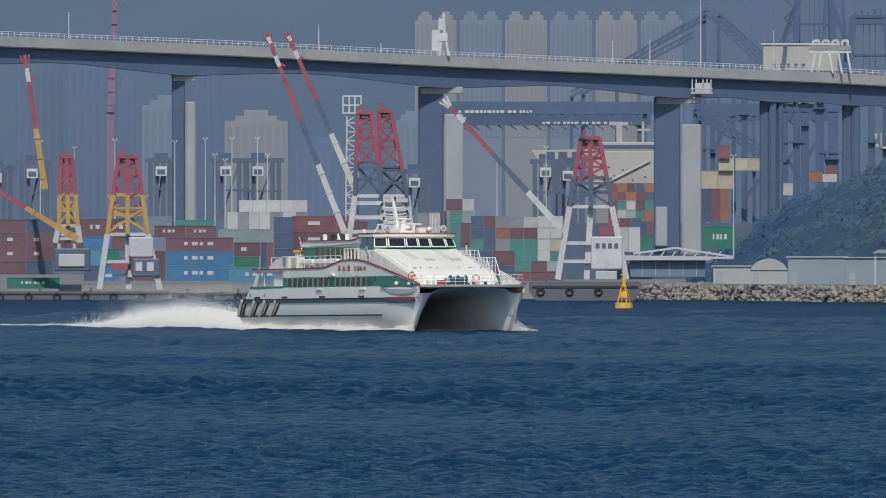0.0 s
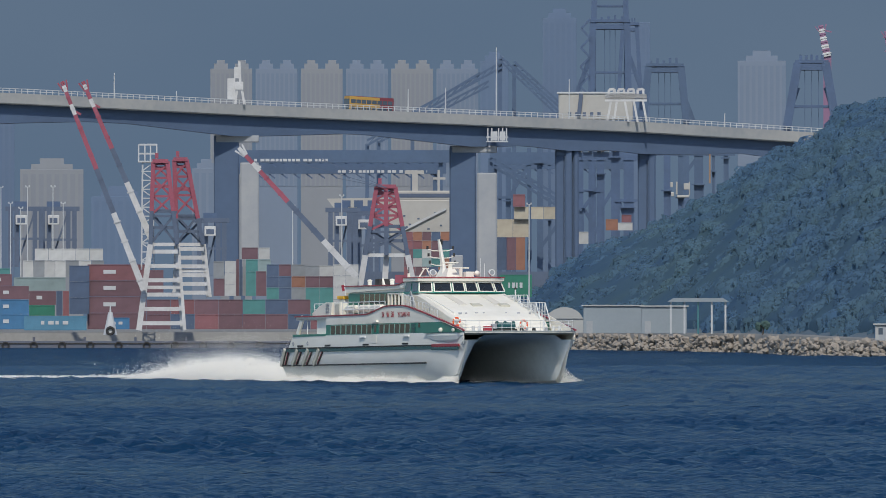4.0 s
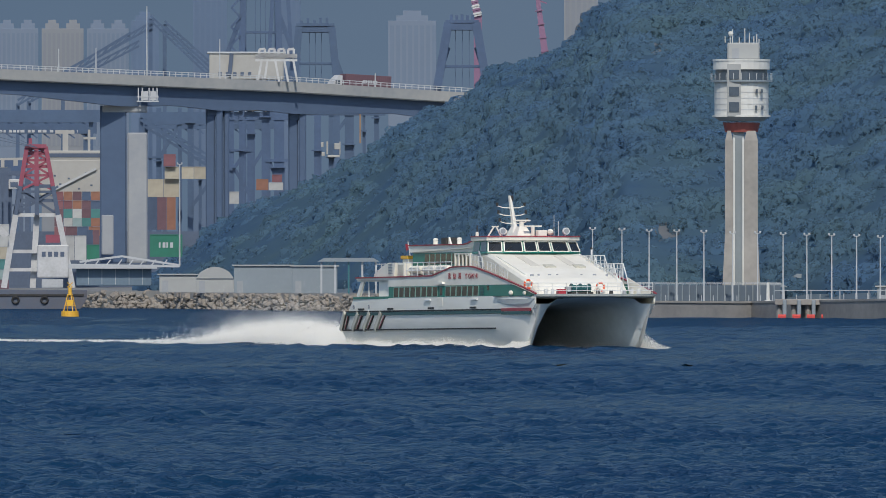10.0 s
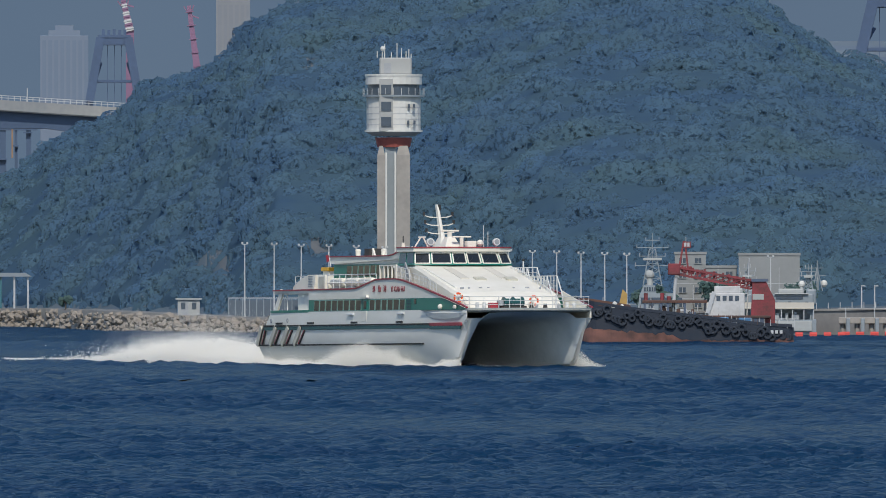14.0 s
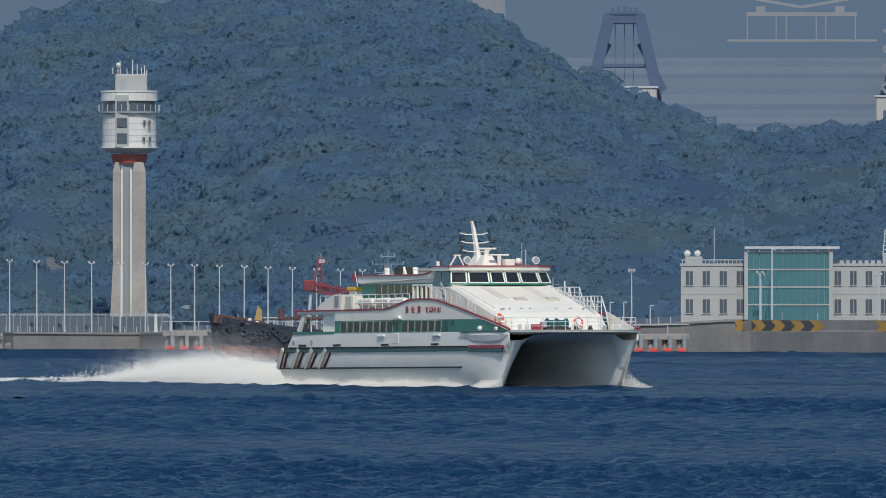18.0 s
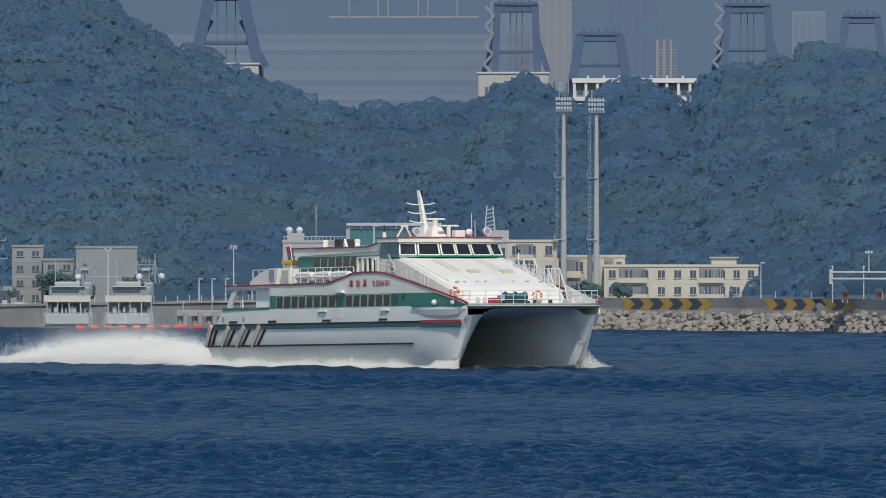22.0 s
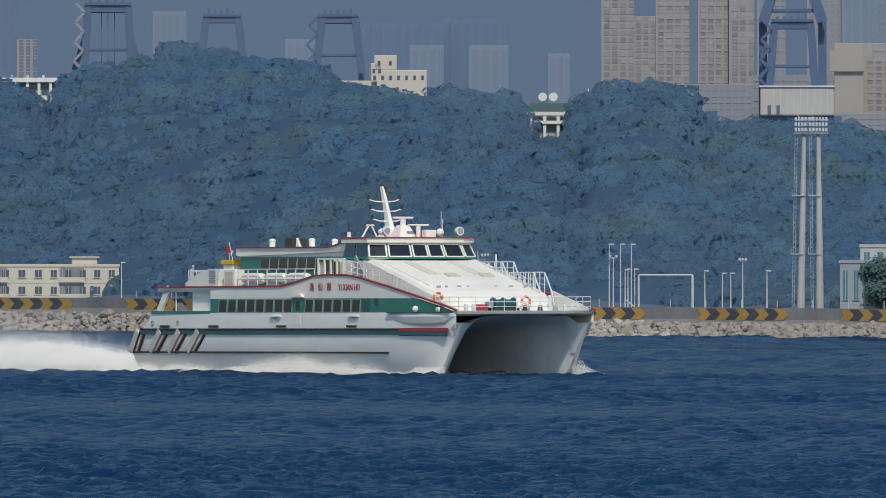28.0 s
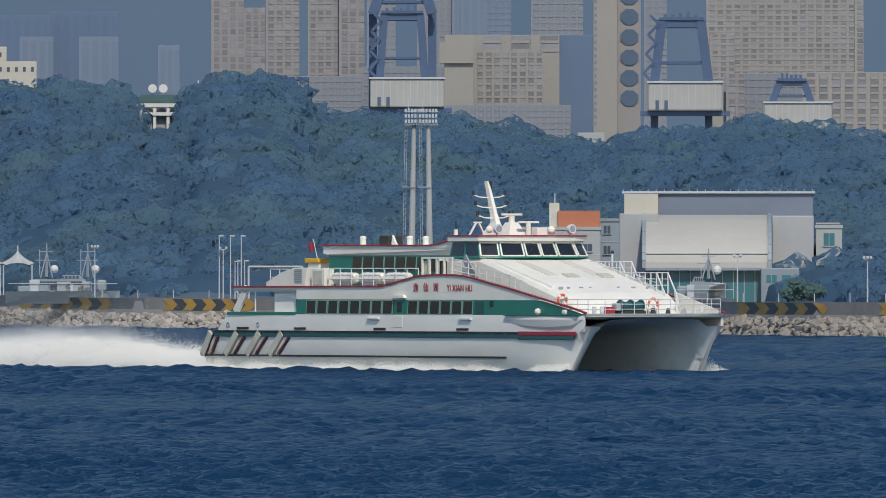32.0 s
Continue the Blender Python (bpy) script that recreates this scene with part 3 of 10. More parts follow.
    side_pair(lambda s: part("rub_rail", Shape().box(-18.5, 15.2, s * 5.5 - 0.1, s * 5.5 + 0.1, 2.88, 2.99, 0.03), DARK, hull))
    side_pair(lambda s: part("bow_stripe", Shape().box(15.25, 21.4, s * 5.5 - 0.06, s * 5.5 + 0.06, 2.76, 3.02, 0.02), RED, hull, "red stripe at the bow"))
    side_pair(lambda s: part("bow_stripe", Shape().box(15.25, 21.2, s * 5.5 - 0.06, s * 5.5 + 0.06, 2.5, 2.75, 0.02), STRIPE, hull))
    side_pair(lambda s: part("bow_fairing", Shape().loft([[(x, s * (5.44 + o), z) for z, o in ((3.9 - f * 0.82, 0.01), (3.9 - f * 0.6, f * 0.16), (3.78, f * 0.26), (3.98, f * 0.22), (4.0, -0.1), (3.0, -0.1))] for x, f in ((13.9, 0.05), (14.6, 0.55), (16, 0.85), (18.6, 1), (21.0, 0.8), (22.2, 0.1))]), HULL_WHITE, hull, "swelling white bulge under the foredeck"))
    side_pair(lambda s: part("fairing_line", Shape().box(13.9, 21.8, s * 5.6 - 0.1, s * 5.6 + 0.08, 4.0, 4.06), STRIPE, hull))
    for s in (-1, 1):
        for i, (x0, x1) in enumerate(((-19.95, -18.95), (-17.35, -15.95), (-14.9, -13.4), (-12.35, -10.85))):
            for o, w, m in ((-0.24, 0.08, GREY), (0.06, 0.50, BEIGE), (0.36, 0.07, DARK)):
                part("fender_post", Shape().beam((x0 + o, s * 5.47, 1.4), (x1 + o, s * 5.52, 2.82), 0.20 if m is BEIGE else 0.1, w), m, hull, "slanting worn beige fender" if m is BEIGE else "black fender edge")
            part("fender_mark", Shape().beam((x0 + 0.95, s * 5.47, 1.45), (x1 + 0.75, s * 5.52, 2.55), 0.10, 0.09), RED, hull, "slanting red mark")
            part("fender_mark", Shape().beam((x0 + 1.1, s * 5.47, 1.45), (x1 + 0.9, s * 5.52, 2.55), 0.10, 0.08), DARK, hull)
        for x in (-15.9, -9.4, -0.5, 8.6):
            part("scupper", Shape().box(x, x + 1.25, s * 5.53 - 0.05, s * 5.53 + 0.05, 3.05, 3.2), DARK, hull)
        for x in (-17.0, -13.6):
            part("fairlead", Shape().ring((x, s * 5.48, 3.35), 0.14, 0.06, "y", 12), GREY, hull)
        for x in (-1.2, 8.9):
            part("vent_lip", Shape().box(x, x + 1.3, s * 5.55 - 0.1, s * 5.55 + 0.1, 3.72, 3.86, 0.03), STEEL, hull)
    return hull


def ferry_cabins(ferry):
    sheer = lambda x: along(x, SHEER)
    for s in (-1, 1):
        xs = list(np.linspace(-9.3, 21.9, 40))
        strip = Shape()
        strip.loft([[(x, s * 5.40, 4.02), (x, s * 5.46, 4.02), (x, s * 5.46, min(5.0, sheer(x) - 0.1)), (x, s * 5.40, min(5.0, sheer(x) - 0.1))] for x in xs])
        band = part("side_wall", strip, GREEN, ferry, "deep green window band")
        top = Shape()
        xs2 = list(np.linspace(-16.4, -9.32, 12)) + list(np.linspace(-9.3, 18.3, 56))
        low = lambda x: 5.60 if x < -9.31 else 5.01
        top.loft([[(x, s * 5.40, low(x)), (x, s * 5.47, low(x)), (x, s * 5.47, max(sheer(x), low(x) + 0.03)), (x, s * 5.40, max(sheer(x), low(x) + 0.03))] for x in xs2])
        part("bulwark", top, WHITE, ferry, "white bulwark sweeping down to the bow")
        edge = Shape()
        edge.loft([[(x, s * 5.36, sheer(x)), (x, s * 5.54, sheer(x)), (x, s * 5.54, sheer(x) + 0.11), (x, s * 5.36, sheer(x) + 0.11)] for x in np.linspace(-16.6, 22.4, 70)])
        part("edge_rail", edge, RED, ferry, "dark red edge along the sheer")
        part("stern_line", Shape().box(-17.1, -9.32, s * 5.47 - 0.05, s * 5.47 + 0.05, 3.99, 4.19), GREEN, ferry)
        for x0, x1, count in ((-8.25, 1.5, 8), (3.05, 10.3, 6)):
            w = (x1 - x0) / count
            for i in range(count):
                a = x0 + i * w + 0.08
                b = a + w - 0.16
                slant = 0.10
                pane = part("window", Shape().prism([(a, 4.10), (b, 4.10), (b + slant, 4.92), (a + slant, 4.92)], s * 5.475 - 0.02, s * 5.475 + 0.02), PANE, band)
                rim = Shape()
                for p, q in (((a, 4.08), (a + slant, 4.94)), ((b, 4.08), (b + slant, 4.94)), ((a, 4.08), (b, 4.08)), ((a + slant, 4.94), (b + slant, 4.94))):
                    rim.beam((p[0], s * 5.49, p[1]), (q[0], s * 5.49, q[1]), 0.05)
                part("window_frame", rim, FRAME_GREEN, pane, "pale green window frame")
        door = part("door", Shape().box(1.75, 2.75, s * 5.475 - 0.02, s * 5.475 + 0.02, 3.3, 4.96, 0.03), GREEN, band, "green side door with a small window")
        part("window", Shape().box(1.98, 2.5, s * 5.50 - 0.02, s * 5.50 + 0.02, 4.2, 4.85, 0.03), PANE, door)
        part("lower_leaf", Shape().box(1.45, 2.6, s * 5.51 - 0.02, s * 5.51 + 0.02, 3.22, 3.98, 0.02), WHITE, door, "white lower door leaf")
        part("awning", Shape().prism([(1.5, 5.12), (3.0, 5.12), (2.85, 5.3), (1.65, 5.3)], s * 5.56 - 0.12, s * 5.56 + 0.12), WHITE, door)
        for i in range(7):
            part("louvre", Shape().box(10.6, 11.45, s * 5.48 - 0.03, s * 5.48 + 0.03, 4.08 + i * 0.12, 4.15 + i * 0.12), STRIPE, band)
        part("small_window", Shape().box(12.1, 12.5, s * 5.475 - 0.02, s * 5.475 + 0.02, 4.55, 4.95, 0.02), PANE, band)
        part("bow_lamp", Shape().ball((17.4, s * 5.55, 4.28), 0.22, 10), WHITE, band, "round white lamp")
        part("bow_lamp", Shape().box(20.1, 20.55, s * 5.6 - 0.1, s * 5.6 + 0.1, 4.1, 4.4, 0.08), WHITE, band)
        part("stern_pillar", Shape().beam((-16.4, s * 5.3, 4.15), (-15.1, s * 5.3, 5.75), 0.16, 0.55), WHITE, ferry, "slanting white pillar")
        part("corner_panel", Shape().prism([(-12.2, 4.12), (-9.3, 4.12), (-9.3, 5.55), (-9.6, 5.72), (-12.2, 5.72)], s * 5.1 - 0.05, s * 5.1 + 0.05), HULL_WHITE, ferry, "recessed white stern panel")
        part("sign", Shape().box(-9.75, -9.5, s * 5.17 - 0.02, s * 5.17 + 0.02, 4.5, 5.3, 0.03), DARK, ferry, "narrow dark sign")
        part("stern_post", Shape().tube((-14.3, s * 5.2, 4.15), (-14.3, s * 5.2, 5.7), 0.05, n=6), STEEL, ferry)
    part("aft_bulkhead", Shape().box(-12.0, -11.8, -5.0, 5.0, 4.12, 5.6), WHITE, ferry)
    part("upper_deck", Shape().plate([(-16.5, -5.38), (9.5, -5.38), (9.5, 5.38), (-16.5, 5.38)], 5.5, 5.68), WHITE, ferry)
    for s in (-1, 1):
        thin = Matrix.Diagonal((0.86, 1, 1, 1))
        lettering("YI XIAN HU", 0.62, pose(7.45 if s < 0 else 10.5, s * 5.495, 5.55, 90, 0, 0 if s < 0 else 180) @ thin, RED, ferry)
        for i, ch in enumerate("逸仙湖"):
            lettering(ch, 0.60, pose(3.75 + 1.1 * i if s < 0 else 14.0 - 1.1 * i, s * 5.495, 5.58, 90, 0, 0 if s < 0 else 180), RED, ferry)

    # the upper saloon
    saloon = part("upper_saloon", Shape().box(-8.0, 6.2, -3.7, 3.7, 5.68, 8.34, 0.06), WHITE, ferry, "white upper saloon")
    for s in (-1, 1):
        part("window_band", Shape().box(-8.05, 5.9, s * 3.72 - 0.03, s * 3.72 + 0.03, 6.75, 7.84), GREEN, saloon, "green window band")
        for i in range(9):
            a = -5.4 + i * 1.2
            pane = part("window", Shape().prism([(a, 6.88), (a + 0.95, 6.88), (a + 1.05, 7.74), (a + 0.1, 7.74)], s * 3.77 - 0.02, s * 3.77 + 0.02), PANE, saloon)
            part("window_frame", Shape().beam((a + 1.07, s * 3.79, 6.86), (a + 1.17, s * 3.79, 7.76), 0.06), FRAME_GREEN, pane)
        part("roof_edge", Shape().loft([[(x, s * 3.98, z), (x, s * 3.82, z), (x, s * 3.82, z + 0.09), (x, s * 3.98, z + 0.09)] for x, z in ((-8.5, 8.46), (3.4, 8.44), (4.4, 8.54), (5.4, 8.74), (6.3, 9.02))]), RED, saloon, "dark red roof edge")
        part("lower_wall", Shape().box(-8.02, 5.9, s * 3.715 - 0.02, s * 3.715 + 0.02, 5.7, 6.74), GREEN, saloon)
        part("ramp", Shape().prism([(3.2, 8.3), (6.4, 8.3), (6.4, 9.0), (5.4, 8.72), (4.4, 8.53)], s * 3.8 - 0.1, s * 3.8 + 0.1), WHITE, saloon)
    part("roof", Shape().prism([(-8.5, 7.98), (-8.5, 8.5), (6.0, 8.5), (6.0, 8.2), (-8.1, 7.9)][::-1], -3.88, 3.88), WHITE, saloon)
    part("roof_edge", Shape().box(-8.58, -8.48, -3.95, 3.95, 8.46, 8.56), RED, saloon)

    # the wheelhouse
    def deck_ring(x0, x1, w0, w1, z):
        return [(x0, -w0, z), (x1 - 0.9, -w1, z), (x1 - 0.3, -w1 * 0.72, z), (x1, -w1 * 0.3, z), (x1, w1 * 0.3, z), (x1 - 0.3, w1 * 0.72, z), (x1 - 0.9, w1, z), (x0, w0, z)]
    lo, hi = deck_ring(5.9, 10.3, 4.2, 4.3, 7.66), deck_ring(6.1, 9.75, 4.05, 4.05, 8.72)
    house = part("wheelhouse", Shape().loft([lo, hi]), GREEN, ferry, "green wheelhouse with a band of big windows")
    part("roof", Shape().loft([deck_ring(6.0, 9.85, 4.1, 4.1, 8.70), deck_ring(5.8, 10.05, 4.25, 4.25, 8.76), deck_ring(5.8, 10.1, 4.25, 4.25, 9.06), deck_ring(6.1, 9.7, 4.0, 3.95, 9.12)]), WHITE, house)
    part("roof_edge", Shape().loft([deck_ring(5.75, 10.16, 4.30, 4.30, 9.05), deck_ring(5.75, 10.16, 4.30, 4.30, 9.13), deck_ring(5.95, 9.9, 4.1, 4.05, 9.14)]), RED, house)
    for i in range(7):
        a0, a1, b0, b1 = (Vector(p) for p in (lo[i], lo[i + 1], hi[i], hi[i + 1]))
        out = (a1 - a0).cross(Vector((0, 0, 1))).normalized()
        count = {0: 2, 6: 2, 3: 2}.get(i, 1)
        for j in range(count):
            f0, f1 = (j + 0.04) / count, (j + 0.96) / count
            quad = [a0.lerp(a1, f0).lerp(b0.lerp(b1, f0), 0.13), a0.lerp(a1, f1).lerp(b0.lerp(b1, f1), 0.13), a0.lerp(a1, f1).lerp(b0.lerp(b1, f1), 0.95), a0.lerp(a1, f0).lerp(b0.lerp(b1, f0), 0.95)]
            c = sum(quad, Vector()) / 4
            pane = part("window", Shape().add([c + (q - c) * 0.9 + out * 0.015 for q in quad] + [c + (q - c) * 0.9 - out * 0.05 for q in quad], [(0, 1, 2, 3), (7, 6, 5, 4), (0, 4, 5, 1), (1, 5, 6, 2), (2, 6, 7, 3), (3, 7, 4, 0)]), PANE, house)
            if i not in (0, 6):
                rim = Shape()
                for k in range(4):
                    rim.beam(c + (quad[k] - c) * 0.95 + out * 0.03, c + (quad[(k + 1) % 4] - c) * 0.95 + out * 0.03, 0.09)
                part("window_frame", rim, WHITE, pane, "white rounded window frame")
                foot, tip = c + (quad[0] - c) * 0.8 + out * 0.06, c + (quad[3] - c) * 0.1 + out * 0.06
                part("wiper", Shape().beam(foot, tip, 0.03), DARK, pane)
    # the sloping forecabin: a broad flat top running down to a steep front
    def cab(x, w, h, drop, base=4.1):
        return [(x, -w - 0.1, base), (x, -w - 0.03, h - drop - 0.25), (x, -w + 0.12, h - drop), (x, -w * 0.6, h - drop * 0.35), (x, 0, h), (x, w * 0.6, h - drop * 0.35), (x, w - 0.12, h - drop), (x, w + 0.03, h - drop - 0.25), (x, w + 0.1, base)]
    fore = Shape().loft([cab(4.6, 4.1, 7.75, 0.03), cab(9.3, 4.25, 7.72, 0.05), cab(10.4, 4.25, 7.52, 0.1), cab(12.5, 4.35, 7.0, 0.14), cab(15.0, 4.4, 6.36, 0.16), cab(16.8, 4.4, 5.88, 0.18), cab(18.2, 4.3, 5.52, 0.22), cab(19.2, 4.1, 5.1, 0.3), cab(19.9, 3.8, 4.55, 0.25), cab(20.25, 3.6, 4.2, 0.05)])
    slope = part("forecabin", fore, WHITE, ferry, "sloping white forecabin", smooth=False)
    on = lambda x: along(x, [(9.3, 7.72), (10.4, 7.52), (12.5, 7.0), (15.0, 6.36), (16.8, 5.88), (18.2, 5.52)])
    for y in (-2.3, 1.2):
        part("worn_strip", Shape().loft([[(x, y, on(x) - 0.05), (x, y + 0.75, on(x) - 0.05), (x, y + 0.75, on(x) + 0.012), (x, y, on(x) + 0.012)] for x in (10.6, 12.5, 14.2)]), WORN_WHITE, slope, "worn non-slip strip")
    for y in (-0.75, 1.95):
        part("hatch", Shape().loft([[(x, y - 0.48, on(x) - 0.1), (x, y + 0.48, on(x) - 0.1), (x, y + 0.45, on(x) + 0.10), (x, y - 0.45, on(x) + 0.10)] for x in (14.0, 14.75)]), BEIGE, slope, "small brown hatch")
    for y, w in ((-3.5, 0.22), (-2.9, 0.12), (-1.9, 0.2), (-1.2, 0.12), (1.0, 0.12), (2.2, 0.22), (3.3, 0.12)):
        part("vent", Shape().box(17.0, 17.12, y - w * 0.7, y + w * 0.7, on(17.1) - 0.25, on(17.1) + 0.05, 0.02), GREY, slope)
    for y in (-3.95, 3.95):
        part("gutter", Shape().loft([[(x, y - 0.05, on(x) - 0.2), (x, y + 0.05, on(x) - 0.2), (x, y + 0.05, on(x) + 0.0), (x, y - 0.05, on(x) + 0.0)] for x in (10.6, 12.5, 15.0, 16.8)]), HULL_WHITE, slope)
    return house


def ferry_fittings(ferry, house):
    for s in (-1, 1):
        rail("foredeck_rail", [(18.9, s * 5.3, 4.12), (20.2, s * 5.3, 4.12), (22.3, s * 5.2, 4.12)], 0.95, ferry, 0.9, 3, 0.026)
        rail("upper_rail", [(-5.9, s * 5.25, 5.68), (4.0, s * 5.25, 5.68)], 1.32, ferry, 1.25, 2, 0.04)
        rail("stern_rail", [(-12.6, s * 5.2, 5.9), (-10.5, s * 5.2, 5.9)], 1.05, ferry, 1.0, 2, 0.04)
        rail("walkway_rail", [(7.4, s * 4.9, 6.5), (9.8, s * 4.9, 6.2)], 1.1, ferry, 0.8, 3, 0.035)
        rail("walkway_rail", [(10.2, s * 4.95, 6.05), (13.6, s * 5.0, 5.6), (15.6, s * 5.1, 5.1)], 1.0, ferry, 0.8, 3, 0.025)
        # the side shelter beside the saloon's fore end
        shelter = part("side_shelter", Shape().box(3.9, 7.3, s * 4.9 - 0.06, s * 4.9 + 0.06, 7.62, 7.74), WHITE, ferry, "white side shelter frame")
        for x in (3.95, 4.75, 5.55, 6.35, 7.2):
            part("post", Shape().box(x - 0.07, x + 0.07, s * 4.9 - 0.06, s * 4.9 + 0.06, 5.68, 7.62), WHITE, shelter)
        part("panel", Shape().box(4.0, 4.7, s * 4.8 - 0.03, s * 4.8 + 0.03, 6.5, 7.5), BEIGE, shelter)
        part("panel", Shape().box(5.6, 6.3, s * 4.7 - 0.03, s * 4.7 + 0.03, 6.5, 7.5), PANE, shelter)
        part("stair", Shape().beam((8.0, s * 4.5, 7.7), (9.6, s * 4.7, 6.2), 0.1, 0.55), GREY, ferry, "steep grey steps")
        for x in (-4.73, -1.7, 1.15):
            rings = [[(x + o, s * 4.75 + r * math.cos(a), 6.38 + r * math.sin(a)) for a in np.linspace(0, 2 * math.pi, 14, endpoint=False)] for o, r in ((-1.25, 0.22), (-1.16, 0.33), (-1.0, 0.37), (1.0, 0.37), (1.16, 0.33), (1.25, 0.22))]
            raft = part("life_raft", Shape().loft(rings), WHITE, ferry, "white life raft canister")
            for o in (-0.55, 0.0, 0.55):
                part("strap", Shape().tube((x + o - 0.03, s * 4.75, 6.38), (x + o + 0.03, s * 4.75, 6.38), 0.385, n=14), WORN_WHITE, raft)
            part("cradle", Shape().box(x - 0.7, x + 0.7, s * 4.75 - 0.3, s * 4.75 + 0.3, 5.68, 6.08), GREY, raft)
        intake = part("vent_box", Shape().prism([(-13.0, 5.68), (-8.7, 5.68), (-8.4, 7.04), (-9.8, 7.06), (-11.2, 6.77), (-13.0, 6.1)], s * 4.8 - 0.45, s * 4.8 + 0.45), WHITE, ferry, "white sloped air intake")
        for i in range(7):
            part("slat", Shape().box(-9.8, -8.95, s * 5.27 - 0.02, s * 5.27 + 0.02, 6.1 + i * 0.13, 6.17 + i * 0.13), GREY, intake)
        locker = part("locker", Shape().box(-8.0, -6.5, s * 4.8 - 0.4, s * 4.8 + 0.4, 5.68, 7.02, 0.05), WHITE, ferry, "white open-fronted locker")
        part("recess", Shape().box(-7.75, -6.75, s * 5.21 - 0.02, s * 5.21 + 0.02, 5.95, 6.85), BEIGE, locker)
        for c in ((18.6, s * 4.5, 5.0),) if s < 0 else ((20.45, 1.25, 4.75),):
            ring_buoy = part("lifebuoy", Shape().ring(c, 0.34, 0.085, "x", 20), ORANGE, ferry, "orange and white lifebuoy")
            for k in range(4):
                a = math.pi / 4 + k * math.pi / 2
                part("band", Shape().ball((c[0], c[1] + 0.34 * math.cos(a), c[2] + 0.34 * math.sin(a)), 0.12, 8), WHITE, ring_buoy)
        for y in (3.6, 4.2):
            part("bollard", Shape().tube((21.6, s * y, 4.12), (21.6, s * y, 4.6), 0.14, n=8), STEEL, ferry)
        lamp_head = part("floodlight", Shape().tube((9.3, s * 2.9, 9.52), (9.55, s * 2.9, 9.54), 0.30, n=14), STEEL, house, "round searchlight")
        part("lens", Shape().tube((9.55, s * 2.9, 9.54), (9.58, s * 2.9, 9.54), 0.22, n=14), GREY, lamp_head)
        part("lamp_foot", Shape().tube((9.3, s * 2.9, 9.08), (9.3, s * 2.9, 9.4), 0.08, n=6), STEEL, lamp_head)
        for x in (-6.0, -0.8):
            vent = part("roof_vent", Shape().tube((x, s * 2.5, 8.5), (x, s * 2.5, 8.98), 0.2, 0.2, n=10), WHITE, ferry, "white mushroom vent")
            part("cap", Shape().ball((x, s * 2.5, 8.98), 0.24, 10, 0.6), WHITE, vent)
    rail("bow_rail", [(22.3, -5.2, 4.12), (22.65, -2.8, 4.12), (22.75, 0, 4.12), (22.65, 2.8, 4.12), (22.3, 5.2, 4.12)], 0.95, ferry, 1.0, 3, 0.026)
    # the boarding frames on the port side of the forecabin
    for x0, x1, top, n in ((10.4, 13.6, 7.45, 4), (13.9, 17.5, 6.74, 6)):
        side_frame = Shape()
        for y in (3.7, 4.6):
            for i in range(n + 1):
                x = x0 + (x1 - x0) * i / n
                side_frame.beam((x, y, 5.2), (x, y, top), 0.055)
            for z in (top, top - 0.4, top - 0.8):
                side_frame.beam((x0, y, z), (x1, y, z), 0.05)
            side_frame.beam((x1, y, top), (x1 + 0.85, y, top - 1.25), 0.07).beam((x1 + 0.85, y, top - 1.25), (x1 + 1.2, y, top - 2.2), 0.07)
        for i in range(n + 1):
            x = x0 + (x1 - x0) * i / n
            side_frame.beam((x, 3.7, top), (x, 4.6, top), 0.05)
        part("boarding_frame", side_frame, STEEL, ferry, "white tubular boarding frame")
    part("post", Shape().tube((12.5, 3.9, 7.0), (12.5, 3.9, 8.0), 0.06), STEEL, ferry)
    part("horn", Shape().ball((12.5, 3.9, 8.05), 0.12, 8), DARK, ferry)
    part("side_fin", Shape().prism([(18.1, 4.12), (22.4, 4.12), (22.6, 4.3), (17.74, 5.55)], 4.9, 4.98), WHITE, ferry)
    winch = part("windlass", Shape().tube((20.7, -1.5, 4.62), (20.7, 0.1, 4.62), 0.30, n=12), STRIPE, ferry, "dark green anchor windlass")
    for y in (-1.5, -0.7, 0.1):
        part("drum_flange", Shape().tube((20.7, y - 0.05, 4.62), (20.7, y + 0.05, 4.62), 0.42, n=14), STRIPE, winch)
    part("bed", Shape().box(20.3, 21.2, -1.7, 0.3, 4.12, 4.34, 0.03), DARK, winch)
    part("motor", Shape().box(20.4, 21.0, -2.0, -1.62, 4.34, 4.8, 0.05), GREY, winch)
    part("chest", Shape().box(20.4, 20.9, -2.75, -2.05, 4.12, 4.58, 0.04), RED, ferry, "red fire chest")
    for y in (0.7, 1.9, 3.1):
        part("deck_gear", Shape().tube((21.2, y, 4.12), (21.2, y, 4.5), 0.2, 0.12, n=8), DARK if y < 2 else GREY, ferry)
    part("ring_buoy", Shape().ring((21.0, 0.75, 4.45), 0.24, 0.07, "x"), WHITE, ferry)
    part("post", Shape().tube((20.2, 3.3, 4.12), (20.2, 3.3, 5.2), 0.09), STEEL, ferry)
    # casing, flag and mast
    part("funnel", Shape().box(-3.4, -2.35, -3.1, -1.9, 8.5, 9.12, 0.06), DARK, ferry, "black exhaust casing")
    part("fin", Shape().prism([(-2.3, 8.5), (-1.7, 8.5), (-1.9, 8.7), (-2.2, 9.15)], -2.9, -2.75), WHITE, ferry)
    part("flag_locker", Shape().box(-10.7, -9.4, -3.6, -2.4, 5.68, 7.36, 0.05), WHITE, ferry)
    part("flag_crate", Shape().box(-10.9, -9.3, -3.7, -2.3, 7.36, 7.66, 0.05), YELLOW, ferry, "ochre locker lid")
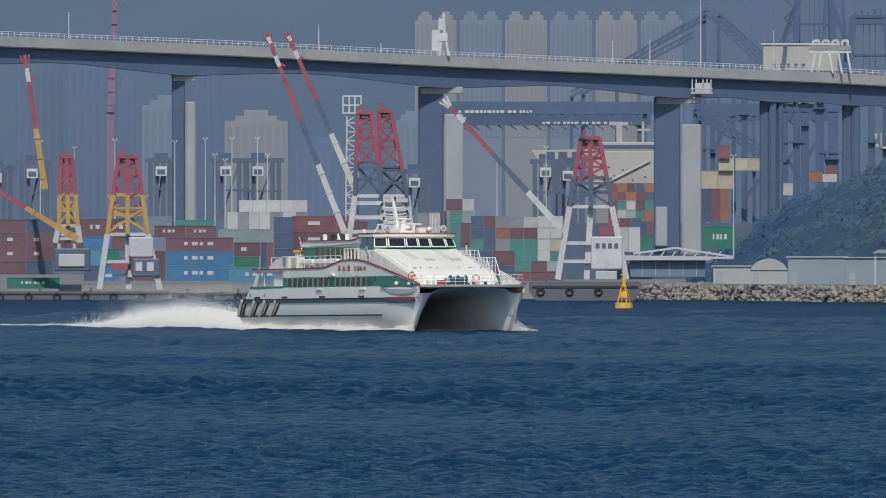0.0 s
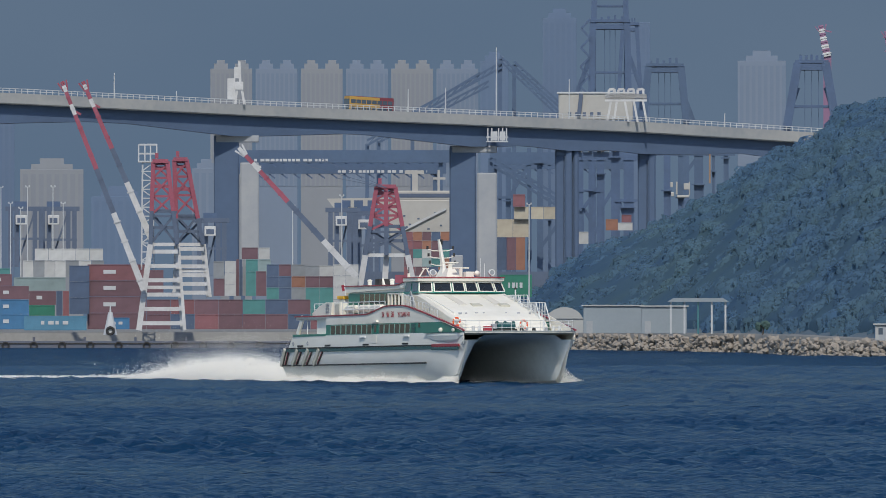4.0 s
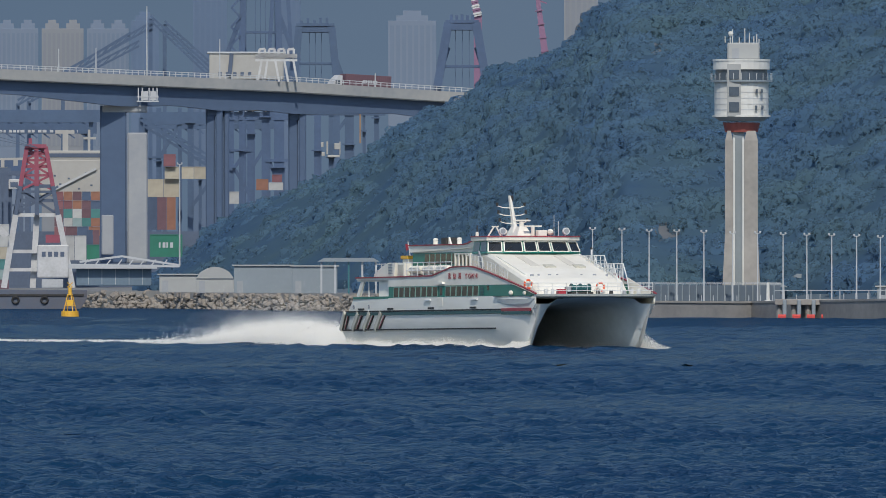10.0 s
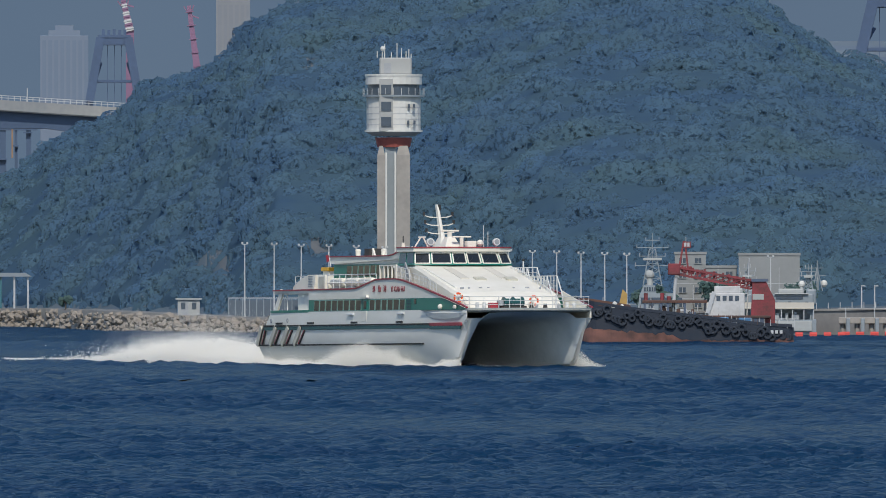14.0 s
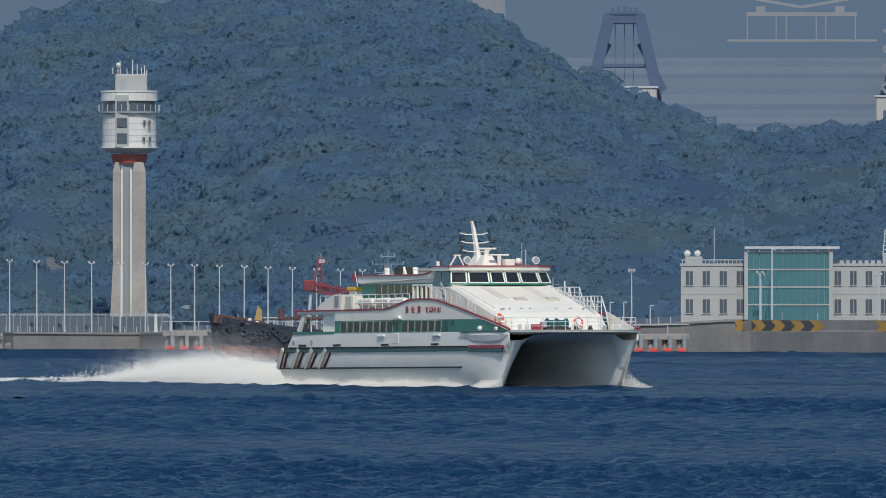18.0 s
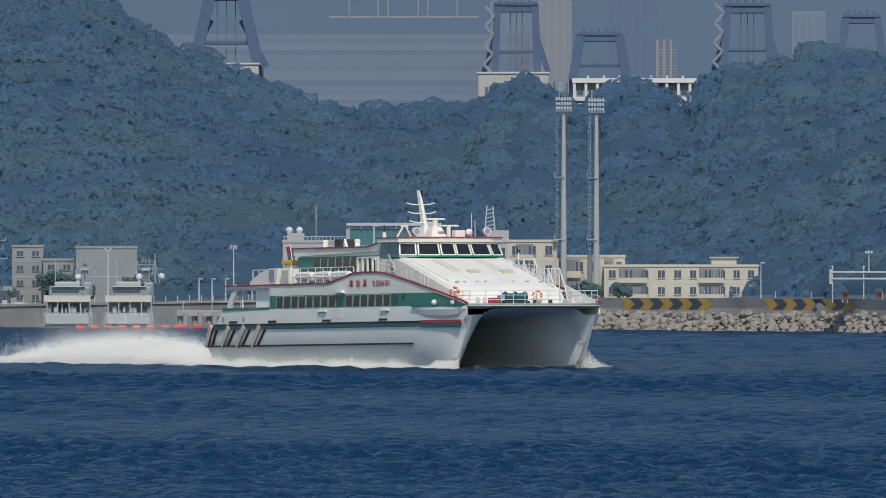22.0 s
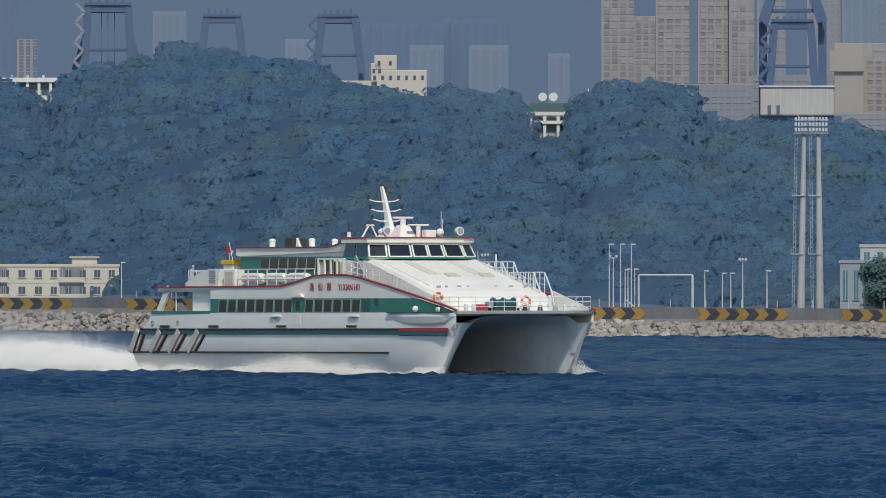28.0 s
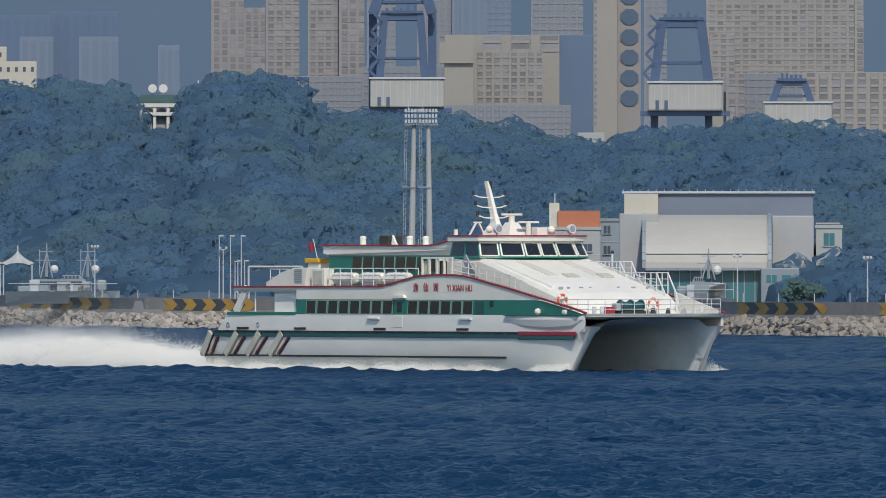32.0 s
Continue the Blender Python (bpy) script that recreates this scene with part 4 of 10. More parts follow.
    part("flag_staff", Shape().tube((-10.4, -3.0, 7.6), (-10.9, -3.0, 8.9), 0.025, n=5), STEEL, ferry)
    cloth = Shape()
    cloth.loft([[(-10.85 - 0.13 * i, -3.0 + 0.08 * math.sin(i * 1.3), 8.75 - 0.03 * i), (-10.65 - 0.13 * i, -3.0 + 0.08 * math.sin(i * 1.3 + 0.4), 8.2 - 0.03 * i)] for i in range(7)], closed=False, caps=False)
    part("flag", cloth, RED, ferry, "red flag")
    mast = part("mast", Shape().loft([[(x + dx * r, dy * r, z) for dx, dy in ((-1.2, -0.5), (0.6, -0.5), (1.1, 0), (0.6, 0.5), (-1.2, 0.5))] for x, z, r in ((5.2, 9.12, 0.85), (5.25, 9.95, 0.36), (5.05, 10.5, 0.27), (4.25, 12.6, 0.17))]), WHITE, house, "raked white mast")
    for i, z in enumerate((10.38, 11.05, 11.7)):
        x = 5.25 - (z - 10.0) * 0.38
        arm = Shape()
        for s in (-1, 1):
            arm.beam((x, 0, z - 0.16), (x - 0.1, s * 0.75, z - 0.12), 0.08).beam((x - 0.1, s * 0.75, z - 0.12), (x - 0.15, s * 1.25, z + 0.02), 0.07)
            part("signal_lamp", Shape().tube((x - 0.15, s * 1.25, z), (x - 0.15, s * 1.25, z + 0.30), 0.10, n=8), DARK, mast, "black signal lamp")
        part("crosstree", arm, WHITE, mast)
    part("signal_lamp", Shape().tube((4.45, 0.1, 12.1), (4.45, 0.1, 12.6), 0.13, n=8), DARK, mast)
    pod = part("radar_pedestal", Shape().loft([[(7.2 + a * r, -0.2 + b * r, z) for a, b in ((-1, -1), (1, -1), (1, 1), (-1, 1))] for z, r in ((9.12, 0.7), (9.95, 0.3))]), WHITE, house)
    part("radar_gear", Shape().tube((7.2, -0.2, 9.95), (7.2, -0.2, 10.36), 0.2, n=10), WHITE, pod)
    part("radar_bar", Shape().box(7.1, 7.3, -1.0, 0.6, 10.38, 10.52, 0.04), WHITE, pod, "white radar scanner")
    part("radar_foot", Shape().tube((8.2, 0.4, 9.1), (8.2, 0.4, 9.9), 0.16, n=8), WHITE, house)
    part("radar_bar", Shape().box(8.1, 8.3, -0.4, 1.2, 9.9, 10.02, 0.03), WHITE, house)
    part("dome", Shape().ball((6.4, -1.4, 9.5), 0.24, 10), WHITE, house, "white antenna dome")
    part("dome", Shape().ball((8.9, 1.7, 9.45), 0.28, 10), WHITE, house, "white antenna dome")
    part("equipment_box", Shape().box(8.3, 8.9, 0.6, 1.4, 9.1, 9.62, 0.03), WHITE, house)
    part("whip_aerial", Shape().tube((7.6, 2.6, 9.1), (7.6, 2.6, 10.9), 0.022, n=5), STEEL, house)
    frame_a = Shape().beam((6.3, -2.9, 9.1), (6.3, -2.35, 9.95), 0.1).beam((6.3, -1.7, 9.1), (6.3, -2.15, 9.95), 0.1).beam((6.3, -2.55, 9.95), (6.3, -1.95, 9.95), 0.1)
    part("antenna_frame", frame_a, WHITE, house)
    part("stern_lamp", Shape().tube((6.1, -3.8, 9.1), (6.1, -3.8, 9.5), 0.16, 0.12, n=8), WHITE, house)
    part("stern_lamp_pole", Shape().tube((6.1, -3.8, 9.5), (6.1, -3.8, 10.05), 0.05, n=6), DARK, house)
    part("whip_aerial", Shape().tube((6.2, 3.6, 9.1), (6.2, 3.6, 10.4), 0.03, n=5), STEEL, house)


def build_ferry():
    ferry = thing("ferry", Matrix(), "white twin-hulled passenger ferry with green window bands, under way", "ferry")
    ferry_hull(ferry)
    house = ferry_cabins(ferry)
    ferry_fittings(ferry, house)
    return ferry


ferry = build_ferry()
FERRY_SIZE = 1.04    # the whole ferry and its spray, over the lengths written above
ferry.scale = (FERRY_SIZE,) * 3


def flakes(name, p, size, label, core=None):
    """Fine drops of spray, each one small flake facing the camera with its normals bent to the light, round a smooth
    white core of broken water.
    """
    rnd = np.random.default_rng(len(p))
    def unit(v):
        return v / np.linalg.norm(v, axis=1)[:, None]
    face = unit(np.array([0.35, -0.75, 0.45]) + rnd.normal(0, 0.35, p.shape))
    soft = unit(np.array([0.25, -0.45, 0.85]) + rnd.normal(0, 0.10, p.shape))
    side = unit(np.cross(face, unit(rnd.normal(0, 1, p.shape))))
    other = np.cross(face, side)
    size = size[:, None]
    v = np.stack([p + side * size, p - side * size * 0.6 + other * size * 0.9, p - side * size * 0.5 - other * size * 0.9], 1).reshape(-1, 3)
    f = np.arange(len(v)).reshape(-1, 3)
    ob = new(name, tri_mesh(name, v, f, FOAM, np.repeat(soft, 3, axis=0)))
    tagged(ob, label, "spray", kind="stuff")
    if core is not None:
        heart = new("broken_water", grid_mesh("broken_water", core, FOAM))
        heart.parent = ob
        tagged(heart, kind="stuff")
    return ob


def plume_height(x):
    """Height of the stern plume along the wake."""
    return np.interp(x, [-160, -110, -75, -62, -55, -49, -44, -38, -31, -26, -22.5, -20, -18], [0.04, 0.12, 0.22, 0.5, 1.7, 2.9, 3.2, 2.9, 2.2, 1.5, 0.95, 0.45, 0.1])


def billow(x, seed):
    return np.array([1.0 + 0.32 * noise.noise((a / 4.2, seed, 0)) + 0.24 * noise.noise((a / 1.7, seed, 3)) + 0.10 * noise.noise((a / 0.7, seed, 5)) for a in x])


def stern_spray():
    rnd = np.random.default_rng(3)
    xs = np.concatenate([np.linspace(-160, -64, 110), np.linspace(-63.6, -18, 240)])
    ys = np.linspace(-1, 1, 34)
    crest = plume_height(xs) * billow(xs, 7.0)
    half = 3.4 + 2.4 * np.clip((-20 - xs) / 25, 0, 1) + np.clip((-60 - xs) / 30, 0, 3)
    core = np.zeros((len(xs), len(ys), 3))
    for i, x in enumerate(xs):
        z = 0.56 * crest[i] * (1 - np.abs(ys) ** 2.2)
        lump = np.array([0.9 * noise.noise((x / 2.1, w * half[i] / 2.1, 2)) + 0.6 * noise.noise((x / 0.8, w * half[i] / 0.8, 6)) + 0.35 * noise.noise((x / 0.35, w * half[i] / 0.35, 9)) for w in ys])
        core[i] = np.stack([np.full(len(ys), x), ys * half[i] + 0.25 * lump, z * (1 + 0.42 * lump) - 0.28 - 0.25 * np.abs(ys)], -1)
    parts, sizes = [], []
    count = 250000
    x = -19 - 40 * rnd.beta(1.25, 1.35, count)
    h = np.interp(x, xs, crest)
    w = np.interp(x, xs, half)
    y = w * np.clip(rnd.normal(-0.25, 0.5, count), -1.05, 1.05)
    rise = 1 - np.abs(y / (w * 1.1)) ** 2.4
    tufts = np.array([[0.8 * noise.noise((a / 2.6, b / 2.6, 4.0)) + 0.6 * noise.noise((a / 1.1, b / 1.1, 8.0)) for b in np.linspace(-7, 7, 40)] for a in np.linspace(-60, -18, 160)])
    tuft = tufts[np.clip(((x + 60) / 42 * 159).astype(int), 0, 159), np.clip(((y + 7) / 14 * 39).astype(int), 0, 39)]
    q = rnd.exponential(0.17, count) * np.exp(1.5 * tuft)
    z = h * (0.44 * rise + np.abs(q)) + rnd.normal(0, 0.05, count)
    parts.append(np.stack([x - 0.7 * q * h, y, z - 0.2], -1))
    sizes.append(rnd.uniform(0.014, 0.042, count) * np.clip(1.1 - q * 1.2, 0.35, 1))
    # fine mist thrown off the back of the plume
    count = 40000
    x = rnd.normal(-45, 7, count)
    parts.append(np.stack([x, rnd.normal(-1, 3, count), np.interp(x, xs, crest) * (0.6 + 0.75 * rnd.random(count) ** 2.0)], -1))
    sizes.append(rnd.uniform(0.006, 0.015, count))
    # the low foam trailing behind
    count = 30000
    x = -55 - 105 * rnd.random(count)
    h = np.interp(x, xs, crest)
    parts.append(np.stack([x, rnd.normal(0, 0.5, count) * np.interp(x, xs, half), (0.2 + h) * rnd.random(count) ** 1.3 * 1.1 - 0.25], -1))
    sizes.append(rnd.uniform(0.03, 0.09, count))
    return flakes("stern_spray", np.concatenate(parts), np.concatenate(sizes), "white plume of spray behind the ferry", core)


def side_spray():
    rnd = np.random.default_rng(5)
    xs = np.linspace(-23, 15.5, 200)
    reach = np.interp(xs, [-23, -10, 6, 15.5], [1.9, 1.6, 1.1, 0.15])
    tall = np.interp(xs, [-23, -17, -8, 4, 12, 15.5], [0.55, 0.50, 0.34, 0.42, 0.34, 0.10])
    tall = tall * np.array([0.85 + 0.75 * noise.noise((a / 2.4, 2, 2)) + 0.4 * noise.noise((a / 0.8, 5, 2)) for a in xs])
    ys = np.linspace(0, 1, 9)
    core = np.zeros((len(xs), len(ys), 3))
    for i, x in enumerate(xs):
        lump = np.array([noise.noise((x / 0.6, w * 3, 2)) for w in ys])
        core[i] = np.stack([np.full(len(ys), x), -5.0 - ys * reach[i], tall[i] * (1 - ys ** 2) * (0.8 + 0.5 * lump) - 0.32 * ys - 0.05], -1)
    parts, sizes = [], []
    count = 80000
    x = rnd.uniform(-23, 16, count)
    r, h = np.interp(x, xs, reach), np.interp(x, xs, tall)
    w = rnd.random(count) ** 1.3
    parts.append(np.stack([x, -5.2 - w * (r + 0.3), h * (1 - w ** 2) * 0.8 + h * rnd.exponential(0.34, count) - 0.3 * w - 0.1], -1))
    sizes.append(rnd.uniform(0.012, 0.038, count))
    # the bow sheets, thrown outwards from both stems
    for s in (-1, 1):
        count = 40000
        run = rnd.random(count) ** 1.2 * 3.5
        out = np.clip(rnd.exponential(1.0, count), 0, 3.6)
        tall = 1.0 if s < 0 else 2.1
        parts.append(np.stack([20.4 - run, s * (5.05 + out), -0.25 + tall * np.exp(-out / 1.4) * rnd.random(count) ** 1.6], -1))
        sizes.append(rnd.uniform(0.008, 0.026, count))
    # mist blown back through the tunnel
    count = 12000
    x = rnd.uniform(15.5, 20, count)
    veil = np.array([0.7 + 0.9 * noise.noise((a / 2.5, b / 1.6, 8)) for a, b in zip(x[:3000], rnd.uniform(-3.4, 3.4, 3000))])
    parts.append(np.stack([x, rnd.uniform(-3.6, 3.6, count), np.resize(np.abs(veil), count) * rnd.exponential(0.5, count) - 0.3], -1))
    parts[-1][:, 2] = np.minimum(parts[-1][:, 2], 1.9)
    sizes.append(rnd.uniform(0.008, 0.02, count))
    return flakes("side_spray", np.concatenate(parts), np.concatenate(sizes), "low white spray along the ferry's hulls", core)


def burst_spray():
    """A drifting veil of mist along the hull."""
    rnd = np.random.default_rng(6)
    count = 210000
    x = 14.0 - 22 * rnd.beta(1.5, 2.0, count)
    h = 2.3 * np.sin(np.pi * np.clip((15 - x) / 23, 0, 1)) ** 0.8 * billow(np.round(x, 1), 4.0)
    y = -5.6 - np.abs(rnd.normal(0, 0.6, count))
    parts = np.stack([x - 0.5 * rnd.random(count), y, h * rnd.beta(1.0, 2.1, count) * 1.25 - 0.4], -1)
    return flakes("burst_spray", parts, rnd.uniform(0.010, 0.027, count), "burst of white spray at the ferry's side")


stern_drops, side_drops, burst_drops = stern_spray(), side_spray(), burst_spray()


# ---- the container port and the viaduct ----
class Plot:
    """A place to build at: bearing u, d metres away; x() and z() turn view pixels into its metres."""
    def __init__(self, u, d, z=None, v=None):
        self.u, self.d, self.k = u, d, d / STEP
        self.base = z if z is not None else up(v, d)
        self.m = facing(u, d, self.base)

    def x(self, u):
        return (u - self.u) * self.k

    def z(self, v):
        return up(v, self.d) - self.base

    def box(self, sh, u0, u1, v0, v1, y0=0.0, y1=3.0, cut=0.0):
        return sh.box(self.x(u0), self.x(u1), y0, y1, self.z(v0), self.z(v1), cut)

    def line(self, sh, u0, v0, u1, v1, w, y=0.0, h=None):
        return sh.beam((self.x(u0), y, self.z(v0)), (self.x(u1), y, self.z(v1)), w, h)


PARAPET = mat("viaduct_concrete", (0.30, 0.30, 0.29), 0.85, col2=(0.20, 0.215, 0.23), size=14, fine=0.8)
# the viaduct's concrete again, darkened and blued as its shaded faces
SHADED_CONCRETE = mat("viaduct_shaded_concrete", (0.066, 0.104, 0.178), 0.85, var=0.2, size=20, fine=0.6)
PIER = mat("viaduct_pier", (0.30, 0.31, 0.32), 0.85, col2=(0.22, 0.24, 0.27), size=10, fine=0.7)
# the port's crane paints, with the haze of their distance mixed into the colour
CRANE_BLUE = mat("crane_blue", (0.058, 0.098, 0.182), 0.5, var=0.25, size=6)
CRANE_HAZED = mat("crane_hazed_blue", (0.058, 0.098, 0.172), 0.5, var=0.2, size=6)
HOUSE_WHITE = mat("machine_house_white", (0.35, 0.345, 0.325), 0.6, var=0.15, size=5, fine=1.0)
CRANE_RED = mat("crane_red", (0.29, 0.068, 0.105), 0.55, var=0.3, size=4)
CRANE_NAVY = mat("crane_navy", (0.075, 0.105, 0.165), 0.55, var=0.25, size=4)
CRANE_WHITE = mat("crane_white", (0.50, 0.51, 0.52), 0.55, col2=(0.36, 0.36, 0.36), size=3)
CRANE_YELLOW = mat("crane_yellow", (0.42, 0.27, 0.08), 0.55, var=0.25, size=4)
BARGE = mat("barge_hull", (0.075, 0.10, 0.145), 0.7, col2=(0.10, 0.10, 0.12), size=5, fine=1.2)
BAR = mat("pale_lettering", (0.42, 0.44, 0.46), 0.7, var=0.1, size=3)
LATTICE = mat("lattice_grey", (0.42, 0.44, 0.46), 0.6, var=0.2, size=3)

# far walls have blue haze mixed into their colour; far windows are lifted for it
HAZE_BEIGE = mat("haze_tower_beige", (0.200, 0.216, 0.240), 0.9, var=0.10, size=30, fine=0.3)
HAZE_GREY = mat("haze_tower_grey", (0.15, 0.19, 0.255), 0.9, var=0.08, size=30, fine=0.3)
HAZE_BLUE = mat("haze_tower_blue", (0.10, 0.145, 0.225), 0.9, var=0.08, size=30, fine=0.3)
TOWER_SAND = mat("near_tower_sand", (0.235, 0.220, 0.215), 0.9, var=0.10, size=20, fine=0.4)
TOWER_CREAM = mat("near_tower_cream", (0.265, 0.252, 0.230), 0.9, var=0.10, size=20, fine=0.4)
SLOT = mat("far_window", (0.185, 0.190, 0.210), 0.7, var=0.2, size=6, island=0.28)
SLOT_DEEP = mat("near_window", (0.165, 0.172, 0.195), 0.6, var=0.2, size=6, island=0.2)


DECK_TOP = [(-1600, 415), (-784, 377), (-384, 361), (16, 341), (456, 322), (722, 310.6), (1032, 291), (1400, 270), (2300, 215)]


def deck_d(u):
    return 2880 + 0.07 * (u + 800)


def viaduct():
    bridge = thing("viaduct", Matrix(), "long grey concrete road viaduct on tall twin-blade piers", "bridge")
    piers = [-1330, -895, -459, -4, 415, 590, 722, 1060]
    us = np.arange(-1550, 2301, 22.0)
    back = 13.0

    def ring(u, v0, v1, y0, y1):
        d = deck_d(u)
        return [spot(u, d + y0, up(v0, d)), spot(u, d + y1, up(v0, d)), spot(u, d + y1, up(v1, d)), spot(u, d + y0, up(v1, d))]
    top = lambda u: along(u, DECK_TOP)

    def depth(u):
        near = min(abs(u - p) for p in piers)
        return 46 - 16 * min(1.0, near / 190.0)
    part("girder", Shape().loft([ring(u, top(u) - 18 - depth(u) * 0.85, top(u) - 17, 2.2, back - 2.2) for u in us]), SHADED_CONCRETE, bridge, "concrete box girder with its shade painted in")
    part("deck", Shape().loft([ring(u, top(u) - 20, top(u) - 13, 0.3, back - 0.3) for u in us]), PARAPET, bridge)
    for i in range(0, len(us) - 8, 8):
        part("parapet", Shape().loft([ring(u, top(u) - 18, top(u), -0.05, 0.35) for u in us[i:i + 9]]), PARAPET, bridge, "weathered concrete parapet")
    part("parapet", Shape().loft([ring(u, top(u) - 16, top(u), back - 0.35, back) for u in us]), PARAPET, bridge)
    for i in range(0, len(us) - 8, 8):
        sh = Shape()
        seg = us[i:i + 9]
        for u in np.arange(seg[0], seg[-1], 11):
            d = deck_d(u)
            sh.beam(spot(u, d + 0.15, up(top(u), d)), spot(u, d + 0.15, up(top(u) + 8, d)), 0.16)
        for h in (4, 8):
            for a, b in zip(seg[:-1], seg[1:]):
                sh.beam(spot(a, deck_d(a) + 0.15, up(top(a) + h, deck_d(a))), spot(b, deck_d(b) + 0.15, up(top(b) + h, deck_d(b))), 0.13)
        part("railing", sh, LATTICE, bridge, "white steel railing")
    # piers: (bearing, half width, foot, lit blade's width); the left blades' shade is in their colour
    for u, w, foot in ((-1330, 22, 30), (-895, 22, 30), (-459, 21, 40), (-4, 40, 55), (415, 42, -10), (575, 15, 25), (590, 12, 40), (722, 16, 80), (1060, 22, 120)):
        p = Plot(u, deck_d(u) + 4, v=foot)
        t = top(u) - 16 - depth(u) * 0.85
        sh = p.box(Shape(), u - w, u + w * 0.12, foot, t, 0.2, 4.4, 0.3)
        pr = part("pier", sh, SHADED_CONCRETE, bridge, "tall concrete pier blade with its shade painted in")
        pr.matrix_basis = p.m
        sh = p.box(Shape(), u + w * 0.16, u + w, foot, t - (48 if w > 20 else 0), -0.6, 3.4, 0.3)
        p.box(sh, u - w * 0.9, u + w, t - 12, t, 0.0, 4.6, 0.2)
        pr = part("pier", sh, PIER if w > 18 else SHADED_CONCRETE, bridge, "pale concrete pier blade")
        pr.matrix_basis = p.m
    p = Plot(389, deck_d(389) - 2, v=5)
    pr = part("pier", p.box(Shape(), 376, 397, 5, 75, -1.2, 0.8, 0.2), PIER, bridge)
    pr.matrix_basis = p.m
    # inspection cage under the deck, lamp columns on it
    p = Plot(455, deck_d(455) - 1, v=280)
    cage = Shape()
    for a in (441, 448, 460, 467, 474):
        p.line(cage, a, 276, a, 300, 0.25)
    for b in (276, 284):
        p.line(cage, 438, b, 477, b, 0.25)
    p.box(cage, 446, 458, 278, 294, 0, 1)
    p.box(cage, 462, 472, 278, 294, 0, 1)
    pr = part("inspection_cage", cage, LATTICE, bridge)
    pr.matrix_basis = p.m
    for u, h in ((-662, 47), (-220, 45), (-110, 18), (456, 122), (300, 40), (366, 45), (585, 70), (860, 24)):
        d = deck_d(u)
        a = spot(u, d + 0.3, up(top(u), d))
        b = spot(u, d + 0.3, up(top(u) + h, d))
        part("lamp_column", Shape().tube(a, b, 0.18, 0.10, n=6), LATTICE, bridge, "thin grey lamp column")
    # the sign gantry with bent pipes
    p = Plot(683, deck_d(683) - 0.3, v=310)
    g = Shape()
    for a, b in ((652, 660), (664, 670), (690, 682), (706, 698), (722, 714)):
        p.line(g, a, 311, b, 354, 0.45)
    for a in (650, 715):
        p.line(g, 648, 356, 722, 356, 0.9)
    p.line(g, 648, 349, 722, 349, 0.5)
    for i in range(4):
        a = 655 + i * 17
        p.line(g, a, 356, a, 368, 0.5).beam((p.x(a), 0, p.z(368)), (p.x(a + 10), 0, p.z(369)), 0.5)
        p.line(g, a + 10, 369, a + 10, 360, 0.5)
    pr = part("gantry", g, CRANE_WHITE, bridge, "white steel gantry with bent pipes")
    pr.matrix_basis = p.m
    p = Plot(1, deck_d(1) - 0.3, v=342)
    g = Shape()
    for a, b in ((-6, -2), (10, 4)):
        p.line(g, a + 168 - 168, 342, b, 378, 0.5)
    p.box(g, -6, 8, 368, 382, -0.5, 1.0)
    p.line(g, 3, 380, 1, 418, 0.5)
    p.box(g, -20, -6, 350, 388, 0, 1.5)
    p.box(g, -8, 1, 388, 408, 0, 1.2)
    pr = part("gantry", g, CRANE_WHITE, bridge, "small white signal mast")
    pr.matrix_basis = p.m
    return bridge


viaduct()


